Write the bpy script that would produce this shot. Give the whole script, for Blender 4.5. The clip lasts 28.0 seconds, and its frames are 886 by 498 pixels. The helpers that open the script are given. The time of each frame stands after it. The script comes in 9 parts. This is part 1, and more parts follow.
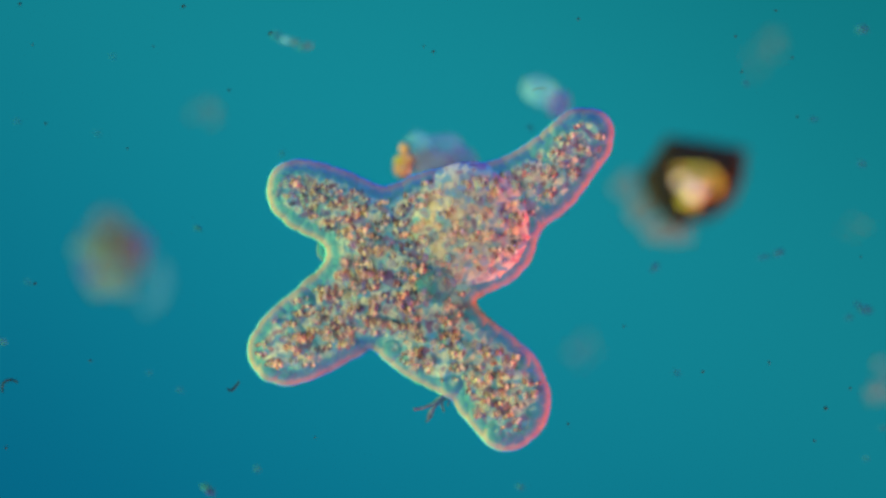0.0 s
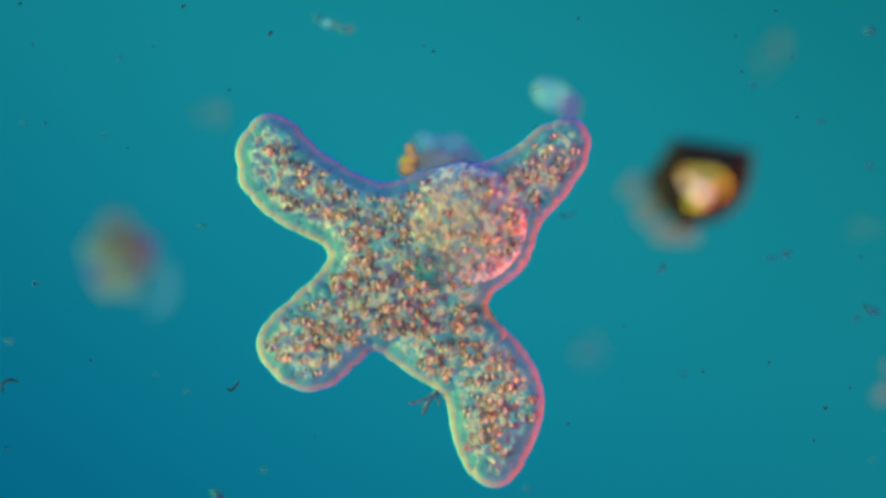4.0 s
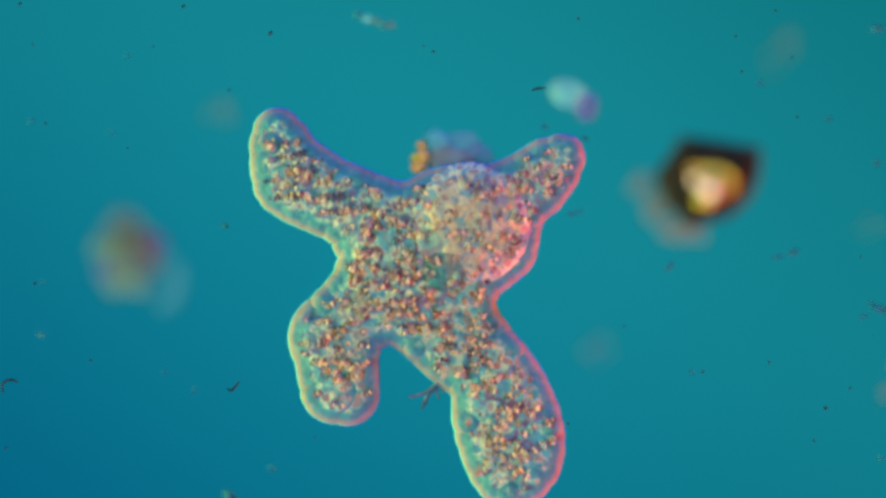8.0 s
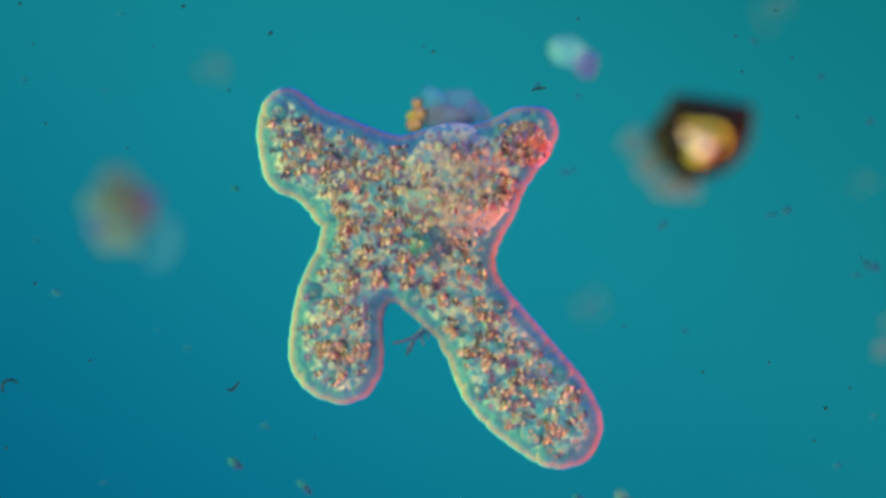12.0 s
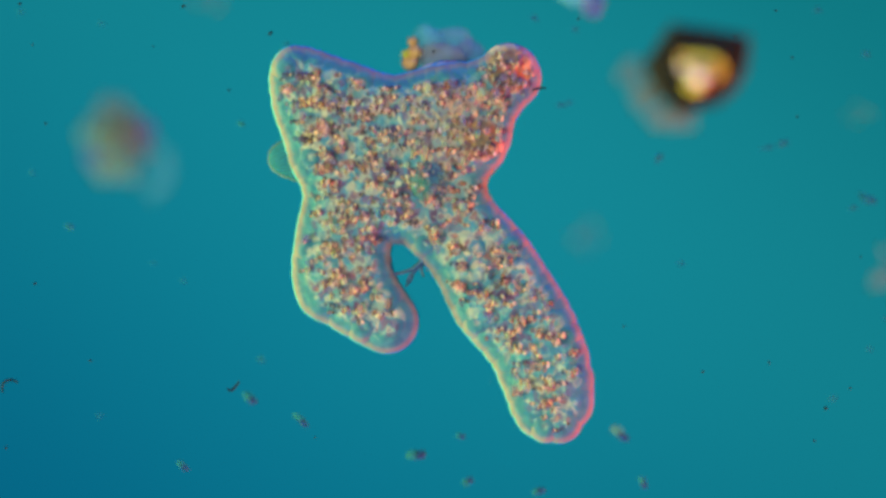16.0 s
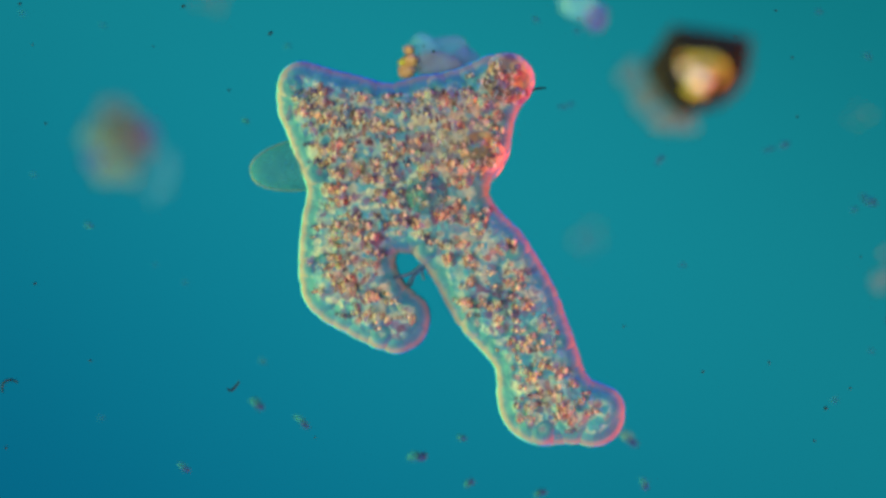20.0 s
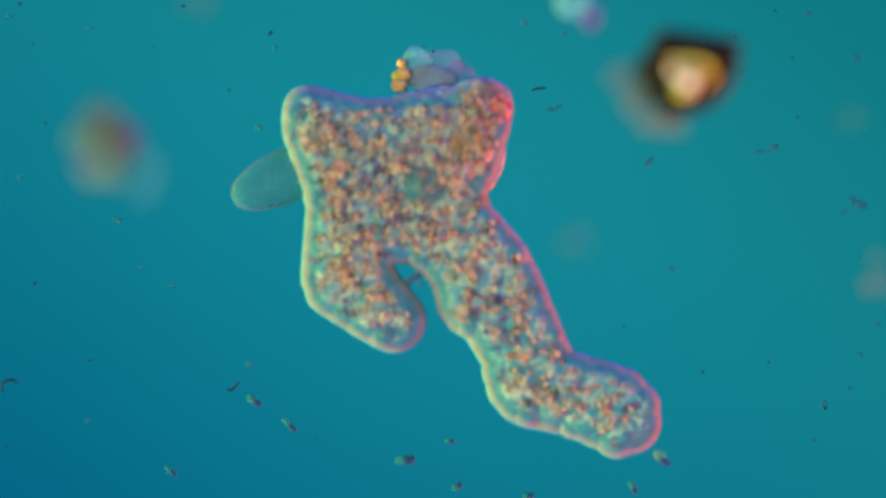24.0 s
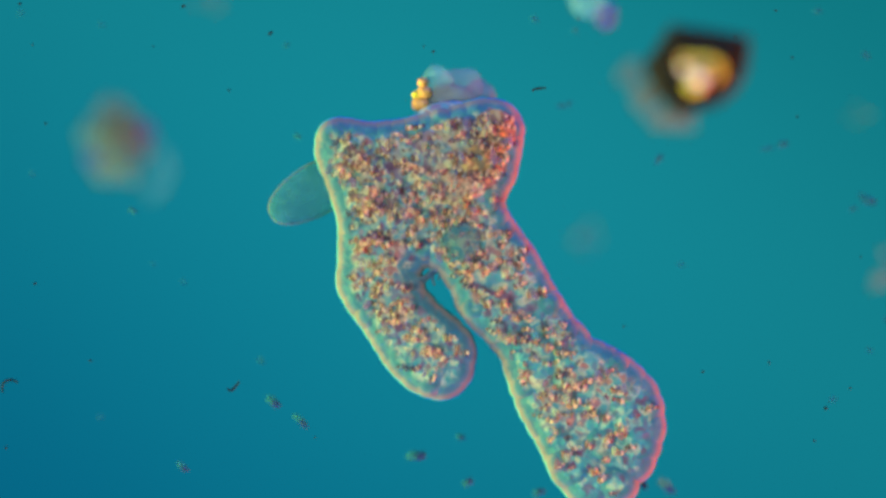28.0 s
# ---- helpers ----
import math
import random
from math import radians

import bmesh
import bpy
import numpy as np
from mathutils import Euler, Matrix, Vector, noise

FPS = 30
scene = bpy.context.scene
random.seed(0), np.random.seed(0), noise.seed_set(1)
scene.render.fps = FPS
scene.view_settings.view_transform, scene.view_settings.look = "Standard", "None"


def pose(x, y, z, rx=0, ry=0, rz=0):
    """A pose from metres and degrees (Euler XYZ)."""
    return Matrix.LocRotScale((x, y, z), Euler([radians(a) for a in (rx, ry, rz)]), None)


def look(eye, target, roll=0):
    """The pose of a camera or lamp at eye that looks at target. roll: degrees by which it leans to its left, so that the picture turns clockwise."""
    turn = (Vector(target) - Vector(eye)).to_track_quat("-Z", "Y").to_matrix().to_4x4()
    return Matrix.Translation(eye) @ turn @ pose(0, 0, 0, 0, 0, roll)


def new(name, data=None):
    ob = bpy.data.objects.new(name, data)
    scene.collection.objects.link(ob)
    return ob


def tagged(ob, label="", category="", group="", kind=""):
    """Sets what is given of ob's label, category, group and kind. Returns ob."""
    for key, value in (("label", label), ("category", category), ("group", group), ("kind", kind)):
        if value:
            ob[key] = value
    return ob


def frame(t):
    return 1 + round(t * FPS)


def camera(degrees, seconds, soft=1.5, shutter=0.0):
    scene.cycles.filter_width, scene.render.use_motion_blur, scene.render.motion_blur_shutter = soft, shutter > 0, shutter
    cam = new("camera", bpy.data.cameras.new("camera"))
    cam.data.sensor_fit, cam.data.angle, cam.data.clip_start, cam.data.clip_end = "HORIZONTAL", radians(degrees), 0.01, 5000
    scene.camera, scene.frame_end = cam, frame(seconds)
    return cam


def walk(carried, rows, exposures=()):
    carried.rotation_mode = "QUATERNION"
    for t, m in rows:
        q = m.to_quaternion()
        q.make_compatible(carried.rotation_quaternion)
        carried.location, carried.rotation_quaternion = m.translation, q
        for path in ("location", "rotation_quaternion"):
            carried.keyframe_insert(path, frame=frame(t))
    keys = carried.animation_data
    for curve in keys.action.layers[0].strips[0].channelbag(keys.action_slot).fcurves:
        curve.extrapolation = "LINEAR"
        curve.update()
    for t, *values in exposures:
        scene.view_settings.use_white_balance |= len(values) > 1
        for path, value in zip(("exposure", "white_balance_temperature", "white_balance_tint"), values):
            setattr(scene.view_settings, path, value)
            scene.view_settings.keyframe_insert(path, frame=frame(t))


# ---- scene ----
import collections

# A drop of pond water under a microscope: one metre here is one millimetre on the slide.
# The stage is seen from straight above; x runs right, y up the picture, z towards the objective.
DIST = 11.212            # objective to the plane of focus
STAGE = [  # seconds, camera x, camera y, camera lift
    (0.0, -0.0000, 0.0000, 0.000),
    (0.5, -0.0010, 0.0000, 0.000),
    (1.0, -0.0013, 0.0007, 0.000),
    (1.5, -0.0030, 0.0007, 0.000),
    (2.0, -0.0060, 0.0017, 0.000),
    (2.5, -0.0100, 0.0017, 0.000),
    (3.0, -0.0127, 0.0020, 0.000),
    (3.5, -0.0123, 0.0027, 0.000),
    (5.5, -0.0123, 0.0027, 0.000),
    (6.0, -0.0117, 0.0020, 0.000),
    (6.5, -0.0117, 0.0027, 0.000),
    (7.0, -0.0120, 0.0027, 0.000),
    (7.5, -0.0160, 0.0020, 0.000),
    (8.0, -0.0260, -0.0010, 0.000),
    (8.5, -0.0380, -0.0020, 0.000),
    (9.0, -0.0400, -0.0043, 0.000),
    (9.5, -0.0393, -0.0067, 0.000),
    (10.0, -0.0393, -0.0113, 0.000),
    (10.5, -0.0433, -0.0570, 0.000),
    (11.0, -0.0247, -0.0773, 0.000),
    (11.5, -0.0133, -0.0740, 0.000),
    (13.5, -0.0253, -0.0847, 0.000),
    (14.0, -0.0297, -0.0927, 0.000),
    (14.5, -0.0263, -0.1340, 0.000),
    (15.0, -0.0190, -0.1703, 0.000),
    (15.5, -0.0223, -0.1903, 0.000),
    (16.0, -0.0073, -0.1950, 0.000),
    (16.5, -0.0113, -0.1903, 0.000),
    (17.0, -0.0047, -0.1913, 0.000),
    (17.5, -0.0180, -0.1983, 0.000),
    (18.0, -0.0193, -0.1983, 0.000),
    (18.5, -0.0113, -0.2003, 0.000),
    (19.0, -0.0093, -0.1927, 0.000),
    (19.5, -0.0097, -0.1920, 0.000),
    (20.0, -0.0097, -0.1920, 0.000),
    (20.5, -0.0093, -0.1920, 0.000),
    (21.0, -0.0093, -0.1920, 0.000),
    (21.5, -0.0093, -0.1913, 0.000),
    (23.5, 0.0090, -0.1873, -0.038),
    (24.0, 0.0117, -0.1867, -0.040),
    (24.5, 0.0093, -0.1880, -0.022),
    (25.0, -0.0003, -0.1930, 0.000),
    (25.5, -0.0040, -0.1920, 0.000),
    (26.0, -0.0043, -0.1920, 0.000),
    (26.5, -0.0040, -0.1913, 0.000),
    (27.0, -0.0030, -0.1913, 0.000),
    (27.5, -0.0043, -0.1913, 0.000),
    (28.0, -0.0073, -0.1933, 0.000),
]

cam = camera(8.0, 28.0, soft=3.35)
cam.data.dof.use_dof = True
cam.data.dof.focus_distance = DIST - 0.002
cam.data.dof.aperture_fstop = 0.15


def stage_rows(x=0.0, y=0.0, z=0.0):
    """The path of whatever is fixed to the optics, at an offset from the plane of focus."""
    return [(t, pose(a + x, b + y, c + z)) for t, a, b, c in STAGE]


walk(cam, stage_rows(0, 0, DIST))

# ---- light ----
# Even teal fill added from all round; water itself gives no light.
world = bpy.data.worlds.new("teal_ambient_fill")
world.use_nodes = True
scene.world = world
world.node_tree.nodes["Background"].inputs["Color"].default_value = (0.10, 0.62, 0.75, 1)
world.node_tree.nodes["Background"].inputs["Strength"].default_value = 0.10


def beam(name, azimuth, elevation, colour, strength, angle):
    """An added sun lamp that shines from that side and height (degrees)."""
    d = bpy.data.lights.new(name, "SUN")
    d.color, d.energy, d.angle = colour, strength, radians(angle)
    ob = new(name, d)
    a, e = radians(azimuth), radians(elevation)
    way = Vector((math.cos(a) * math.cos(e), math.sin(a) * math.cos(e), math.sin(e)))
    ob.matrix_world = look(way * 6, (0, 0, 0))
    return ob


# Added suns: a fill from above and four coloured ones that tint rims.
beam("overhead_fill", 195, 70, (0.88, 0.96, 1.0), 3.4, 20)
beam("rim_fill_yellow", 192, 6, (1.0, 0.96, 0.22), 11.5, 14)
beam("rim_fill_red", 340, 3, (1.0, 0.09, 0.02), 16.0, 12)
beam("rim_fill_violet", 72, 5, (0.10, 0.06, 1.0), 5.0, 14)
beam("rim_fill_indigo", 296, 5, (0.22, 0.05, 1.0), 3.2, 14)


# ---- materials ----
def shader(name, rough=0.5, spec=0.3):
    m = bpy.data.materials.new(name)
    m.use_nodes = True
    nt = m.node_tree
    b = nt.nodes["Principled BSDF"]
    b.inputs["Roughness"].default_value = rough
    b.inputs["Specular IOR Level"].default_value = spec
    return m, nt, b


def node(nt, kind, **values):
    n = nt.nodes.new(kind)
    for k, v in values.items():
        n.inputs[k].default_value = v
    return n


def ramp(nt, source, stops):
    r = nt.nodes.new("ShaderNodeValToRGB")
    e = r.color_ramp.elements
    while len(e) < len(stops):
        e.new(0.5)
    for s, (at, c) in zip(e, stops):
        s.position, s.color = at, (*c, 1)
    nt.links.new(source, r.inputs["Fac"])
    return r.outputs["Color"]


def noisy(nt, scale, detail=4, rough=0.55, world_space=False):
    n = node(nt, "ShaderNodeTexNoise", Scale=scale, Detail=detail, Roughness=rough)
    if world_space:
        g = nt.nodes.new("ShaderNodeNewGeometry")
        nt.links.new(g.outputs["Position"], n.inputs["Vector"])
    else:
        c = nt.nodes.new("ShaderNodeTexCoord")
        nt.links.new(c.outputs["Object"], n.inputs["Vector"])
    return n.outputs["Fac"]


def bumped(nt, b, source, strength, distance):
    n = node(nt, "ShaderNodeBump", Strength=strength, Distance=distance)
    nt.links.new(source, n.inputs["Height"])
    nt.links.new(n.outputs["Normal"], b.inputs["Normal"])


# The outermost colours imitate an optical halo and rim light along the edge.
RIM_HALO = [(0.3, (0.02, 0.25, 0.31)), (0.7, (0.03, 0.30, 0.35))]
RIM_LIGHT = [(0.3, (0.14, 0.14, 0.135)), (0.7, (0.17, 0.17, 0.155))]
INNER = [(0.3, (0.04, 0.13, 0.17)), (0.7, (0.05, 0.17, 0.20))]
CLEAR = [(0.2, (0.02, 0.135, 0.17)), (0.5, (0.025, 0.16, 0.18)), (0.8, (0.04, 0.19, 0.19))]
MOTTLED = [(0.22, (0.10, 0.06, 0.11)), (0.32, (0.05, 0.15, 0.23)), (0.42, (0.03, 0.23, 0.25)), (0.51, (0.06, 0.31, 0.30)), (0.59, (0.30, 0.43, 0.28)), (0.67, (0.06, 0.25, 0.26)), (0.76, (0.20, 0.12, 0.15)), (0.86, (0.46, 0.45, 0.25))]
DUSKY = [(0.22, (0.10, 0.06, 0.10)), (0.32, (0.15, 0.14, 0.19)), (0.42, (0.06, 0.25, 0.27)), (0.51, (0.19, 0.29, 0.24)), (0.59, (0.40, 0.42, 0.26)), (0.67, (0.17, 0.17, 0.18)), (0.76, (0.28, 0.13, 0.09)), (0.86, (0.48, 0.43, 0.23))]
TAWNY = [(0.22, (0.12, 0.07, 0.10)), (0.34, (0.18, 0.16, 0.17)), (0.44, (0.12, 0.25, 0.24)), (0.52, (0.32, 0.24, 0.15)), (0.60, (0.38, 0.36, 0.22)), (0.70, (0.22, 0.15, 0.13)), (0.84, (0.42, 0.38, 0.22))]
RUSTY = [(0.22, (0.10, 0.05, 0.05)), (0.36, (0.24, 0.12, 0.06)), (0.48, (0.13, 0.12, 0.08)), (0.60, (0.32, 0.18, 0.07)), (0.80, (0.42, 0.35, 0.15))]


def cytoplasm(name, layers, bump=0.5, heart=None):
    """Wet jelly coloured in layers from its edge inwards, painted rim light included: each layer is a cloudy colour
    (ramp stops) and the depth, in thousandths, over which it takes over. heart: the cloudier colour of patches,
    thickest at the middle of the body.
    """
    m, nt, b = shader(name, 0.6, 0.06)
    mix = node(nt, "ShaderNodeMix", Factor=0.5)
    nt.links.new(noisy(nt, 13, 3, 0.5, True), mix.inputs["A"])
    place = nt.nodes.new("ShaderNodeNewGeometry")
    warp = node(nt, "ShaderNodeTexNoise", Scale=40.0, Detail=2.0)
    nt.links.new(place.outputs["Position"], warp.inputs["Vector"])
    bent = nt.nodes.new("ShaderNodeVectorMath")
    bent.operation = "MULTIPLY_ADD"
    bent.inputs[1].default_value = (0.02, 0.02, 0.02)
    nt.links.new(warp.outputs["Color"], bent.inputs[0])
    nt.links.new(place.outputs["Position"], bent.inputs[2])
    cells = node(nt, "ShaderNodeTexVoronoi", Scale=78.0)
    cells.feature = "SMOOTH_F1"
    cells.inputs["Smoothness"].default_value = 0.55
    nt.links.new(bent.outputs["Vector"], cells.inputs["Vector"])
    one = nt.nodes.new("ShaderNodeSeparateColor")
    nt.links.new(cells.outputs["Color"], one.inputs["Color"])
    nt.links.new(one.outputs["Red"], mix.inputs["B"])
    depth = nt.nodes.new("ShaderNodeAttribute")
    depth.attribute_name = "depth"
    colour = None
    for stops, start, end in layers:
        layer = ramp(nt, mix.outputs["Result"], stops)
        if heart and stops is layers[-1][0]:
            g = nt.nodes.new("ShaderNodeNewGeometry")
            far = nt.nodes.new("ShaderNodeVectorMath")
            far.operation = "DISTANCE"
            far.inputs[1].default_value = (0.03, -0.01, 0.0)
            nt.links.new(g.outputs["Position"], far.inputs[0])
            patch = node(nt, "ShaderNodeMath")
            patch.operation = "MULTIPLY_ADD"
            patch.inputs[1].default_value = 0.9
            nt.links.new(noisy(nt, 8, 2, 0.5, True), patch.inputs[0])
            nt.links.new(far.outputs["Value"], patch.inputs[2])
            near = node(nt, "ShaderNodeMapRange")
            near.interpolation_type = "SMOOTHSTEP"
            near.inputs["From Min"].default_value, near.inputs["From Max"].default_value = 1.25, 0.58
            nt.links.new(patch.outputs["Value"], near.inputs["Value"])
            blend = nt.nodes.new("ShaderNodeMix")
            blend.data_type = "RGBA"
            nt.links.new(near.outputs["Result"], blend.inputs[0])
            nt.links.new(layer, blend.inputs[6])
            nt.links.new(ramp(nt, mix.outputs["Result"], heart), blend.inputs[7])
            layer = blend.outputs[2]
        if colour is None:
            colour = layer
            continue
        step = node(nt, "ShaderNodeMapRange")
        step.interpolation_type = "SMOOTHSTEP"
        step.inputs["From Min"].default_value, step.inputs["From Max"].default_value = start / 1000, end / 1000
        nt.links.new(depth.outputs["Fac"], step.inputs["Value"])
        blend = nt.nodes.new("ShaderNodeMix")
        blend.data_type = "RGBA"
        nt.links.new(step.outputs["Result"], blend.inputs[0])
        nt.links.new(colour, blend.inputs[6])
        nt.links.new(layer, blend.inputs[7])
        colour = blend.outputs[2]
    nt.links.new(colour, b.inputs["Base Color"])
    n = node(nt, "ShaderNodeBump", Distance=0.018)
    nt.links.new(noisy(nt, 95, 2, 0.6, True), n.inputs["Height"])
    grow = node(nt, "ShaderNodeMapRange")
    grow.inputs["From Min"].default_value, grow.inputs["From Max"].default_value = 0.004, 0.034
    grow.inputs["To Min"].default_value, grow.inputs["To Max"].default_value = bump * 0.1, bump
    nt.links.new(depth.outputs["Fac"], grow.inputs["Value"])
    nt.links.new(grow.outputs["Result"], n.inputs["Strength"])
    nt.links.new(n.outputs["Normal"], b.inputs["Normal"])
    return m


LOBE_SKIN = cytoplasm("cytoplasm", [(RIM_HALO, 0, 0), (RIM_LIGHT, 1.0, 3.0), (INNER, 6, 14), (CLEAR, 13, 24), (MOTTLED, 19, 33)], 0.45, DUSKY)
TAWNY_SKIN = cytoplasm("tawny_cytoplasm", [(DUSKY, 0, 0), (TAWNY, 6, 34)], 0.45)
RUSTY_SKIN = cytoplasm("rusty_cytoplasm", [(TAWNY, 0, 0), (RUSTY, 3, 14)], 0.5)
VACUOLE = cytoplasm("vacuole_water", [(CLEAR, 0, 0)], 0.1)
VACUOLE.node_tree.nodes["Principled BSDF"].inputs["Alpha"].default_value = 0.45


def island(name, stops, rough=0.6, spec=0.1, alpha=0.6):
    m, nt, b = shader(name, rough, spec)
    b.inputs["Alpha"].default_value = alpha
    g = nt.nodes.new("ShaderNodeNewGeometry")
    nt.links.new(ramp(nt, g.outputs["Random Per Island"], stops), b.inputs["Base Color"])
    return m


WARM = island("warm_granule", [(0.0, (0.26, 0.05, 0.07)), (0.2, (0.24, 0.11, 0.07)), (0.4, (0.08, 0.05, 0.08)), (0.6, (0.26, 0.17, 0.08)), (0.8, (0.24, 0.07, 0.10)), (1.0, (0.10, 0.10, 0.10))], alpha=0.54)
PALE = island("pale_granule", [(0.0, (0.58, 0.50, 0.22)), (0.35, (0.62, 0.58, 0.40)), (0.55, (0.18, 0.40, 0.34)), (0.7, (0.46, 0.34, 0.18)), (0.85, (0.42, 0.46, 0.26)), (1.0, (0.82, 0.82, 0.76))], 0.5, 0.2, 0.62)
DROPLET = island("jelly_droplet", [(0.0, (0.07, 0.34, 0.32)), (0.25, (0.34, 0.42, 0.22)), (0.45, (0.05, 0.28, 0.30)), (0.6, (0.14, 0.11, 0.22)), (0.8, (0.24, 0.13, 0.09)), (1.0, (0.40, 0.48, 0.30))], 0.7, 0.05, 0.45)
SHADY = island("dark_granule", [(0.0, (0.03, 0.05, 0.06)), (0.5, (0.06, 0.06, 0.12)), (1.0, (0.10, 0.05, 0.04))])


def speckled(name, stops, scale, rough=0.5, spec=0.4, bump=0.5, depth=0.004, alpha=1.0):
    m, nt, b = shader(name, rough, spec)
    nt.links.new(ramp(nt, noisy(nt, scale, 5, 0.65), stops), b.inputs["Base Color"])
    bumped(nt, b, noisy(nt, scale * 2.5, 3), bump, depth)
    b.inputs["Alpha"].default_value = alpha
    return m


DARK_MINERAL = speckled("dark_mineral", [(0.35, (0.004, 0.004, 0.003)), (0.6, (0.016, 0.014, 0.007)), (0.75, (0.04, 0.03, 0.010))], 30, 0.5, 0.05, alpha=0.94)
AMBER = speckled("amber_mineral", [(0.3, (0.44, 0.38, 0.02)), (0.7, (0.58, 0.54, 0.05))], 25, 0.4, 0.1)
# Bright colour that stands for light shining through the crystal's core.
CORE_GLOW = speckled("core_glow_paint", [(0.3, (0.86, 0.74, 0.40)), (0.7, (0.88, 0.84, 0.74))], 20, 0.4, 0.1)
LILAC = speckled("lilac_mineral", [(0.3, (0.11, 0.08, 0.09)), (0.7, (0.17, 0.13, 0.14))], 25, 0.5, 0.1)
HAZE = speckled("pale_haze", [(0.3, (0.08, 0.36, 0.40)), (0.7, (0.14, 0.40, 0.40))], 40, 0.7, 0.05, alpha=0.14)
RUST = speckled("rusty_crust", [(0.3, (0.14, 0.09, 0.06)), (0.7, (0.22, 0.18, 0.10))], 40, 0.7, 0.1, alpha=0.22)
OLIVE = speckled("olive_detritus", [(0.3, (0.07, 0.20, 0.10)), (0.7, (0.18, 0.30, 0.14))], 40, 0.7, 0.1, alpha=0.28)
UMBER = speckled("umber_detritus", [(0.3, (0.06, 0.09, 0.06)), (0.7, (0.13, 0.15, 0.08))], 40, 0.7, 0.1, alpha=0.25)
MILKY_DIM = speckled("dim_milky_jelly", [(0.3, (0.10, 0.34, 0.38)), (0.7, (0.22, 0.48, 0.48))], 18, 0.6, 0.05, 0.2, alpha=0.2)
MILKY = speckled("milky_jelly", [(0.3, (0.12, 0.46, 0.46)), (0.7, (0.26, 0.58, 0.50))], 18, 0.6, 0.05, 0.2, alpha=0.22)
VIOLET = speckled("violet_jelly", [(0.3, (0.04, 0.07, 0.26)), (0.7, (0.09, 0.07, 0.24))], 18, 0.6, 0.05, 0.2, alpha=0.46)
LAVENDER = speckled("lavender_jelly", [(0.3, (0.14, 0.22, 0.34)), (0.7, (0.22, 0.28, 0.38))], 18, 0.6, 0.05, 0.2, alpha=0.22)
LILAC_JELLY = speckled("lilac_jelly", [(0.3, (0.14, 0.08, 0.26)), (0.7, (0.18, 0.08, 0.24))], 18, 0.6, 0.05, 0.2, alpha=0.26)
FAWN = speckled("fawn_jelly", [(0.3, (0.26, 0.22, 0.20)), (0.7, (0.36, 0.30, 0.24))], 30, 0.6, 0.05, 0.2, alpha=0.36)
ORANGE = speckled("orange_oil", [(0.3, (0.50, 0.22, 0.05)), (0.7, (0.60, 0.38, 0.10))], 40, 0.35, 0.2)
GREYGREEN = speckled("grey_green_grain", [(0.35, (0.01, 0.12, 0.14)), (0.65, (0.03, 0.21, 0.19))], 60, 0.6, 0.05, alpha=0.6)
BACTERIA = speckled("pale_bacteria", [(0.35, (0.01, 0.11, 0.13)), (0.65, (0.03, 0.21, 0.20))], 60, 0.6, 0.05, alpha=0.4)
DIM = speckled("dim_bacteria", [(0.35, (0.006, 0.05, 0.09)), (0.65, (0.012, 0.08, 0.12))], 60, 0.6, 0.05, alpha=0.3)
INK = speckled("ink_violet_grain", [(0.35, (0.012, 0.03, 0.10)), (0.65, (0.03, 0.06, 0.17))], 60, 0.6, 0.05, alpha=0.7)
FIBRE = speckled("grey_fibre", [(0.35, (0.02, 0.06, 0.08)), (0.65, (0.10, 0.20, 0.22))], 60, 0.6, 0.1)
SOOT = speckled("sooty_dust", [(0.35, (0.004, 0.008, 0.008)), (0.65, (0.02, 0.03, 0.03))], 200, 0.9, 0.0)


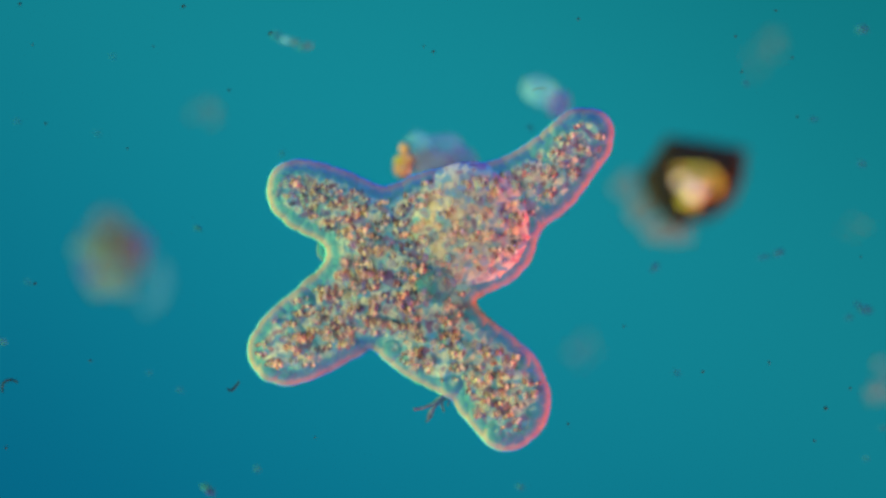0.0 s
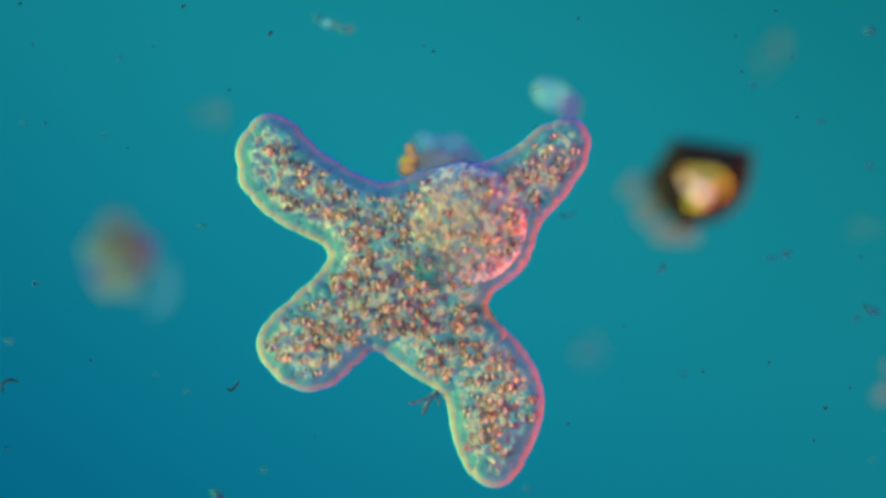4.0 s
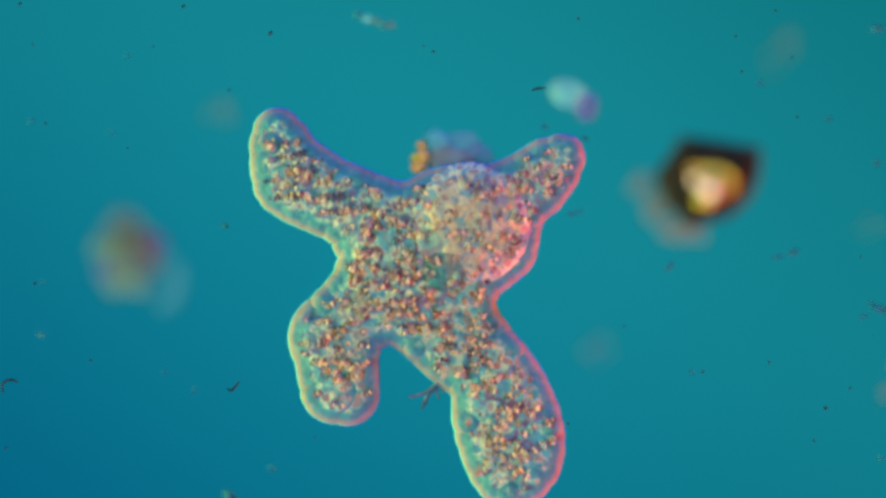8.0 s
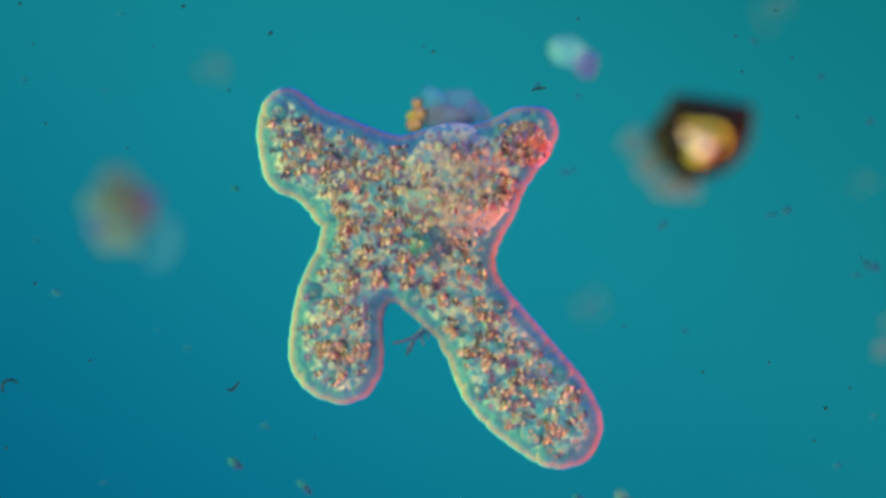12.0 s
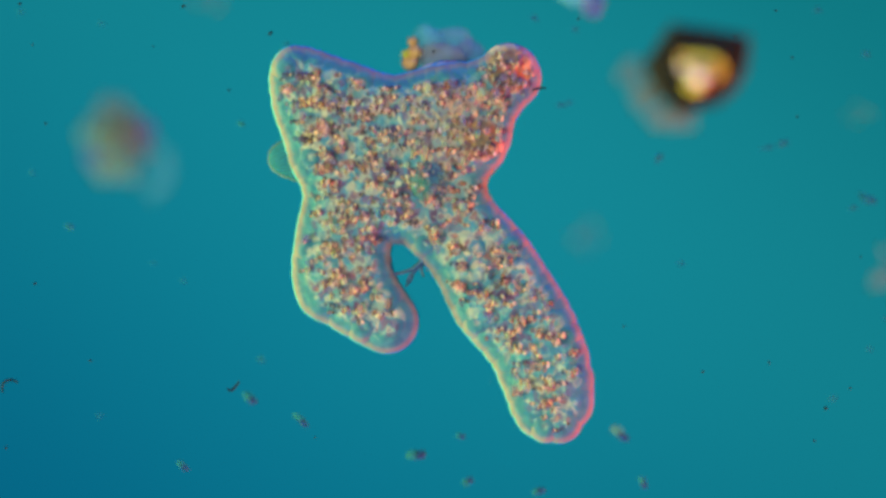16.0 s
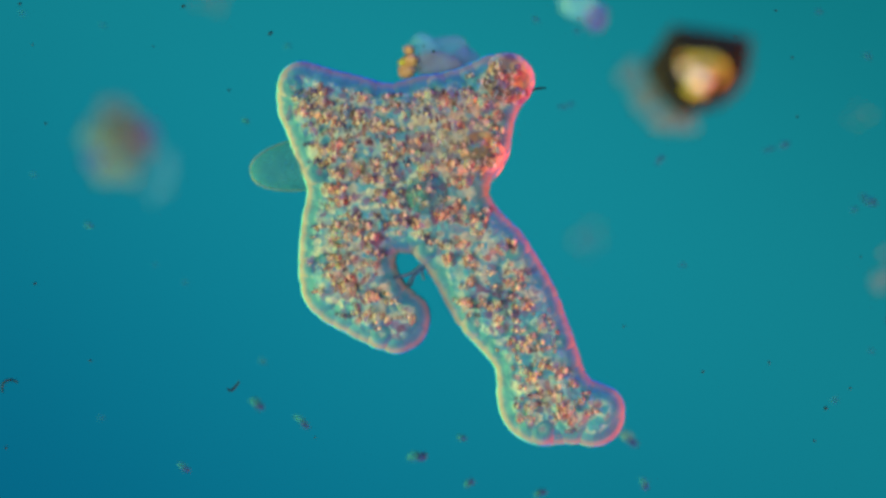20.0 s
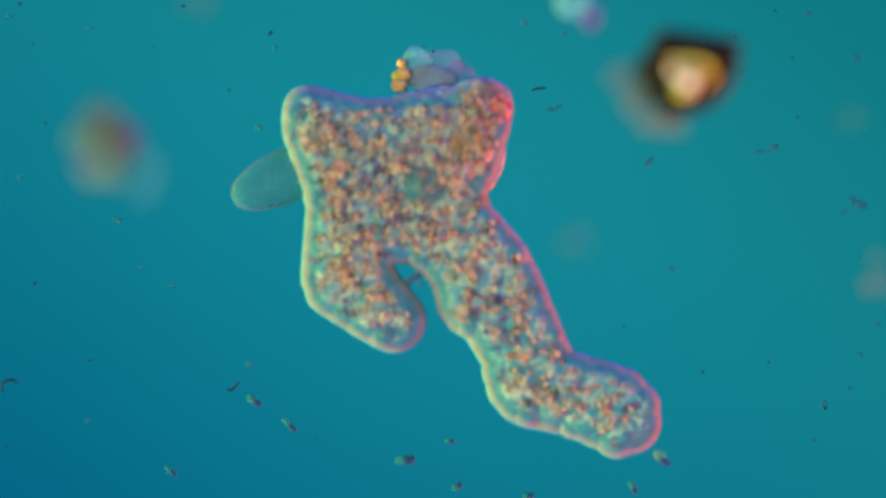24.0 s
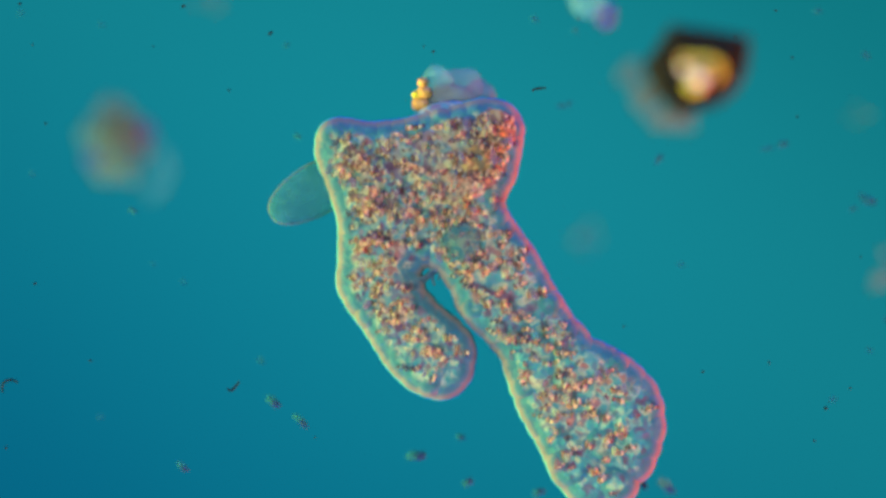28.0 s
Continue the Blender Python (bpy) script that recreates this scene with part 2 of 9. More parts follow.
def field_light():
    """The lit field of the condenser: teal light with a vignette painted in, bluer to the lower left, greener to the
    upper right.
    """
    m = bpy.data.materials.new("condenser_light")
    m.use_nodes = True
    nt = m.node_tree
    nt.nodes.clear()
    g = nt.nodes.new("ShaderNodeTexCoord")
    dot = nt.nodes.new("ShaderNodeVectorMath")
    dot.operation = "DOT_PRODUCT"
    dot.inputs[1].default_value = (0.16, 0.33, 0)
    nt.links.new(g.outputs["Object"], dot.inputs[0])
    mott = node(nt, "ShaderNodeTexNoise", Scale=0.9, Detail=3.0)
    nt.links.new(g.outputs["Object"], mott.inputs["Vector"])
    add = nt.nodes.new("ShaderNodeMath")
    add.operation = "MULTIPLY_ADD"
    add.inputs[1].default_value = 0.22
    nt.links.new(mott.outputs["Fac"], add.inputs[0])
    nt.links.new(dot.outputs["Value"], add.inputs[2])
    fine = node(nt, "ShaderNodeTexNoise", Scale=9.0, Detail=4.0, Roughness=0.6)
    nt.links.new(g.outputs["Object"], fine.inputs["Vector"])
    both = nt.nodes.new("ShaderNodeMath")
    both.operation = "MULTIPLY_ADD"
    both.inputs[1].default_value = 0.10
    nt.links.new(fine.outputs["Fac"], both.inputs[0])
    nt.links.new(add.outputs["Value"], both.inputs[2])
    shiftn = nt.nodes.new("ShaderNodeMath")
    shiftn.inputs[1].default_value = 0.32
    nt.links.new(both.outputs["Value"], shiftn.inputs[0])
    colour = ramp(nt, shiftn.outputs["Value"], [(0.0, (0.001, 0.130, 0.245)), (0.35, (0.004, 0.198, 0.275)), (0.6, (0.007, 0.237, 0.288)), (0.8, (0.006, 0.213, 0.252)), (1.0, (0.004, 0.188, 0.218))])
    # Vignette painted into the glow: strongest near the middle, weaker outwards.
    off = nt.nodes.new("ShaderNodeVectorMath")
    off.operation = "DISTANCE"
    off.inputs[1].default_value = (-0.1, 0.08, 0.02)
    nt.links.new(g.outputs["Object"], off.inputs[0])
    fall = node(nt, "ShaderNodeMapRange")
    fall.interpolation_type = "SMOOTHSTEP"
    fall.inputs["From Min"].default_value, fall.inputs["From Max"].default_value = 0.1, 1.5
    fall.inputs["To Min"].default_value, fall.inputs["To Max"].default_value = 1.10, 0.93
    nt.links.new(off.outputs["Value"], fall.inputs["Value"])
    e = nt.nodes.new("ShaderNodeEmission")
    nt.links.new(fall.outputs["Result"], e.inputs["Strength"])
    out = nt.nodes.new("ShaderNodeOutputMaterial")
    nt.links.new(colour, e.inputs["Color"])
    nt.links.new(e.outputs["Emission"], out.inputs["Surface"])
    return m


def slide_glass():
    m = bpy.data.materials.new("slide_glass")
    m.use_nodes = True
    nt = m.node_tree
    nt.nodes.clear()
    t = nt.nodes.new("ShaderNodeBsdfTransparent")
    t.inputs["Color"].default_value = (0.99, 1, 1, 1)
    s = node(nt, "ShaderNodeBsdfGlossy", Roughness=0.02)
    mix = node(nt, "ShaderNodeMixShader", Fac=0.001)
    out = nt.nodes.new("ShaderNodeOutputMaterial")
    nt.links.new(t.outputs[0], mix.inputs[1])
    nt.links.new(s.outputs[0], mix.inputs[2])
    nt.links.new(mix.outputs[0], out.inputs["Surface"])
    return m


# ---- mesh helpers ----
def mesh_of(name, verts, faces, materials, slots=None, smooth=True):
    me = bpy.data.meshes.new(name)
    me.from_pydata([tuple(v) for v in verts], [], faces)
    for m in materials:
        me.materials.append(m)
    if slots is not None:
        me.polygons.foreach_set("material_index", slots)
    me.polygons.foreach_set("use_smooth", [smooth] * len(faces))
    me.update()
    return me


def part(name, me, parent, label="", m=None):
    ob = new(name, me)
    ob.parent = parent
    if m is not None:
        ob.matrix_local = m
    return tagged(ob, label) if label else ob


def turned(profile, segments):
    """Vertices and faces of a closed profile (r, z) turned about z; its first and last r are zero."""
    verts, faces = [(0, 0, profile[0][1])], []
    for r, z in profile[1:-1]:
        verts += [(r * math.cos(2 * math.pi * k / segments), r * math.sin(2 * math.pi * k / segments), z) for k in range(segments)]
    verts.append((0, 0, profile[-1][1]))
    n, last = len(profile) - 2, len(verts) - 1
    for k in range(segments):
        j = (k + 1) % segments
        faces.append((0, 1 + k, 1 + j))
        for i in range(n - 1):
            a, b = 1 + i * segments, 1 + (i + 1) * segments
            faces.append((a + k, b + k, b + j, a + j))
        a = 1 + (n - 1) * segments
        faces.append((a + k, last, a + j))
    return verts, faces


BALL = turned([(math.sin(math.pi * i / 6), math.cos(math.pi * i / 6)) for i in range(7)], 8)
FINE = turned([(math.sin(math.pi * i / 12), math.cos(math.pi * i / 12)) for i in range(13)], 20)


def lump(size, seed, rough=0.25, scale=1.6, ball=FINE):
    """An uneven ball: half-axes, and how far its skin is pushed in and out."""
    off = Vector((seed * 3.7, seed * 1.3, seed * 2.1))
    out = []
    for v in ball[0]:
        p = Vector(v)
        k = 1 + rough * noise.noise(p * scale + off) + 0.4 * rough * noise.noise(p * scale * 2.7 + off)
        out.append((p.x * k * size[0], p.y * k * size[1], p.z * k * size[2]))
    return out, ball[1]


class Heap:
    """Gathers many small solids into one mesh."""

    def __init__(self):
        self.verts, self.faces, self.slots = [], [], []

    def put(self, shape, place=(0, 0, 0), turn=0.0, slot=0):
        n, c, s = len(self.verts), math.cos(turn), math.sin(turn)
        self.verts += [(x * c - y * s + place[0], x * s + y * c + place[1], z + place[2]) for x, y, z in shape[0]]
        self.faces += [tuple(n + i for i in f) for f in shape[1]]
        self.slots += [slot] * len(shape[1])

    def mesh(self, name, materials, smooth=True):
        return mesh_of(name, self.verts, self.faces, materials, self.slots, smooth)


def ball(rx, ry, rz):
    return [(x * rx, y * ry, z * rz) for x, y, z in BALL[0]], BALL[1]


def tube(points, radius, sides=6):
    """A round thread through points, thin at both ends."""
    verts, faces, n = [], [], len(points)
    for i, p in enumerate(points):
        p = Vector(p)
        d = (Vector(points[min(i + 1, n - 1)]) - Vector(points[max(i - 1, 0)])).normalized()
        u = d.cross(Vector((0, 0, 1))).normalized()
        w = d.cross(u)
        r = radius * (0.45 + 0.55 * math.sin(math.pi * (i + 0.5) / n))
        verts += [tuple(p + r * (u * math.cos(2 * math.pi * k / sides) + w * math.sin(2 * math.pi * k / sides))) for k in range(sides)]
    for i in range(n - 1):
        for k in range(sides):
            j = (k + 1) % sides
            faces.append((i * sides + k, (i + 1) * sides + k, (i + 1) * sides + j, i * sides + j))
    faces += [tuple(range(sides - 1, -1, -1)), tuple((n - 1) * sides + k for k in range(sides))]
    return verts, faces


def on_slide(x, y, z=0.0):
    """A place at height z fitted to the camera's view: in line with that pixel (from the corner) of the opening view.
    """
    k = (DIST - z) / DIST
    return ((x - 784) / 1000 * k, (441 - y) / 1000 * k, z)


# ---- the setting ----
FLOOR = -0.085
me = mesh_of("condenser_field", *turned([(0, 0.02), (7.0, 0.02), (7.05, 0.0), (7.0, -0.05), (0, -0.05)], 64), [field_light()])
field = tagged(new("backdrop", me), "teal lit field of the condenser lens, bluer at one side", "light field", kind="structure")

bm = bmesh.new()
bmesh.ops.create_cube(bm, size=1)
bmesh.ops.scale(bm, vec=(7.6, 5.2, 0.20), verts=bm.verts)
bmesh.ops.bevel(bm, geom=bm.edges[:], offset=0.02, segments=2, affect="EDGES")
me = bpy.data.meshes.new("glass_slide")
bm.to_mesh(me)
bm.free()
me.materials.append(slide_glass())
slide = tagged(new("ground", me), "clear glass microscope slide under the water", "glass slide", kind="structure")
slide.location = (0, 0, FLOOR - 0.10)
slide.visible_shadow = False

# ---- the amoeba ----
amoeba = tagged(new("amoeba"), "translucent granular amoeba with several blunt pseudopods creeping on glass", "amoeba")


TOP = 0.015


def lobe_mesh(r, w, top=TOP):
    """A flat round cushion of jelly with a rounded rim; it is widest at z = 0 and stands on the slide."""
    prof = [(0, top + 0.0010), (r * 0.3, top + 0.0008), (r * 0.64 if r > w * 1.3 else r * 0.31, top + 0.0004)] + [(max(r - w, r * 0.1) + w * math.sin(a), top * math.cos(a)) for a in [math.pi / 2 * i / 12 for i in range(13)] if max(r - w, r * 0.1) + w * math.sin(a) > r * 0.66]
    prof += [(r * (0.35 + 0.65 * math.cos(a)), FLOOR * math.sin(a)) for a in [math.pi / 2 * i / 5 for i in range(1, 6)]] + [(0, FLOOR)]
    return turned(prof, 56 if r > 0.05 else 48)


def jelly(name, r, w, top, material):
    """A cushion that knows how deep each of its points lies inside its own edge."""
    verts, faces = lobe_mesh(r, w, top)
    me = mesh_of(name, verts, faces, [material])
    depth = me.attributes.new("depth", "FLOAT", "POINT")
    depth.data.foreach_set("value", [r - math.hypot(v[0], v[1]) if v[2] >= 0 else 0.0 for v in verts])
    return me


def granule(heap, rng, x, y, z, big=1.0):
    """A grain whose shaded and lit sides are imitated by a warm half and a pale half, now and then a dark one or a soft
    droplet.
    """
    s = rng.uniform(0.0020, 0.0035) * big
    tall = rng.uniform(1.1, 2.1)
    t = rng.gauss(0, 0.35)
    dx, dy = math.cos(t) * s * 0.95, math.sin(t) * s * 0.95
    kind = rng.random()
    if big == 1.0 and kind > 0.62:
        heap.put(ball(s * 1.7, s * 1.7 * tall, s * 0.7), (x, y, z - s * 0.6), t, 3)
        return
    kind /= 0.62 if big == 1.0 else 1
    heap.put(ball(s, s * tall, s), (x - dx, y - dy, z), t, 0 if kind < 0.84 else 2)
    if kind > 0.16:
        heap.put(ball(s * 0.8, s * tall * 0.85, s), (x + dx, y + dy, z + s * 0.2), t, 1 if kind < 0.90 else 2)
    if 0.3 < kind < 0.55:
        heap.put(ball(s * 0.8, s * tall * 0.9, s), (x + 2.6 * dx, y + 2.6 * dy, z), t, 0)


def fill(ob, rng, reach, spacing, singles, low, high):
    """Grains inside a lobe, gathered in little rows: most in one mass, the largest by themselves."""
    heap, n = Heap(), int((reach * 1000) ** 2 * math.pi / spacing)
    nests = []
    for _ in range(max(2, n // 4)):
        a, d = rng.uniform(0, 2 * math.pi), reach * math.sqrt(rng.random())
        nests.append((d * math.cos(a), d * math.sin(a)))
    for k in range(n + singles):
        nest = rng.choice(nests)
        x, y, z = nest[0] * 0.94 + rng.gauss(0, 0.0075), nest[1] * 0.94 + rng.gauss(0, 0.0040), rng.choice((low, low, rng.uniform(low, high)))
        inside = min(1.0, reach / max(math.hypot(x, y), 1e-6))
        x, y = x * inside, y * inside
        if k < n:
            granule(heap, rng, x, y, z)
        else:
            one = Heap()
            granule(one, rng, 0, 0, 0, 1.25)
            part("granule", one.mesh("granule", [WARM, PALE, SHADY, DROPLET]), ob, m=pose(x, y, z))
    tagged(part("granule_mass", heap.mesh("granule_mass", [WARM, PALE, SHADY, DROPLET]), ob, "red, pink and creamy white grains"), kind="stuff")


lobes = []
lobe_meshes = {}
LOBE_SIZES = [(85, 8), (58, 134), (44, 84), (31, 14)]
rng = random.Random(11)
for size, count in LOBE_SIZES:
    r = size / 1000
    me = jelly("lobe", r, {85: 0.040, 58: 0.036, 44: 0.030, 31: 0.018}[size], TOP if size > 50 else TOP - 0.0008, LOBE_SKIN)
    lobe_meshes[r] = me
    for _ in range(count):
        ob = part("lobe", me, amoeba, "rounded lobe of cloudy teal jelly")
        lobes.append(ob)
        if size > 40:
            fill(ob, rng, r * {85: 0.88, 58: 0.66, 44: 0.60}[size], 600, 2 if size > 50 else 0, TOP + 0.001, TOP + 0.050)

hump = part("hump", jelly("hump", 0.112, 0.060, 0.026, TAWNY_SKIN), amoeba, "raised tawny hump of dense jelly")
fill(hump, rng, 0.092, 560, 10, 0.026, 0.040)
flank = part("flank", jelly("flank", 0.044, 0.042, 0.019, RUSTY_SKIN), amoeba, "rusty orange wrinkled flank of the hump")
fill(flank, rng, 0.036, 110, 6, 0.019, 0.030)
tail = part("tail", jelly("tail", 0.050, 0.042, 0.020, RUSTY_SKIN), amoeba, "orange-brown wrinkled tail end full of grains")
fill(tail, rng, 0.037, 70, 8, 0.020, 0.032)
vacuole = part("vacuole", jelly("vacuole", 0.036, 0.030, 0.018, VACUOLE), amoeba, "clear round water vacuole")


def bud_mesh():
    """An egg of clear jelly with its blunt tip at the origin, lying along +x."""
    verts, faces, rings, sides = [(0, 0, 0)], [], 16, 28
    for i in range(1, rings):
        a = math.pi * i / rings
        x = 0.088 * (1 - math.cos(a))
        half = 0.042 * math.sin(a) ** 0.8 * (1 + 0.25 * x / 0.176)
        for k in range(sides):
            b = 2 * math.pi * k / sides
            up = math.sin(b)
            verts.append((x, half * math.cos(b), (0.017 if up > 0 else -FLOOR * 0.6) * up * math.sin(a) ** 0.6))
    verts.append((0.176, 0, 0))
    last = len(verts) - 1
    for k in range(sides):
        j = (k + 1) % sides
        faces.append((0, 1 + j, 1 + k))
        for i in range(rings - 2):
            a, b = 1 + i * sides, 1 + (i + 1) * sides
            faces.append((a + k, a + j, b + j, b + k))
        faces.append((last - sides + k, last - sides + j, last))
    me = mesh_of("bud", verts, faces, [BUD_SKIN])
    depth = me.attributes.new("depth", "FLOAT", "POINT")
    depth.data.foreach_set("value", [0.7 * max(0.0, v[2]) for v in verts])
    return me


BUD_SKIN = cytoplasm("clear_cytoplasm", [(RIM_HALO, 0, 0), (RIM_LIGHT, 0.6, 1.6), (CLEAR, 2.0, 5.0)], 0.1)
BUD_SKIN.node_tree.nodes["Principled BSDF"].inputs["Alpha"].default_value = 0.6
bud = part("bud", bud_mesh(), amoeba, "small smooth clear pseudopod growing from the side")

# ---- grains and debris in the water ----
def mineral_grain():
    """A dark angular crystal, crusted at one side; its amber window and pearly heart paint the light shining through.
    """
    grain = tagged(new("mineral_grain"), "dark angular crystal with glowing amber and pearly centre", "crystal")
    grain.location = on_slide(1228, 325, 0.30)
    corners = [(-92, 8), (-66, 44), (-44, 78), (20, 70), (88, 58), (84, 10), (66, -30), (34, -56), (-30, -74), (-70, -36)]
    rings = [(0.55, -0.10), (0.92, -0.065), (1.0, -0.02), (0.97, 0.0), (0.72, 0.010)]
    verts, faces, n = [], [], len(corners)
    for k, z in rings:
        verts += [(x / 960 * k, y / 960 * k, z) for x, y in corners]
    for i in range(len(rings) - 1):
        for j in range(n):
            q = (j + 1) % n
            faces.append((i * n + j, i * n + q, (i + 1) * n + q, (i + 1) * n + j))
    faces += [tuple(range(n - 1, -1, -1)), tuple((len(rings) - 1) * n + j for j in range(n))]
    part("body", mesh_of("grain_body", verts, faces, [DARK_MINERAL], smooth=False), grain, "almost black brown crystal facets")
    v, f = lump((0.028, 0.020, 0.006), 4, 0.35, 1.2)
    part("window", mesh_of("grain_window", v, f, [LILAC]), grain, "dull lilac window facet", pose(0.002, -0.002, 0.008))
    arc = [(-0.036, 0.022, 0.012), (-0.022, 0.024, 0.012), (-0.006, 0.020, 0.012), (0.012, 0.021, 0.012), (0.030, 0.016, 0.012), (0.040, 0.004, 0.012), (0.036, -0.012, 0.012), (0.026, -0.018, 0.012)]
    part("facet", mesh_of("grain_facet", *tube(arc, 0.0062, 8), [AMBER]), grain, "amber yellow facet along the edge")
    v, f = lump((0.017, 0.008, 0.006), 7, 0.35, 1.4)
    part("facet", mesh_of("grain_facet", v, f, [AMBER]), grain, "amber yellow lower facet", pose(-0.006, -0.030, 0.012))
    v, f = lump((0.014, 0.009, 0.004), 9, 0.4, 1.5)
    part("heart", mesh_of("grain_heart", v, f, [CORE_GLOW]), grain, "white core painted for light shining through", pose(0.000, -0.014, 0.018))
    v, f = lump((0.007, 0.007, 0.003), 15, 0.4, 1.5)
    part("heart", mesh_of("grain_heart", v, f, [CORE_GLOW]), grain, "pale facet painted for light shining through", pose(-0.024, 0.006, 0.016))
    for x, y, r, s in [(-118, -6, 0.018, 1), (-112, 12, 0.010, 2), (-92, -52, 0.020, 3), (-46, -80, 0.022, 4), (-18, -90, 0.012, 5), (-72, -36, 0.020, 6), (-98, -28, 0.014, 8), (-70, -84, 0.014, 9), (-26, -68, 0.018, 10)]:
        v, f = lump((r, r * 0.9, r * 0.2), s, 0.5, 2.0)
        part("crust", mesh_of("grain_crust", v, f, [RUST]), grain, "rusty brown crust", pose(x / 1000, y / 1000, -0.01))


def detritus(name, x, y, z, radius, count, seed, materials, label, spread=(1, 1)):
    """A loose clump of soft flakes with gaps between them."""
    clump = tagged(new(name), label, "detritus")
    clump.location = on_slide(x, y, z)
    rng = random.Random(seed)
    for k in range(count):
        a, d = rng.uniform(0, 6.283), radius * math.sqrt(rng.random())
        r = radius * rng.uniform(0.13, 0.20)
        v, f = lump((r, r * rng.uniform(0.6, 1.1), r * 0.15), seed + k, 0.6, 2.2, BALL if count > 12 else FINE)
        m = materials[0] if math.sin(a) * d > rng.uniform(-0.5, 0.5) * radius else materials[-1]
        part("flake", mesh_of("flake", v, f, [m]), clump, m=pose(d * math.cos(a) * spread[0] / 1000 * 1000, d * math.sin(a) * spread[1], rng.uniform(-0.3, 0.3) * radius))
    return clump


mineral_grain()
clump = tagged(new("detritus_clump"), "brown and olive clump of soft pond detritus", "detritus")
clump.location = on_slide(200, 450, 0.34)
for k, (x, y, r, m) in enumerate([(-6, 48, 0.026, UMBER), (6, 26, 0.030, UMBER), (14, 6, 0.028, UMBER), (38, 10, 0.018, VIOLET), (-12, 4, 0.022, OLIVE), (-14, -28, 0.026, OLIVE),
                                  (-22, -48, 0.020, OLIVE), (10, -34, 0.016, GREYGREEN), (-38, -30, 0.016, VIOLET), (26, 32, 0.016, UMBER), (44, -14, 0.014, UMBER), (-40, 8, 0.020, OLIVE), (30, -22, 0.022, UMBER), (-30, 30, 0.020, UMBER), (16, -54, 0.016, OLIVE), (46, 20, 0.014, VIOLET)]):
    v, f = lump((r, r * 0.9, r * 0.15), k + 60, 0.6, 1.8)
    part("flake", mesh_of("flake", v, f, [m]), clump, m=pose(x / 1000, y / 1000, 0.004 * (k % 3)))
# Faint lumps imitate the pale blur halo at the clump's right.
for k, (x, y, r) in enumerate([(82, -30, 0.014), (86, -52, 0.012), (76, -74, 0.013), (60, -90, 0.010)]):
    v, f = lump((r * 0.7, r, r * 0.12), k + 80, 0.5, 1.8)
    part("halo_lump", mesh_of("halo_lump", v, f, [HAZE]), clump, "pale lump imitating the halo beside the clump", pose(x / 1000, y / 1000, 0))
detritus("detritus_flake", 1022, 622, 0.34, 0.030, 7, 21, [UMBER, VIOLET], "faint dark smear of detritus")
detritus("detritus_flake", 362, 205, 0.30, 0.026, 12, 8, [UMBER, UMBER], "small brown flake of detritus")
detritus("detritus_flake", 1512, 410, 0.26, 0.024, 7, 12, [UMBER, OLIVE], "faint brown flake of detritus")
detritus("detritus_flake", 1345, 88, 0.36, 0.040, 6, 14, [UMBER, UMBER], "faint brown smear of detritus")
detritus("detritus_flake", 1590, 685, 0.26, 0.048, 16, 17, [RUST, RUST], "rusty red clump of detritus")


def jelly_bead():
    """A pale see-through ovoid that drifts with the stage."""
    bead = tagged(new("jelly_bead"), "pale cyan oval bead of jelly drifting in the water", "bead")
    v, f = lump((0.035, 0.024, 0.024), 3, 0.12, 1.0)
    part("body", mesh_of("bead_body", v, f, [MILKY]), bead, "milky cyan body")
    # A violet lump stands in for shade on the bead's right side.
    v, f = lump((0.020, 0.026, 0.022), 6, 0.15, 1.0)
    part("cap", mesh_of("bead_shade", v, f, [VIOLET]), bead, "violet end painted as the shaded side", pose(0.036, -0.008, -0.006))
    return bead


def clinging_debris():
    """Food left at the rear of the amoeba: a milky lump with a column of oily orange drops."""
    d = tagged(new("clinging_debris"), "milky lump with orange oil drops stuck to the amoeba", "debris")
    for x, y, z, size, seed, m, label in [(0.026, 0.022, -0.016, (0.032, 0.034, 0.016), 2, MILKY_DIM, "milky cyan lump"), (0.032, 0.026, -0.012, (0.022, 0.024, 0.014), 3, MILKY, "pale cyan lump"), (0.052, 0.000, -0.008, (0.050, 0.026, 0.014), 12, FAWN, "brownish jelly lump"),
                                          (0.068, 0.020, -0.022, (0.044, 0.036, 0.016), 5, LAVENDER, "lavender jelly lump"), (0.100, 0.004, -0.026, (0.028, 0.030, 0.014), 7, LILAC_JELLY, "violet shaded lump")]:
        v, f = lump(size, seed, 0.25, 1.1)
        part("lump", mesh_of("debris_lump", v, f, [m]), d, label, pose(x, y, z))
    for x, y, r, m in [(-0.004, -0.010, 0.016, ORANGE), (0.004, 0.010, 0.014, ORANGE), (0.000, 0.028, 0.010, ORANGE), (0.014, -0.004, 0.010, RUST), (-0.011, 0.006, 0.009, AMBER), (0.002, -0.026, 0.010, RUST)]:
        v, f = lump((r, r * 0.85, r), y * 900, 0.15)
        part("oil_drop", mesh_of("oil_drop", v, f, [m]), d, "amber orange oil drop", pose(x, y, 0))
    return d


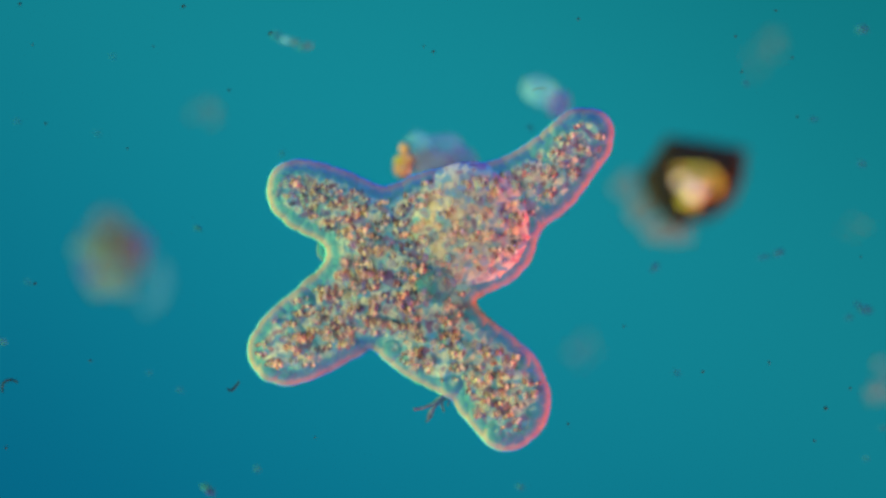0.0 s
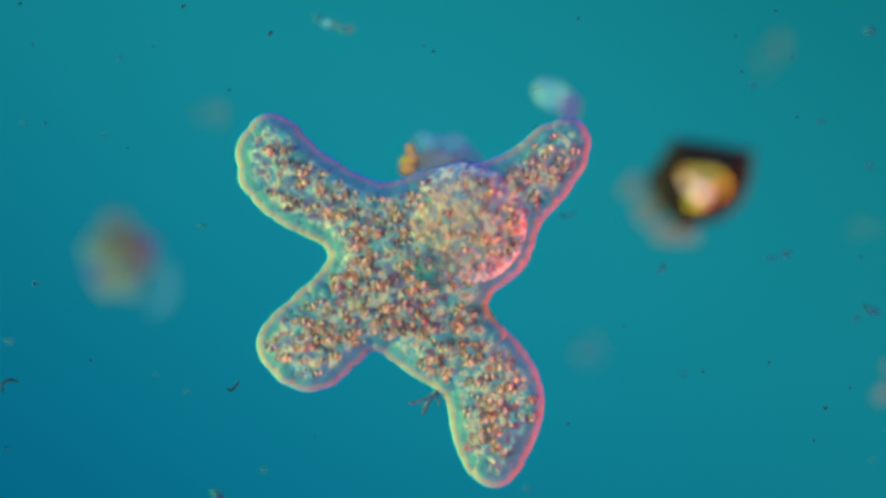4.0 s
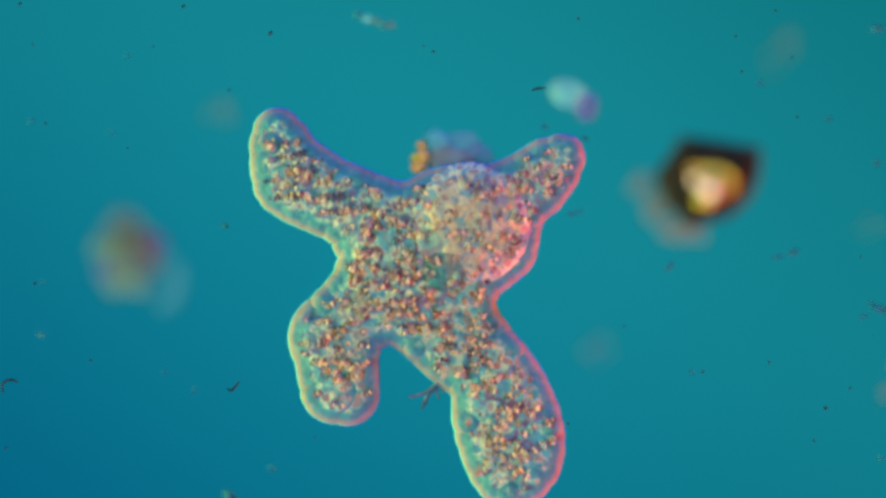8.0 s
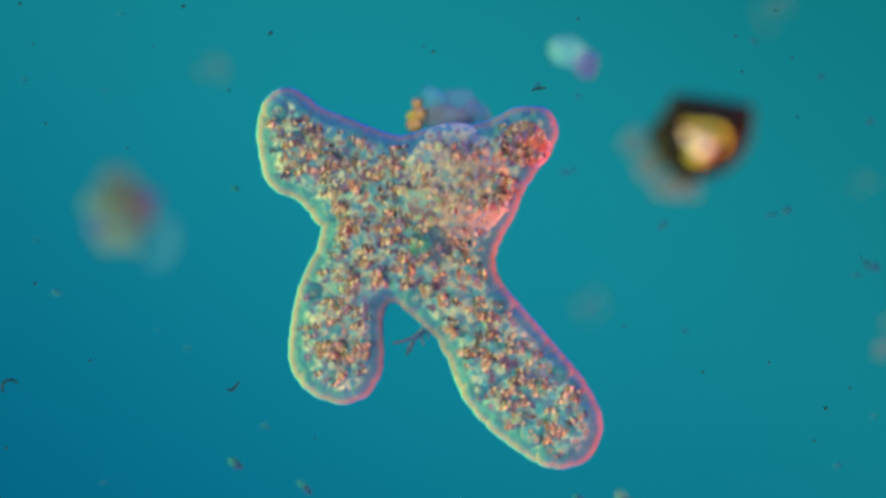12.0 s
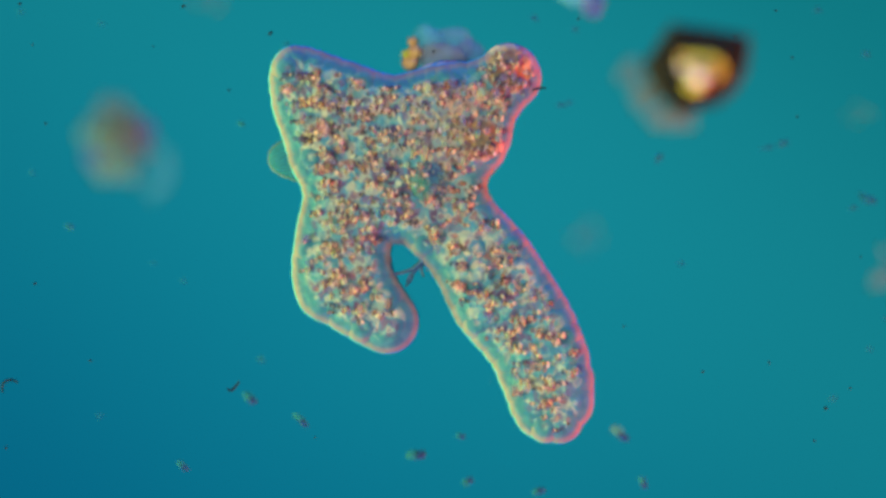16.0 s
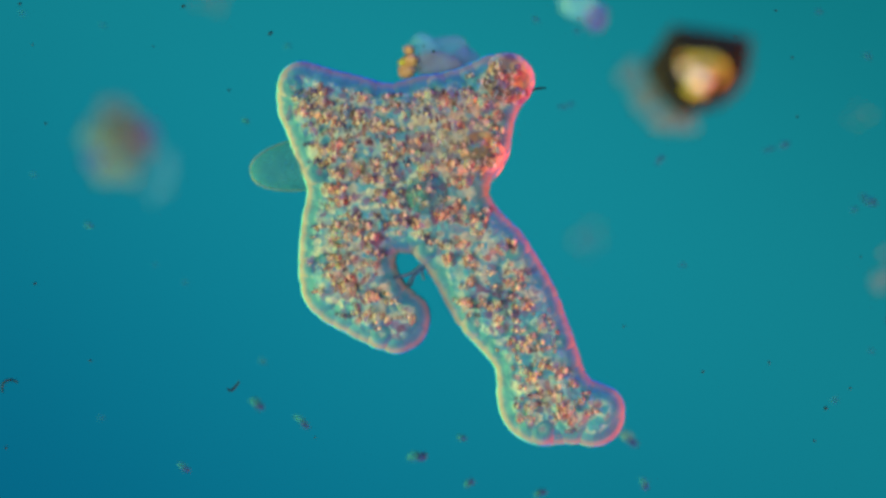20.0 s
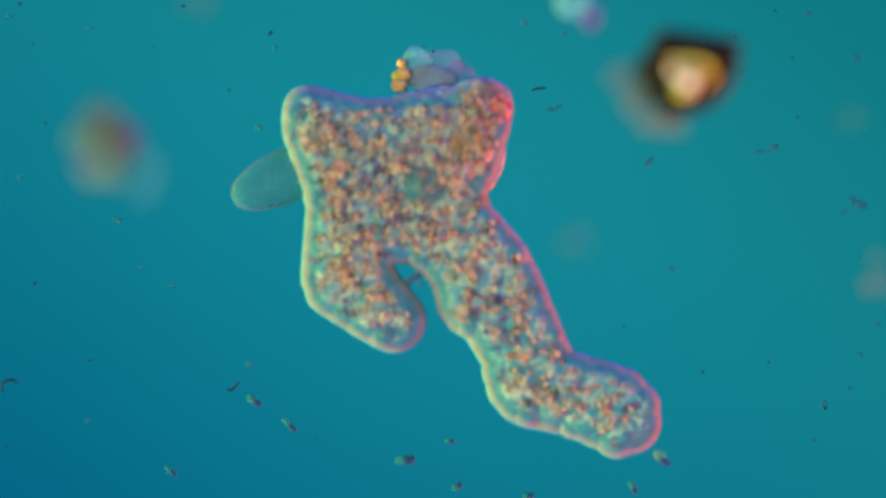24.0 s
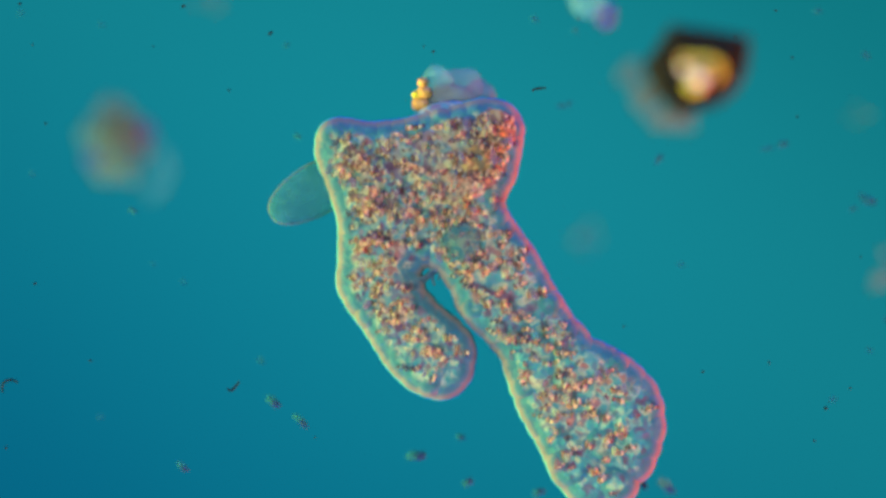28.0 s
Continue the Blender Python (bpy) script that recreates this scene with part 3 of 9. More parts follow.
def frayed_fibre():
    """A small tuft of curled threads caught in the fork of two pseudopods."""
    d = tagged(new("frayed_fibre"), "small dark frayed fibre caught against the amoeba", "fibre")
    for pts, r in [([(40, 20), (26, 22), (12, 15), (2, 5), (-10, -4), (-26, -9), (-42, -12)], 0.0036),
                   ([(26, 10), (12, 6), (0, -3), (-12, -14), (-18, -26)], 0.0028), ([(6, 2), (-6, -10), (-10, -22), (-20, -34)], 0.0024),
                   ([(10, 8), (8, -4), (12, -16)], 0.0026), ([(34, 12), (22, 6), (18, -6)], 0.0020)]:
        v, f = tube([(x / 1000, y / 1000, 0.002 * i) for i, (x, y) in enumerate(pts)], r)
        part("thread", mesh_of("thread", v, f, [FIBRE]), d)
    return d


def drifting_grain(seed, long, wide, label, dark=INK, light=GREYGREEN):
    """A speck with a pale and a dark end."""
    g = tagged(new("drifting_grain"), label, "grain")
    v, f = lump((long, wide, wide * 0.5), seed, 0.4, 1.5, BALL)
    part("light_end", mesh_of("light_end", v, f, [light]), g, m=pose(-long * 0.5, wide * 0.2, 0))
    v, f = lump((long * 0.9, wide * 0.9, wide * 0.5), seed + 2, 0.4, 1.5, BALL)
    part("dark_end", mesh_of("dark_end", v, f, [dark]), g, m=pose(long * 0.5, -wide * 0.2, 0))
    return g


bead, debris, fibre = jelly_bead(), clinging_debris(), frayed_fibre()
grain_violet = drifting_grain(1, 0.010, 0.007, "small violet and pale green grain drifting over the glass")
grain_tip = drifting_grain(3, 0.013, 0.008, "small dark olive grain pushed along by the amoeba", INK, OLIVE)
grain_cyan = drifting_grain(4, 0.005, 0.005, "tiny pale cyan grain drifting in the water", GREYGREEN, BACTERIA)
grain_low = drifting_grain(6, 0.006, 0.006, "tiny pale green grain drifting in the water", GREYGREEN, BACTERIA)
chain = tagged(new("cell_chain"), "short chain of tiny pale cells drifting in the water", "cells")
for k, (x, y, m) in enumerate([(-0.026, 0.012, GREYGREEN), (-0.010, 0.004, MILKY), (0.006, 0.000, UMBER), (0.020, -0.008, GREYGREEN), (0.030, -0.006, UMBER)]):
    v, f = lump((0.0085, 0.007, 0.007), 40 + k, 0.3, 1.5, BALL)
    part("cell", mesh_of("cell", v, f, [m]), chain, m=pose(x, y, 0))

# specks that lie still on the glass
REST = FLOOR + 0.006
for x, y, long, wide, turn in [(526, 938, 12, 5, -40), (730, 999, 12, 9, 15), (316, 1019, 9, 5, -30),
                               (821, 1046, 7, 6, 50), (808, 966, 6, 5, 0), (1131, 1048, 8, 6, -60), (946, 1063, 8, 6, 30), (1008, 955, 6, 5, 0)]:
    g = drifting_grain(int(x), long / 1000, wide / 1000, "small grey-green grain drifting just over the glass")
    g.matrix_world = pose(*on_slide(x, y, REST + 0.022), 0, 0, turn)
for x, y, long, wide, turn in [(1158, 474, 10, 5, 60), (1378, 448, 9, 6, 50), (1350, 456, 11, 3, 20), (1518, 540, 8, 5, -20), (1502, 562, 6, 4, 40), (1467, 899, 6, 4, 40),
                               (1562, 758, 5, 4, 0), (985, 380, 8, 4, 10), (1000, 376, 6, 3, 50), (1010, 246, 5, 4, 0), (938, 226, 5, 5, 0), (1198, 660, 5, 4, 0),
                               (1532, 812, 4, 4, 0), (50, 500, 4, 4, 0), (318, 691, 4, 4, 0), (170, 930, 5, 3, 20), (265, 660, 3, 3, 0), (1525, 52, 10, 8, 30),
                               (1530, 548, 12, 8, 10), (1320, 148, 5, 5, 0), (1525, 290, 6, 6, 0), (455, 830, 5, 5, 0), (920, 862, 6, 5, 0), (200, 100, 4, 4, 0),
                               (500, 272, 5, 4, 70), (30, 215, 5, 4, 20), (172, 236, 6, 3, 0), (1440, 212, 6, 4, 20)]:
    rod = tagged(new("bacterium"), "tiny grey-green rod-shaped bacterium lying on the glass", "bacterium", group="bacteria on the glass")
    v, f = lump((long / 1000, wide / 1000, wide / 1000), x, 0.2, 1.2, BALL)
    part("body", mesh_of("rod_body", v, f, [BACTERIA]), rod, m=pose(-0.001, 0.001, 0))
    v, f = lump((long / 1300, wide / 1200, wide / 1200), x + 1, 0.2, 1.2, BALL)
    part("end", mesh_of("rod_end", v, f, [DIM]), rod, m=pose(long / 2000, -wide / 2500, 0))
    rod.matrix_world = pose(*on_slide(x, y, REST), 0, 0, turn)

# dust of the optics, fitted to the view: near focus, moving with the camera
dust = []
for x, y, r, stretch, turn in [(37, 8, 30, 1, 0), (325, 12, 32, 1.1, 40), (479, 60, 30, 1.5, 45), (767, 92, 24, 1, 0), (1023, 34, 24, 1, 0), (1312, 128, 22, 1, 0), (1401, 103, 22, 1, 0),
                               (406, 160, 22, 1, 0), (82, 219, 24, 1, 0), (227, 263, 20, 1, 0), (63, 502, 26, 1, 0), (161, 638, 22, 1, 0), (1243, 658, 26, 1, 0), (1460, 722, 32, 1.1, 0),
                               (1503, 687, 22, 1, 0), (1440, 780, 22, 1, 0), (1360, 642, 22, 1, 0), (1104, 577, 20, 1, 0), (12, 792, 24, 1, 0), (1005, 750, 22, 1, 0), (1301, 65, 22, 1, 0),
                               (1410, 207, 20, 1, 0), (1372, 20, 22, 1, 0), (750, 83, 18, 1, 0), (558, 774, 18, 1, 0), (59, 80, 18, 1, 0), (272, 83, 16, 1, 0), (1522, 455, 16, 1, 0)]:
    v, f = lump((r * stretch / 10000, r / 10000, 0.002), x, 0.35, 1.5, BALL)
    ob = tagged(new("dust_speck", mesh_of("dust_speck", v, f, [SOOT])), "tiny black speck of dust on the optics", "dust", group="dust on the optics")
    dust.append((ob, x, y, turn))
for x, y, pts in [(19, 684, [(-12, -11), (-14, -4), (-13, 5), (-6, 11), (4, 12), (11, 9), (14, 6)]), (414, 684, [(-11, -4), (-7, -7), (-2, -6), (4, 1), (10, 9)]),
                  (953, 159, [(-12, -2), (-5, 1), (4, 2), (13, 2)])]:
    v, f = tube([(a / 1000, b / 1000, 0.0) for a, b in pts], 0.0021)
    ob = tagged(new("dust_hair", mesh_of("dust_hair", v, f, [SOOT])), "short curved black hair of dust on the optics", "dust", group="dust on the optics")
    dust.append((ob, x, y, 0))


# ---- what moves ----
def drift(ob, z, rows, turn=0, rise=0.0):
    """Rows of seconds and a spot of the opening view over which the thing then stands."""
    rows = [(0.0, *rows[0][1:])] * (rows[0][0] > 0) + list(rows) + [(28.0, *rows[-1][1:])] * (rows[-1][0] < 28)
    walk(ob, [(t, pose(*on_slide(x, y, z + rise * t / 28), 0, 0, turn)) for t, x, y in rows])


FLOW = [0, 0.85, 1.7, 2.35, 3, 4.25, 5.5, 6.15, 6.8, 7.4, 8, 8.75, 9.5, 10.25, 11, 12.25, 13.5, 14.25, 15, 16, 17, 17.75, 18.5, 19.25, 20, 20.75, 21.5, 22.65, 23.8, 24.4, 25, 25.75, 26.5, 27.25, 28]


course, spread = [], [size for size, count in LOBE_SIZES for _ in range(count)]


def flow(k, *spots):
    """Lobe k at the seconds of FLOW, in thousandths from the middle of the opening view."""
    lift = 0.000006 * k
    course.append(spots)
    walk(lobes[k], [(t, pose(x / 1000, y / 1000, lift)) for t, (x, y) in zip(FLOW, spots)])


def clear_tip(at, x, y, reach):
    """The glassy cap of a pseudopod: lobes that lie there at that time hold no grains."""
    for k, lobe in enumerate(lobes):
        if math.hypot(course[k][at][0] - x, course[k][at][1] - y) < reach:
            for grain in lobe.children:
                bpy.data.objects.remove(grain)


def webs(count):
    """Smaller cushions that bridge the notches between neighbouring lobes along the edge, wherever the two stay side by side."""
    way, n = np.array(course, float), len(course)
    radii = np.array(spread, float)
    score = collections.Counter()
    for at in range(len(FLOW)):
        p = way[:, at]
        d = np.hypot(*(p[:, None] - p[None]).transpose(2, 0, 1))
        pairs = np.argwhere((d > 10) & (d < 80) & (np.abs(radii[:, None] - radii[None]) < 16) & np.triu(np.ones((n, n), bool), 1))
        i, j = pairs.T
        gap, far = p[j] - p[i], d[i, j]
        along = (far ** 2 + radii[i] ** 2 - radii[j] ** 2) / (2 * far)
        high = np.sqrt(np.maximum(radii[i] ** 2 - along ** 2, 0))
        for side in (-1, 1):
            notch = p[i] + gap * (along / far)[:, None] + np.stack((-gap[:, 1], gap[:, 0]), 1) * (side * high / far)[:, None]
            reach = np.hypot(*(p[None] - notch[:, None]).transpose(2, 0, 1)) - radii[None]
            for a in np.flatnonzero((reach > -0.3).all(1)):
                score[int(i[a]), int(j[a])] += far[a] ** 2 / radii[i[a]]
    angles = np.linspace(0, 2 * math.pi, 24, endpoint=False)
    rim = np.stack((np.cos(angles), np.sin(angles)), 1)
    made = 0
    for (i, j), _ in score.most_common():
        r = min(radii[i], radii[j])
        mid = (way[i] + way[j]) / 2
        edge = mid[:, None] + r * rim[None]
        stray = (np.hypot(*(edge[:, :, None] - way.transpose(1, 0, 2)[:, None]).transpose(3, 0, 1, 2)) - radii).min(2).max()
        if stray > 9:
            continue
        web = part("lobe", lobe_meshes[r / 1000], amoeba, "rounded lobe of cloudy teal jelly")
        walk(web, [(t, pose(x / 1000, y / 1000, -0.000002 * len(course))) for t, (x, y) in zip(FLOW, mid)])
        course.append([tuple(q) for q in mid])
        spread.append(r)
        made += 1
        if made == count:
            break


def seen_from_stage(t, x, y):
    """A spot of the view at that time, as a place on the slide."""
    a, b = (float(np.interp(t, [r[0] for r in STAGE], [r[k] for r in STAGE])) for k in (1, 2))
    return (x - 784) / 1000 + a, (441 - y) / 1000 + b


def motions():
    walk(field, stage_rows(0, 0, -6.0))
    for ob, x, y, turn in dust:
        rows = stage_rows((x - 784) / 1000, (441 - y) / 1000, 0.02)
        walk(ob, [(t, m @ pose(0, 0, 0, 0, 0, turn)) for t, m in rows])
    drift(bead, 0.17, [(0.0, 957, 163), (1.5, 958, 160), (3.5, 962, 163), (5.5, 972, 169), (7.0, 978, 169), (8.5, 981, 168), (10.0, 987, 169), (11.5, 991, 169), (13.5, 999, 174), (15.0, 1008, 180), (16.5, 1012, 186), (18.0, 1014, 195), (19.5, 1014, 203), (21.5, 1014, 207), (23.5, 1024, 200), (25.0, 1027, 204), (26.5, 1032, 204), (28.0, 1034, 204)], -20)
    drift(debris, -0.10, [(0.0, 716, 290), (1.5, 713, 285), (3.5, 713, 287), (5.5, 718, 287), (7.0, 720, 287), (8.5, 721, 286), (10.0, 725, 285), (11.5, 726, 285), (13.5, 717, 293), (15.0, 725, 295), (16.5, 722, 297), (18.0, 719, 302), (19.5, 714, 306), (21.5, 715, 313), (23.5, 721, 321), (25.0, 730, 343), (26.5, 737, 354), (28.0, 741, 367)], 0, 0.07)
    drift(fibre, 0.0, [(0.0, 774, 713), (1.5, 767, 707), (3.5, 756, 701), (5.5, 747, 695), (7.0, 741, 695), (8.5, 738, 688), (10.0, 731, 678), (11.5, 724, 672), (13.5, 725, 669), (15.0, 731, 669), (16.5, 730, 669), (18.0, 731, 671), (19.5, 729, 672), (21.5, 730, 671), (23.5, 739, 677), (25.0, 748, 683), (26.5, 747, 681), (28.0, 750, 683)])
    drift(grain_violet, REST + 0.02, [(0.0, 368, 867), (1.5, 371, 867), (3.5, 372, 873), (5.5, 375, 876), (7.0, 378, 878), (8.5, 383, 881), (10.0, 390, 890), (11.5, 400, 895), (13.5, 413, 898), (15.0, 430, 899), (16.5, 438, 900), (18.0, 445, 904), (19.5, 445, 906), (21.5, 452, 905), (23.5, 460, 893), (25.0, 468, 901), (26.5, 472, 899), (28.0, 477, 904)], -25)
    drift(grain_tip, REST, [(11.0, 1093, 957), (13.5, 1085, 960), (15.0, 1093, 960), (16.5, 1090, 962), (18.0, 1092, 961), (19.5, 1099, 964), (21.5, 1131, 981), (23.5, 1174, 987), (25.0, 1190, 1025), (26.5, 1181, 1041), (28.0, 1173, 1053)], -35)
    drift(grain_cyan, -0.05, [(0.0, 351, 404), (1.5, 345, 399), (3.5, 343, 397), (5.5, 360, 397), (7.0, 371, 401), (8.5, 374, 400), (10.0, 385, 409), (11.5, 399, 408), (13.5, 413, 414), (15.0, 419, 415), (16.5, 422, 412), (18.0, 427, 408), (19.5, 425, 405), (21.5, 438, 405), (25.0, 484, 419), (26.5, 501, 431), (28.0, 520, 434)])
    drift(grain_low, -0.05, [(0.0, 3, 604), (3.0, -5, 600), (5.5, 26, 601), (6.8, 35, 599), (8.0, 46, 593), (9.5, 59, 595), (11.0, 77, 594), (13.5, 99, 592), (15.0, 115, 591), (17.0, 117, 599), (18.5, 134, 595), (20.0, 148, 590), (21.5, 159, 590), (24.0, 222, 575), (26.5, 216, 570), (28.0, 228, 565)])
    drift(chain, 0.10, [(0.0, 515, 75), (1.7, 542, 59), (3.0, 560, 48), (5.5, 600, 39), (6.8, 618, 39), (8.0, 634, 39), (9.5, 654, 32), (11.0, 675, 17), (13.5, 705, 15)])
    flow(0, (-77, -60), (-75, -72), (-73, -84), (-76, -83), (-79, -82), (-87, -83), (-95, -83), (-110, -87), (-125, -91), (-125, -85), (-126, -80), (-127, -65), (-128, -50), (-134, -66), (-140, -82), (-152, -85), (-164, -89), (-167, -93), (-170, -97), (-170, -103), (-170, -108), (-163, -107), (-157, -106), (-156, -111), (-155, -117), (-155, -112), (-154, -107), (-147, -114), (-139, -121), (-140, -126), (-140, -132), (-136, -141), (-131, -149), (-121, -152), (-110, -154))
    flow(1, (101, 74), (97, 78), (93, 81), (88, 80), (82, 78), (84, 76), (77, 76), (79, 74), (77, 73), (74, 71), (71, 68), (71, 67), (65, 66), (59, 66), (54, 65), (55, 62), (42, 54), (41, 52), (38, 49), (37, 43), (35, 37), (34, 34), (30, 29), (31, 29), (31, 29), (33, 35), (35, 41), (36, 28), (38, 15), (44, 9), (51, 4), (48, -2), (46, -8), (47, -12), (49, -15))
    flow(2, (96, -240), (98, -250), (99, -260), (92, -263), (86, -266), (80, -282), (77, -299), (79, -306), (82, -314), (94, -323), (106, -331), (124, -340), (141, -348), (159, -355), (174, -359), (177, -372), (178, -372), (176, -382), (172, -382), (169, -397), (166, -401), (175, -454), (174, -463), (174, -457), (171, -456), (170, -447), (165, -442), (172, -428), (176, -419), (182, -426), (188, -433), (194, -438), (207, -454), (212, -465), (217, -476))
    flow(3, (-189, -117), (-181, -108), (-202, -118), (-192, -111), (-197, -116), (-215, -137), (-222, -150), (-223, -157), (-225, -163), (-219, -163), (-216, -159), (-208, -154), (-204, -149), (-207, -206), (-209, -239), (-202, -249), (-205, -259), (-198, -254), (-195, -248), (-189, -248), (-187, -248), (-186, -243), (-185, -240), (-179, -245), (-172, -251), (-172, -245), (-173, -241), (-143, -120), (-135, -127), (-136, -132), (-136, -138), (-132, -147), (-127, -155), (-117, -158), (-106, -160))
    flow(4, (-17, -157), (0, -165), (17, -175), (17, -175), (21, -177), (13, -171), (16, -175), (11, -170), (11, -170), (9, -168), (19, -179), (11, -172), (20, -186), (65, -236), (77, -249), (76, -250), (75, -252), (78, -262), (81, -272), (84, -274), (86, -275), (89, -282), (90, -287), (95, -291), (100, -294), (102, -301), (103, -308), (110, -302), (119, -294), (121, -303), (123, -312), (119, -307), (117, -303), (150, -346), (180, -386))
    flow(5, (-25, 52), (-25, 51), (-27, 56), (-32, 55), (-36, 56), (-37, 54), (-39, 53), (-37, 54), (-35, 56), (-37, 54), (-40, 52), (-48, 50), (-57, 49), (-68, 47), (-78, 45), (-84, 41), (-91, 37), (-94, 35), (-98, 33), (-94, 24), (-90, 15), (-93, 13), (-96, 11), (-92, 1), (-87, -9), (-83, -13), (-79, -18), (-69, -39), (-59, -60), (-48, -71), (-37, -82), (-34, -90), (-31, -97), (-16, -111), (-1, -125))
    flow(6, (-130, 31), (-129, 38), (-132, 34), (-137, 38), (-142, 39), (-144, 40), (-145, 42), (-144, 42), (-142, 42), (-146, 41), (-143, 44), (-151, 51), (-204, 81), (-203, 79), (-202, 78), (-212, 77), (-222, 76), (-226, 74), (-230, 73), (-226, 67), (-223, 62), (-220, 57), (-219, 52), (-213, 46), (-207, 40), (-205, 33), (-202, 27), (-191, 17), (-180, 8), (-175, -3), (-170, -14), (-163, -24), (-157, -34), (-147, -42), (-137, -51))
    flow(7, (49, 0), (45, 0), (41, 1), (35, -2), (28, -5), (22, -12), (13, -13), (2, -31), (-12, -46), (-11, -52), (-10, -57), (-14, -62), (-17, -66), (-17, -69), (-16, -71), (-20, -81), (-23, -91), (-19, -95), (-14, -99), (-11, -101), (-11, -104), (-11, -110), (-13, -116), (-6, -119), (-6, -125), (-3, -134), (-4, -144), (9, -152), (21, -160), (31, -178), (39, -198), (48, -207), (55, -217), (70, -227), (84, -237))
    flow(8, (244, 193), (226, 186), (212, 181), (201, 177), (195, 180), (186, 167), (179, 158), (174, 153), (171, 149), (166, 144), (161, 140), (157, 137), (155, 136), (146, 133), (143, 132), (122, 116), (117, 113), (113, 107), (113, 107), (110, 109), (101, 108), (93, 102), (88, 99), (85, 96), (84, 95), (84, 89), (85, 86), (82, 73), (78, 63), (82, 54), (84, 43), (82, 33), (82, 25), (81, 21), (80, 16))
    flow(9, (113, -301), (106, -309), (97, -318), (89, -331), (80, -344), (77, -362), (74, -384), (76, -390), (78, -401), (90, -399), (104, -402), (117, -397), (128, -393), (143, -390), (161, -387), (171, -404), (180, -422), (183, -443), (181, -462), (173, -476), (164, -491), (168, -492), (182, -489), (188, -485), (194, -481), (207, -481), (231, -481), (262, -480), (293, -479), (293, -503), (294, -527), (290, -545), (285, -564), (273, -582), (256, -596))
    flow(10, (-274, -185), (-283, -184), (-293, -186), (-288, -183), (-283, -182), (-266, -182), (-250, -181), (-239, -194), (-229, -207), (-229, -218), (-226, -228), (-229, -243), (-232, -256), (-235, -261), (-240, -267), (-226, -272), (-231, -283), (-218, -275), (-218, -267), (-211, -267), (-206, -268), (-198, -267), (-192, -267), (-189, -270), (-187, -274), (-182, -272), (-177, -270), (-168, -266), (-160, -263), (-147, -272), (-134, -280), (-115, -305), (-96, -330), (-82, -345), (-68, -361))
    flow(11, (-255, 102), (-274, 113), (-296, 124), (-310, 140), (-323, 158), (-321, 174), (-315, 193), (-315, 196), (-316, 196), (-314, 187), (-312, 180), (-307, 176), (-303, 174), (-297, 165), (-291, 157), (-283, 143), (-276, 129), (-270, 126), (-262, 115), (-258, 107), (-255, 99), (-252, 93), (-250, 88), (-248, 83), (-247, 79), (-242, 71), (-237, 64), (-227, 55), (-218, 46), (-210, 33), (-205, 22), (-197, 9), (-193, -1), (-184, -11), (-178, -18))
    flow(12, (183, 142), (173, 144), (164, 144), (157, 141), (150, 138), (143, 134), (136, 130), (131, 125), (126, 122), (121, 117), (116, 113), (111, 111), (106, 110), (97, 105), (89, 101), (78, 95), (67, 86), (63, 83), (60, 79), (54, 82), (48, 85), (43, 82), (39, 79), (38, 77), (37, 74), (38, 72), (39, 70), (41, 58), (42, 46), (46, 39), (49, 32), (56, 27), (62, 23), (63, 19), (64, 17))
    flow(13, (113, -224), (115, -230), (118, -236), (116, -242), (114, -249), (108, -254), (109, -261), (111, -271), (114, -281), (120, -289), (126, -298), (137, -305), (147, -314), (162, -316), (178, -319), (184, -333), (192, -344), (191, -351), (191, -357), (187, -368), (183, -378), (181, -390), (179, -401), (182, -410), (185, -419), (185, -430), (184, -441), (198, -445), (211, -449), (222, -464), (232, -479), (232, -491), (231, -505), (223, -517), (216, -529))
    flow(14, (-221, -165), (-224, -164), (-226, -164), (-222, -162), (-218, -159), (-212, -172), (-205, -186), (-203, -196), (-202, -206), (-198, -223), (-195, -231), (-192, -243), (-190, -249), (-188, -259), (-186, -265), (-172, -282), (-146, -301), (-132, -310), (-116, -318), (-107, -323), (-102, -325), (-94, -325), (-91, -320), (-90, -319), (-90, -318), (-91, -315), (-89, -314), (-84, -311), (-77, -310), (-70, -325), (-61, -338), (-46, -358), (-36, -379), (-25, -390), (-12, -404))
    flow(15, (6, -68), (8, -65), (10, -61), (7, -65), (5, -69), (4, -74), (3, -79), (4, -84), (4, -89), (7, -97), (10, -105), (12, -113), (13, -120), (19, -124), (20, -135), (30, -139), (28, -154), (39, -157), (49, -162), (59, -169), (68, -176), (68, -184), (68, -192), (77, -196), (86, -200), (90, -207), (94, -214), (103, -218), (113, -219), (118, -232), (121, -240), (124, -251), (126, -262), (134, -275), (142, -287))
    flow(16, (-218, 75), (-240, 84), (-262, 92), (-275, 99), (-285, 105), (-304, 122), (-310, 131), (-313, 141), (-315, 145), (-312, 141), (-310, 139), (-307, 134), (-303, 128), (-297, 120), (-291, 112), (-281, 99), (-272, 87), (-264, 75), (-255, 63), (-248, 47), (-240, 31), (-237, 25), (-234, 20), (-229, 15), (-225, 9), (-220, -1), (-215, -11), (-206, -17), (-197, -24), (-191, -37), (-185, -51), (-180, -60), (-174, -68), (-163, -77), (-153, -87))
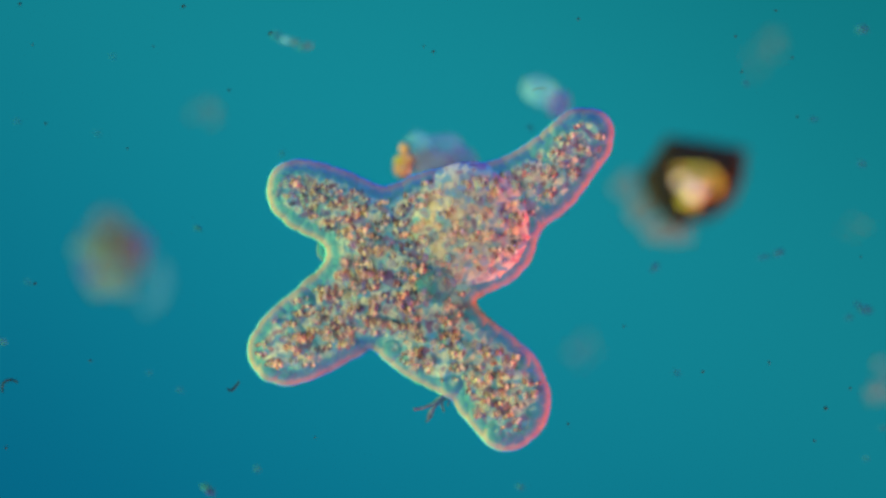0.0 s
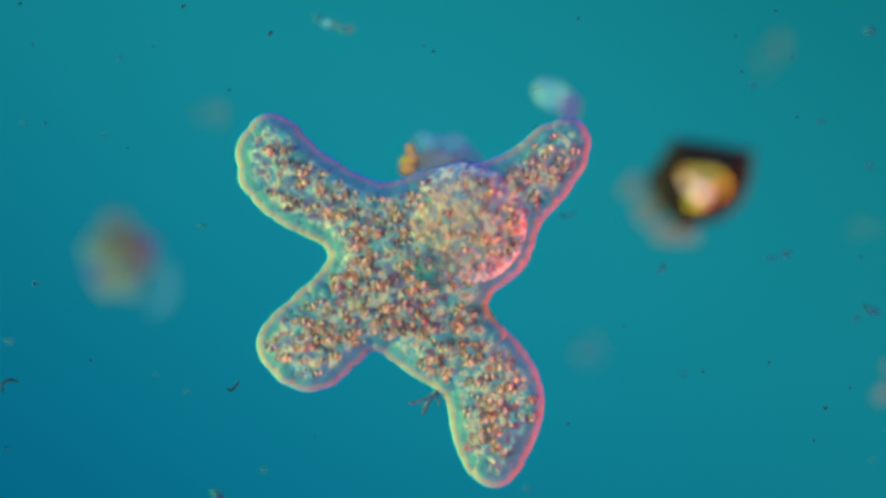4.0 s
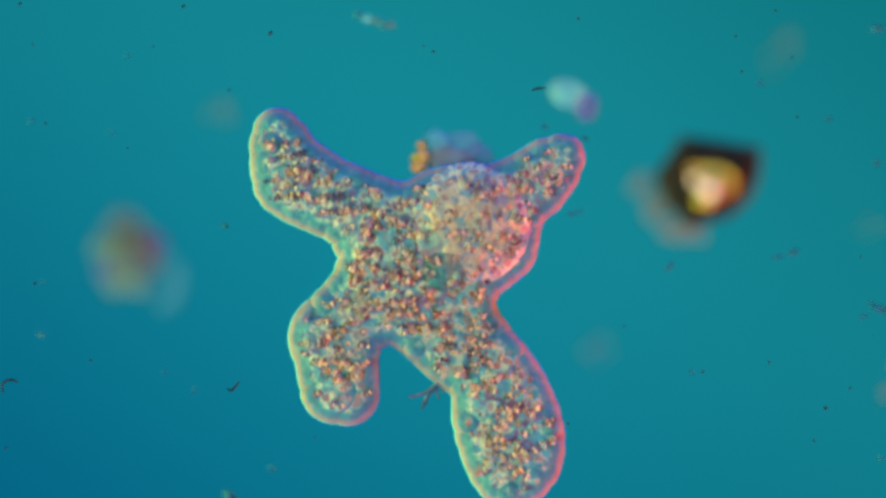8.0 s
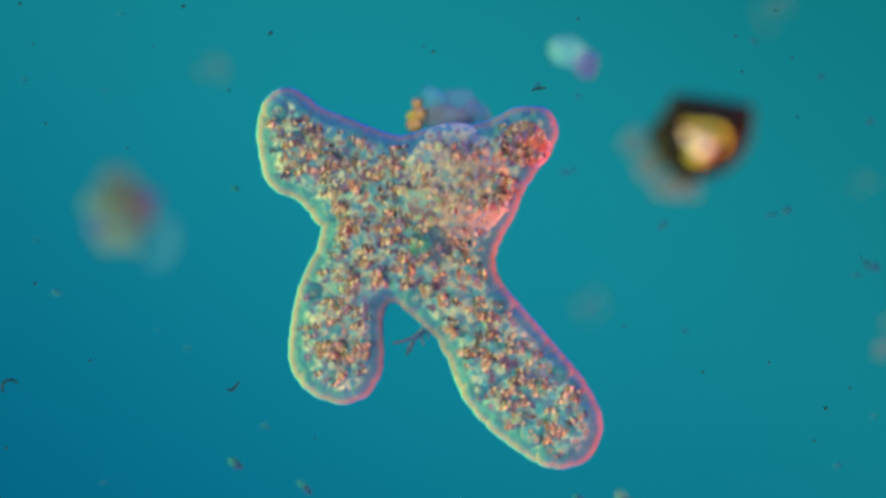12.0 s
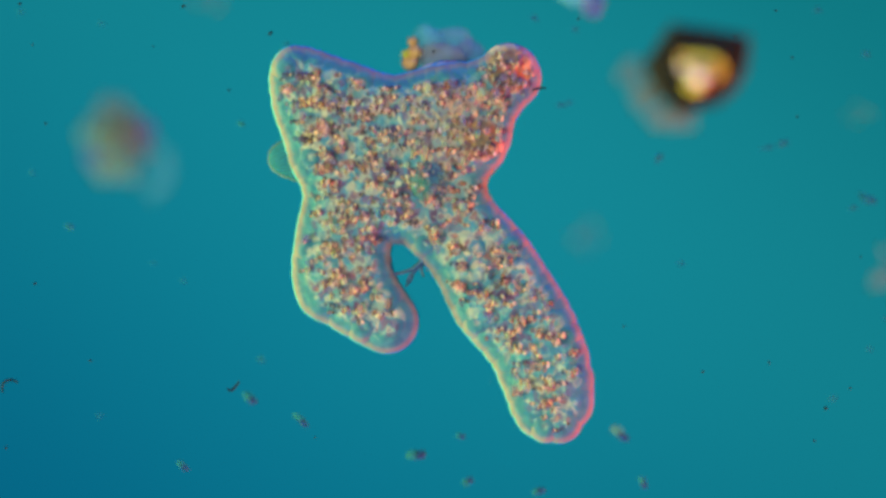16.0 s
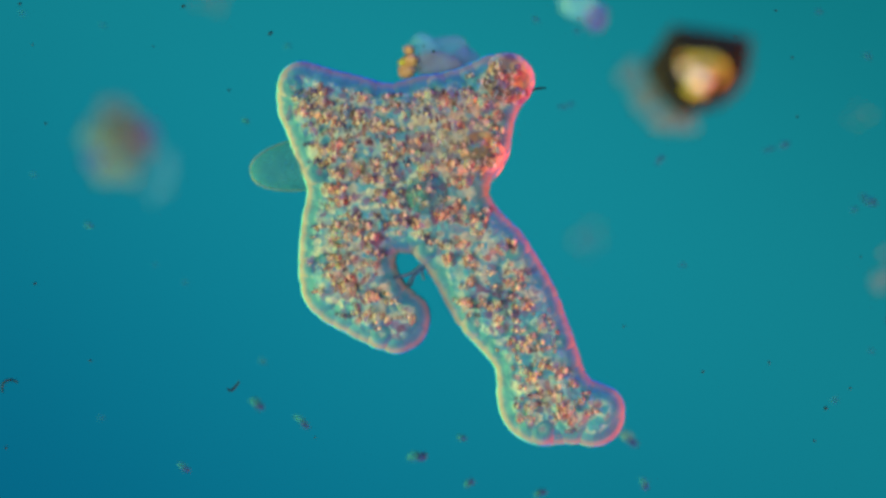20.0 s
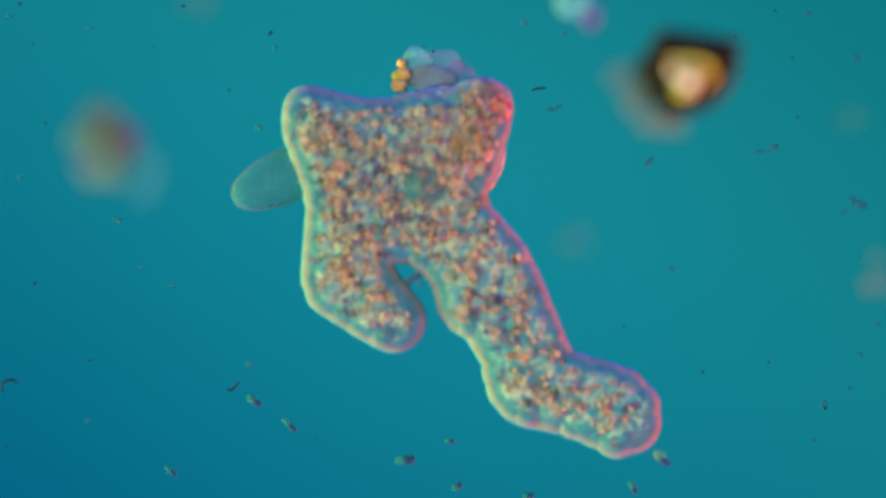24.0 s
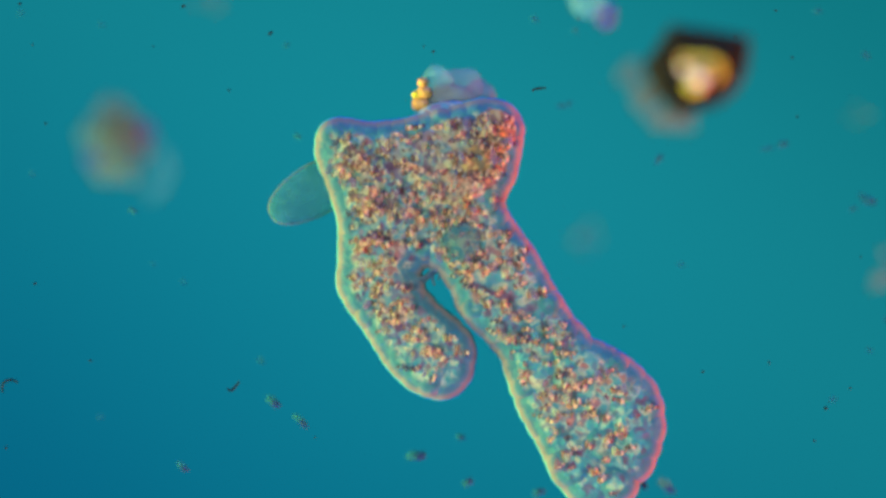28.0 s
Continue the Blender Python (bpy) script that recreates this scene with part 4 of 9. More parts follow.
    flow(17, (-150, -12), (-151, -5), (-152, 2), (-163, 8), (-161, 16), (-167, 25), (-172, 35), (-181, 44), (-190, 52), (-198, 57), (-204, 64), (-209, 62), (-213, 57), (-214, 54), (-215, 51), (-215, 30), (-211, 15), (-226, -1), (-240, -16), (-226, -25), (-210, -34), (-208, -39), (-206, -43), (-202, -51), (-199, -58), (-195, -63), (-191, -68), (-182, -84), (-174, -99), (-171, -101), (-168, -104), (-164, -113), (-160, -123), (-149, -133), (-138, -144))
    flow(18, (-92, -80), (-90, -76), (-89, -73), (-89, -69), (-89, -65), (-89, -64), (-90, -64), (-92, -62), (-94, -59), (-92, -57), (-90, -54), (-88, -54), (-86, -54), (-88, -51), (-89, -49), (-97, -53), (-105, -56), (-110, -64), (-115, -73), (-117, -83), (-119, -94), (-117, -98), (-115, -102), (-115, -105), (-116, -109), (-115, -109), (-113, -109), (-110, -114), (-108, -119), (-95, -121), (-82, -123), (-77, -126), (-71, -130), (-67, -139), (-63, -148))
    flow(19, (105, 5), (102, 6), (100, 8), (95, 8), (90, 7), (88, 6), (88, 0), (84, 1), (77, -4), (73, -9), (68, -15), (63, -16), (59, -19), (50, -24), (41, -25), (31, -32), (21, -38), (18, -48), (15, -57), (16, -65), (15, -73), (16, -79), (13, -85), (19, -92), (15, -99), (17, -107), (14, -116), (35, -126), (49, -143), (56, -150), (63, -157), (68, -169), (72, -181), (81, -190), (89, -199))
    flow(20, (-248, -133), (-252, -131), (-256, -129), (-250, -127), (-243, -125), (-234, -121), (-226, -117), (-222, -119), (-219, -120), (-217, -121), (-215, -122), (-214, -125), (-213, -128), (-214, -133), (-217, -137), (-208, -147), (-210, -152), (-210, -156), (-209, -161), (-210, -164), (-211, -167), (-210, -172), (-209, -176), (-208, -180), (-207, -184), (-203, -186), (-200, -188), (-190, -190), (-180, -192), (-176, -204), (-172, -217), (-163, -236), (-157, -249), (-142, -260), (-129, -270))
    flow(21, (-92, 55), (-96, 65), (-99, 58), (-105, 63), (-111, 60), (-120, 65), (-129, 66), (-139, 68), (-149, 69), (-155, 74), (-161, 79), (-166, 87), (-171, 94), (-173, 95), (-174, 96), (-174, 91), (-174, 87), (-174, 84), (-174, 81), (-174, 78), (-173, 74), (-173, 70), (-174, 67), (-173, 63), (-172, 59), (-173, 53), (-173, 47), (-167, 39), (-161, 32), (-156, 21), (-151, 11), (-144, 2), (-137, -8), (-129, -16), (-122, -24))
    flow(22, (153, 91), (145, 92), (137, 94), (128, 91), (120, 87), (113, 84), (107, 81), (105, 78), (103, 75), (99, 68), (96, 61), (93, 58), (89, 56), (86, 49), (77, 43), (72, 37), (64, 27), (62, 19), (60, 10), (58, 8), (59, 7), (56, 3), (54, -3), (50, -6), (47, -10), (45, -15), (43, -21), (44, -33), (45, -46), (47, -57), (49, -68), (46, -78), (44, -87), (45, -99), (47, -111))
    flow(23, (4, -112), (8, -110), (6, -113), (6, -116), (7, -118), (15, -118), (12, -126), (18, -130), (19, -137), (25, -143), (29, -150), (32, -158), (35, -166), (44, -171), (51, -178), (56, -184), (60, -192), (71, -194), (82, -196), (91, -204), (101, -213), (100, -222), (100, -231), (106, -236), (113, -242), (116, -249), (120, -257), (128, -262), (136, -266), (140, -278), (143, -291), (148, -306), (153, -321), (169, -339), (185, -357))
    flow(24, (45, -220), (48, -224), (51, -229), (50, -236), (49, -244), (51, -255), (54, -267), (54, -275), (55, -283), (49, -291), (46, -299), (50, -304), (54, -309), (61, -306), (69, -306), (71, -313), (74, -321), (78, -324), (83, -326), (89, -324), (95, -322), (95, -326), (95, -329), (100, -335), (107, -341), (106, -347), (106, -353), (113, -355), (125, -355), (127, -362), (131, -369), (137, -384), (143, -398), (166, -410), (188, -421))
    flow(25, (89, -262), (86, -267), (83, -271), (74, -281), (64, -292), (55, -305), (46, -318), (50, -327), (56, -342), (58, -347), (62, -358), (68, -358), (76, -357), (90, -355), (105, -351), (111, -359), (117, -365), (130, -376), (142, -388), (145, -405), (147, -422), (148, -434), (148, -447), (147, -453), (144, -459), (150, -464), (156, -468), (166, -454), (175, -445), (178, -453), (182, -460), (191, -469), (198, -481), (218, -488), (239, -494))
    flow(26, (221, 162), (204, 160), (187, 159), (180, 157), (173, 156), (165, 149), (157, 142), (152, 138), (148, 134), (143, 129), (137, 125), (133, 123), (129, 122), (123, 119), (118, 116), (105, 106), (93, 97), (90, 93), (87, 89), (77, 90), (68, 91), (63, 89), (58, 86), (58, 84), (55, 81), (56, 78), (57, 76), (59, 66), (60, 55), (63, 47), (66, 39), (72, 23), (77, 6), (77, -2), (77, -9))
    flow(27, (-212, -106), (-214, -102), (-217, -98), (-212, -96), (-207, -93), (-201, -90), (-194, -85), (-190, -85), (-186, -83), (-184, -84), (-181, -84), (-181, -87), (-182, -90), (-184, -95), (-187, -99), (-185, -100), (-194, -96), (-196, -102), (-198, -107), (-199, -113), (-199, -118), (-199, -123), (-200, -127), (-200, -132), (-201, -136), (-197, -140), (-194, -144), (-185, -149), (-177, -154), (-173, -167), (-170, -179), (-164, -190), (-160, -201), (-149, -214), (-138, -227))
    flow(28, (-96, -130), (-93, -129), (-90, -129), (-90, -133), (-89, -138), (-86, -137), (-82, -137), (-80, -137), (-78, -136), (-75, -135), (-72, -135), (-67, -138), (-63, -142), (-58, -138), (-53, -134), (-50, -135), (-47, -136), (-46, -137), (-44, -138), (-39, -146), (-33, -154), (-32, -156), (-31, -159), (-25, -164), (-17, -168), (-11, -179), (-3, -192), (8, -192), (18, -194), (22, -209), (26, -224), (32, -232), (37, -240), (50, -248), (62, -256))
    flow(29, (37, 91), (33, 93), (29, 96), (24, 95), (18, 94), (11, 93), (4, 93), (-1, 92), (-5, 92), (-10, 91), (-15, 90), (-21, 89), (-26, 88), (-32, 86), (-38, 84), (-44, 75), (-51, 68), (-54, 67), (-57, 65), (-55, 63), (-53, 60), (-55, 59), (-56, 57), (-57, 56), (-57, 54), (-56, 51), (-56, 47), (-53, 40), (-51, 33), (-46, 24), (-41, 16), (-35, 10), (-28, 6), (-23, 1), (-18, -4))
    flow(30, (-115, -24), (-120, -19), (-125, -13), (-127, -9), (-129, -5), (-131, -3), (-133, -1), (-134, 0), (-134, 1), (-139, 6), (-144, 10), (-151, 16), (-158, 22), (-166, 22), (-171, 23), (-174, 17), (-176, 11), (-184, 3), (-192, -5), (-188, -12), (-184, -19), (-182, -23), (-180, -27), (-177, -34), (-174, -40), (-169, -44), (-165, -48), (-155, -58), (-145, -69), (-133, -69), (-121, -69), (-116, -78), (-111, -86), (-104, -95), (-96, -105))
    flow(31, (-40, -65), (-39, -64), (-39, -62), (-39, -64), (-39, -66), (-39, -66), (-38, -65), (-39, -63), (-41, -60), (-39, -61), (-38, -63), (-37, -63), (-37, -64), (-38, -64), (-39, -63), (-50, -68), (-61, -72), (-64, -80), (-67, -88), (-64, -98), (-61, -107), (-60, -109), (-58, -110), (-57, -115), (-56, -120), (-57, -131), (-59, -143), (-57, -150), (-53, -148), (-37, -159), (-23, -172), (-15, -176), (-7, -180), (0, -180), (6, -180))
    flow(32, (50, 54), (49, 58), (48, 62), (43, 58), (38, 55), (34, 52), (29, 48), (28, 45), (27, 41), (24, 38), (20, 34), (15, 32), (10, 30), (3, 29), (-5, 28), (-12, 21), (-20, 14), (-25, 10), (-30, 6), (-34, 1), (-38, -4), (-39, -8), (-39, -12), (-38, -14), (-37, -15), (-37, -19), (-38, -22), (-34, -29), (-31, -37), (-22, -46), (-12, -54), (-11, -59), (-10, -64), (-7, -69), (-4, -73))
    flow(33, (-23, -185), (-18, -186), (-15, -188), (-9, -190), (-4, -192), (0, -194), (3, -197), (11, -200), (19, -203), (27, -212), (33, -223), (35, -233), (37, -243), (44, -248), (51, -253), (51, -263), (51, -273), (47, -259), (47, -261), (49, -264), (51, -268), (52, -276), (49, -280), (55, -284), (59, -288), (59, -295), (58, -303), (68, -297), (77, -293), (78, -302), (79, -310), (90, -316), (100, -323), (120, -339), (139, -355))
    flow(34, (81, -192), (84, -195), (87, -198), (89, -203), (90, -206), (89, -214), (91, -221), (94, -228), (98, -234), (101, -243), (105, -251), (109, -261), (112, -270), (124, -273), (136, -277), (143, -284), (150, -291), (154, -296), (161, -302), (163, -313), (166, -326), (162, -337), (158, -347), (162, -355), (167, -363), (171, -375), (173, -383), (185, -398), (197, -412), (207, -428), (216, -445), (233, -455), (250, -466), (267, -481), (285, -497))
    flow(35, (-184, -141), (-185, -138), (-185, -135), (-182, -134), (-179, -133), (-178, -136), (-178, -140), (-183, -147), (-188, -153), (-193, -168), (-197, -183), (-194, -192), (-191, -202), (-186, -209), (-182, -216), (-174, -239), (-159, -262), (-149, -272), (-135, -284), (-133, -284), (-128, -287), (-127, -291), (-126, -295), (-122, -292), (-121, -289), (-125, -285), (-128, -281), (-118, -276), (-109, -272), (-100, -286), (-91, -298), (-77, -312), (-62, -326), (-38, -346), (-19, -359))
    flow(36, (-46, 44), (-48, 47), (-49, 50), (-55, 50), (-60, 51), (-70, 58), (-79, 65), (-88, 65), (-97, 64), (-104, 63), (-111, 63), (-117, 70), (-123, 76), (-127, 78), (-131, 80), (-134, 75), (-137, 71), (-137, 69), (-137, 68), (-136, 64), (-134, 59), (-135, 57), (-136, 55), (-135, 52), (-134, 48), (-134, 43), (-134, 38), (-130, 26), (-126, 13), (-121, 11), (-115, 9), (-107, 1), (-100, -6), (-93, -14), (-86, -21))
    flow(37, (-16, 12), (-18, 14), (-19, 16), (-24, 15), (-29, 15), (-34, 16), (-39, 18), (-42, 22), (-44, 26), (-45, 25), (-47, 24), (-47, 28), (-47, 32), (-54, 33), (-60, 33), (-67, 27), (-74, 20), (-78, 16), (-82, 13), (-80, 6), (-78, -1), (-77, -3), (-75, -6), (-72, -12), (-69, -18), (-66, -24), (-64, -30), (-60, -35), (-55, -41), (-45, -51), (-35, -61), (-34, -69), (-33, -77), (-30, -83), (-27, -88))
    flow(38, (2, -33), (0, -33), (-2, -32), (-5, -31), (-9, -29), (-14, -29), (-20, -28), (-21, -28), (-23, -27), (-22, -32), (-21, -37), (-25, -36), (-29, -36), (-36, -36), (-42, -36), (-49, -41), (-56, -46), (-58, -53), (-61, -60), (-60, -70), (-59, -79), (-56, -81), (-52, -83), (-51, -88), (-50, -93), (-50, -104), (-50, -115), (-43, -118), (-37, -121), (-26, -130), (-15, -138), (-8, -143), (-1, -148), (5, -150), (10, -153))
    flow(39, (-229, 98), (-246, 113), (-264, 126), (-275, 137), (-286, 149), (-291, 159), (-298, 163), (-301, 167), (-303, 170), (-302, 167), (-301, 163), (-295, 161), (-288, 160), (-291, 148), (-294, 137), (-284, 123), (-275, 109), (-267, 98), (-260, 83), (-254, 68), (-248, 52), (-245, 46), (-243, 40), (-235, 36), (-227, 32), (-225, 20), (-223, 7), (-213, 1), (-204, -6), (-198, -20), (-192, -33), (-186, -42), (-180, -51), (-169, -60), (-159, -69))
    flow(40, (-192, 86), (-213, 99), (-232, 108), (-243, 116), (-253, 124), (-261, 130), (-270, 136), (-273, 137), (-280, 142), (-280, 142), (-279, 142), (-274, 143), (-268, 145), (-267, 140), (-266, 135), (-258, 125), (-251, 115), (-248, 112), (-245, 108), (-249, 90), (-252, 72), (-250, 66), (-248, 60), (-244, 54), (-240, 49), (-235, 37), (-231, 25), (-215, 19), (-198, 12), (-198, -2), (-198, -16), (-191, -25), (-185, -35), (-175, -44), (-165, -52))
    flow(41, (-137, -64), (-140, -61), (-143, -59), (-140, -59), (-136, -59), (-138, -61), (-139, -64), (-140, -66), (-141, -68), (-141, -68), (-141, -68), (-137, -70), (-132, -72), (-127, -74), (-121, -77), (-134, -87), (-147, -96), (-153, -104), (-159, -112), (-165, -120), (-172, -128), (-167, -128), (-162, -128), (-161, -135), (-160, -141), (-157, -139), (-154, -138), (-148, -139), (-143, -139), (-132, -140), (-122, -141), (-118, -143), (-113, -145), (-105, -160), (-96, -175))
    flow(42, (0, -90), (1, -87), (2, -84), (5, -88), (2, -92), (5, -97), (5, -102), (6, -108), (8, -113), (15, -120), (18, -128), (22, -136), (24, -145), (31, -152), (36, -160), (42, -164), (43, -173), (54, -176), (65, -180), (75, -187), (85, -194), (85, -201), (85, -209), (92, -215), (99, -220), (103, -227), (108, -235), (115, -239), (125, -242), (128, -253), (131, -264), (136, -278), (140, -293), (155, -314), (171, -334))
    flow(43, (1, -162), (3, -162), (5, -161), (6, -163), (7, -165), (4, -167), (2, -169), (4, -179), (6, -188), (10, -196), (14, -205), (18, -212), (21, -219), (32, -224), (43, -228), (42, -239), (47, -248), (64, -250), (81, -252), (84, -254), (86, -255), (86, -262), (85, -268), (89, -272), (93, -276), (95, -283), (96, -291), (103, -284), (109, -278), (111, -287), (113, -296), (105, -299), (98, -303), (111, -319), (125, -335))
    flow(44, (68, 41), (64, 40), (60, 40), (54, 37), (48, 34), (45, 32), (42, 30), (41, 26), (41, 22), (38, 18), (36, 15), (33, 15), (29, 16), (24, 16), (18, 16), (11, 7), (4, -1), (-1, -5), (-6, -9), (-8, -11), (-10, -14), (-12, -17), (-13, -21), (-12, -24), (-11, -27), (-11, -30), (-12, -33), (-11, -42), (-11, -51), (1, -60), (13, -68), (15, -75), (17, -82), (20, -85), (22, -88))
    flow(45, (73, -246), (70, -249), (68, -253), (62, -261), (59, -269), (55, -283), (51, -297), (47, -309), (48, -312), (50, -319), (52, -327), (56, -328), (63, -335), (71, -329), (82, -328), (90, -338), (94, -344), (102, -348), (106, -349), (115, -354), (125, -357), (129, -368), (136, -380), (135, -391), (140, -401), (134, -401), (133, -410), (135, -406), (138, -402), (158, -408), (178, -415), (190, -425), (202, -435), (210, -442), (219, -450))
    flow(46, (97, -282), (91, -289), (83, -293), (77, -307), (69, -319), (67, -342), (61, -359), (66, -369), (66, -375), (70, -383), (74, -385), (82, -379), (92, -376), (108, -371), (133, -372), (138, -379), (143, -387), (152, -402), (162, -422), (157, -438), (152, -455), (151, -468), (151, -482), (158, -480), (163, -481), (180, -479), (193, -475), (221, -469), (248, -460), (259, -480), (267, -498), (263, -516), (259, -533), (249, -555), (231, -565))
    flow(47, (130, 112), (125, 116), (120, 120), (113, 118), (107, 115), (99, 112), (91, 109), (87, 106), (83, 103), (78, 99), (72, 95), (68, 93), (63, 92), (54, 92), (46, 92), (37, 86), (29, 81), (25, 78), (21, 76), (25, 79), (28, 81), (24, 77), (21, 74), (20, 71), (19, 68), (20, 66), (21, 63), (25, 47), (29, 31), (31, 28), (32, 25), (38, 22), (44, 18), (46, 15), (48, 13))
    flow(48, (131, -284), (120, -290), (112, -298), (103, -307), (94, -316), (92, -332), (89, -350), (91, -359), (94, -369), (110, -372), (127, -379), (146, -381), (164, -385), (181, -386), (196, -389), (208, -410), (219, -433), (214, -445), (211, -454), (203, -464), (192, -474), (203, -480), (217, -481), (236, -484), (255, -485), (273, -486), (290, -487), (314, -487), (339, -488), (340, -508), (346, -526), (333, -533), (324, -542), (320, -549), (315, -558))
    flow(49, (-153, 17), (-160, 29), (-166, 42), (-180, 45), (-194, 58), (-208, 64), (-222, 70), (-233, 75), (-244, 80), (-250, 84), (-256, 87), (-255, 84), (-254, 81), (-247, 73), (-238, 69), (-232, 52), (-225, 34), (-219, 20), (-213, 7), (-206, 7), (-199, 6), (-194, 3), (-189, 0), (-185, -7), (-180, -13), (-178, -17), (-176, -21), (-164, -33), (-152, -44), (-149, -52), (-146, -60), (-141, -68), (-135, -77), (-127, -85), (-118, -94))
    flow(50, (-131, -93), (-132, -90), (-133, -88), (-134, -87), (-135, -87), (-136, -90), (-137, -93), (-141, -93), (-144, -93), (-143, -93), (-141, -93), (-145, -93), (-149, -93), (-151, -95), (-153, -97), (-164, -108), (-175, -120), (-175, -130), (-175, -140), (-177, -150), (-179, -161), (-178, -157), (-177, -153), (-176, -158), (-174, -163), (-172, -161), (-170, -159), (-161, -158), (-152, -157), (-146, -157), (-141, -157), (-133, -169), (-124, -180), (-119, -196), (-114, -212))
    flow(51, (-99, 0), (-105, 3), (-110, 5), (-119, 12), (-128, 19), (-132, 24), (-136, 29), (-144, 27), (-151, 24), (-158, 27), (-165, 29), (-171, 36), (-177, 43), (-187, 38), (-193, 39), (-197, 15), (-200, -10), (-213, -21), (-225, -32), (-211, -53), (-197, -75), (-195, -86), (-194, -96), (-194, -104), (-195, -111), (-192, -117), (-189, -123), (-181, -121), (-174, -118), (-171, -129), (-168, -141), (-161, -151), (-155, -161), (-146, -172), (-137, -183))
    flow(52, (-109, 25), (-112, 28), (-114, 32), (-125, 44), (-136, 56), (-145, 64), (-155, 71), (-164, 75), (-173, 78), (-179, 84), (-185, 89), (-190, 97), (-195, 104), (-195, 104), (-196, 104), (-194, 99), (-193, 95), (-193, 91), (-193, 87), (-193, 84), (-192, 81), (-192, 77), (-193, 73), (-192, 68), (-191, 64), (-192, 58), (-194, 52), (-187, 44), (-180, 36), (-174, 24), (-169, 12), (-162, 2), (-155, -9), (-148, -17), (-140, -25))
    flow(53, (-62, -72), (-63, -69), (-63, -67), (-65, -67), (-66, -66), (-67, -66), (-67, -65), (-68, -65), (-70, -64), (-67, -64), (-64, -64), (-63, -65), (-62, -65), (-63, -67), (-64, -68), (-74, -74), (-83, -80), (-89, -84), (-94, -89), (-92, -93), (-90, -97), (-87, -100), (-85, -102), (-84, -106), (-83, -110), (-82, -113), (-81, -116), (-78, -119), (-75, -123), (-62, -127), (-48, -132), (-36, -135), (-24, -138), (-19, -140), (-13, -141))
    flow(54, (-39, 75), (-42, 73), (-43, 78), (-47, 77), (-52, 77), (-56, 76), (-59, 74), (-66, 71), (-74, 68), (-79, 66), (-84, 63), (-92, 67), (-100, 72), (-105, 73), (-109, 74), (-112, 70), (-115, 66), (-117, 64), (-118, 63), (-111, 58), (-114, 54), (-115, 52), (-116, 51), (-115, 48), (-115, 45), (-114, 41), (-114, 37), (-112, 31), (-109, 25), (-103, 16), (-96, 8), (-89, 2), (-82, -5), (-75, -11), (-69, -18))
    flow(55, (45, -31), (45, -31), (44, -27), (40, -29), (36, -32), (33, -33), (30, -34), (26, -37), (22, -41), (24, -53), (20, -60), (15, -66), (11, -72), (10, -80), (9, -87), (10, -96), (5, -105), (16, -113), (21, -123), (27, -131), (33, -139), (33, -147), (34, -155), (42, -160), (50, -164), (54, -171), (58, -177), (69, -178), (81, -178), (87, -188), (93, -199), (98, -208), (103, -217), (109, -227), (115, -237))
    flow(56, (67, -22), (65, -20), (64, -18), (59, -19), (55, -21), (52, -22), (49, -21), (43, -23), (38, -26), (37, -35), (34, -41), (32, -49), (22, -51), (24, -61), (14, -65), (9, -74), (3, -83), (7, -92), (12, -101), (17, -109), (22, -118), (22, -126), (22, -135), (30, -139), (35, -146), (39, -152), (41, -159), (53, -159), (64, -160), (71, -170), (77, -179), (82, -189), (87, -198), (94, -208), (102, -217))
    flow(57, (112, 30), (109, 31), (105, 31), (100, 29), (96, 26), (94, 23), (93, 20), (92, 15), (91, 10), (87, 5), (84, -1), (78, -3), (76, -6), (65, -8), (56, -11), (45, -18), (36, -21), (32, -30), (25, -37), (23, -42), (22, -48), (23, -56), (20, -61), (21, -69), (15, -75), (16, -83), (11, -91), (23, -103), (34, -116), (44, -127), (51, -138), (55, -149), (58, -160), (66, -168), (74, -177))
    flow(58, (-239, -173), (-244, -174), (-249, -175), (-245, -174), (-242, -173), (-231, -195), (-209, -211), (-205, -224), (-200, -239), (-198, -248), (-195, -257), (-196, -265), (-194, -272), (-204, -277), (-203, -284), (-188, -296), (-172, -306), (-160, -308), (-148, -306), (-134, -310), (-122, -313), (-116, -314), (-113, -315), (-112, -314), (-111, -314), (-110, -312), (-109, -311), (-102, -306), (-96, -303), (-80, -310), (-71, -322), (-58, -331), (-44, -339), (-23, -358), (-4, -379))
    flow(59, (-230, -120), (-233, -117), (-237, -114), (-230, -111), (-224, -108), (-217, -106), (-211, -103), (-208, -104), (-205, -104), (-202, -105), (-199, -106), (-198, -107), (-197, -109), (-200, -110), (-207, -115), (-198, -125), (-206, -127), (-204, -131), (-204, -135), (-204, -138), (-205, -142), (-205, -147), (-206, -151), (-205, -155), (-204, -160), (-202, -163), (-199, -166), (-189, -169), (-178, -173), (-175, -185), (-171, -198), (-164, -211), (-159, -224), (-149, -237), (-140, -250))
    flow(60, (-73, -100), (-72, -102), (-70, -103), (-71, -103), (-71, -104), (-71, -102), (-71, -100), (-70, -97), (-68, -94), (-66, -93), (-65, -92), (-68, -92), (-71, -93), (-80, -88), (-88, -82), (-100, -85), (-112, -88), (-122, -93), (-132, -99), (-139, -107), (-146, -115), (-143, -115), (-140, -115), (-138, -120), (-137, -126), (-135, -129), (-133, -132), (-127, -137), (-122, -141), (-108, -148), (-93, -156), (-88, -155), (-82, -154), (-80, -159), (-77, -165))
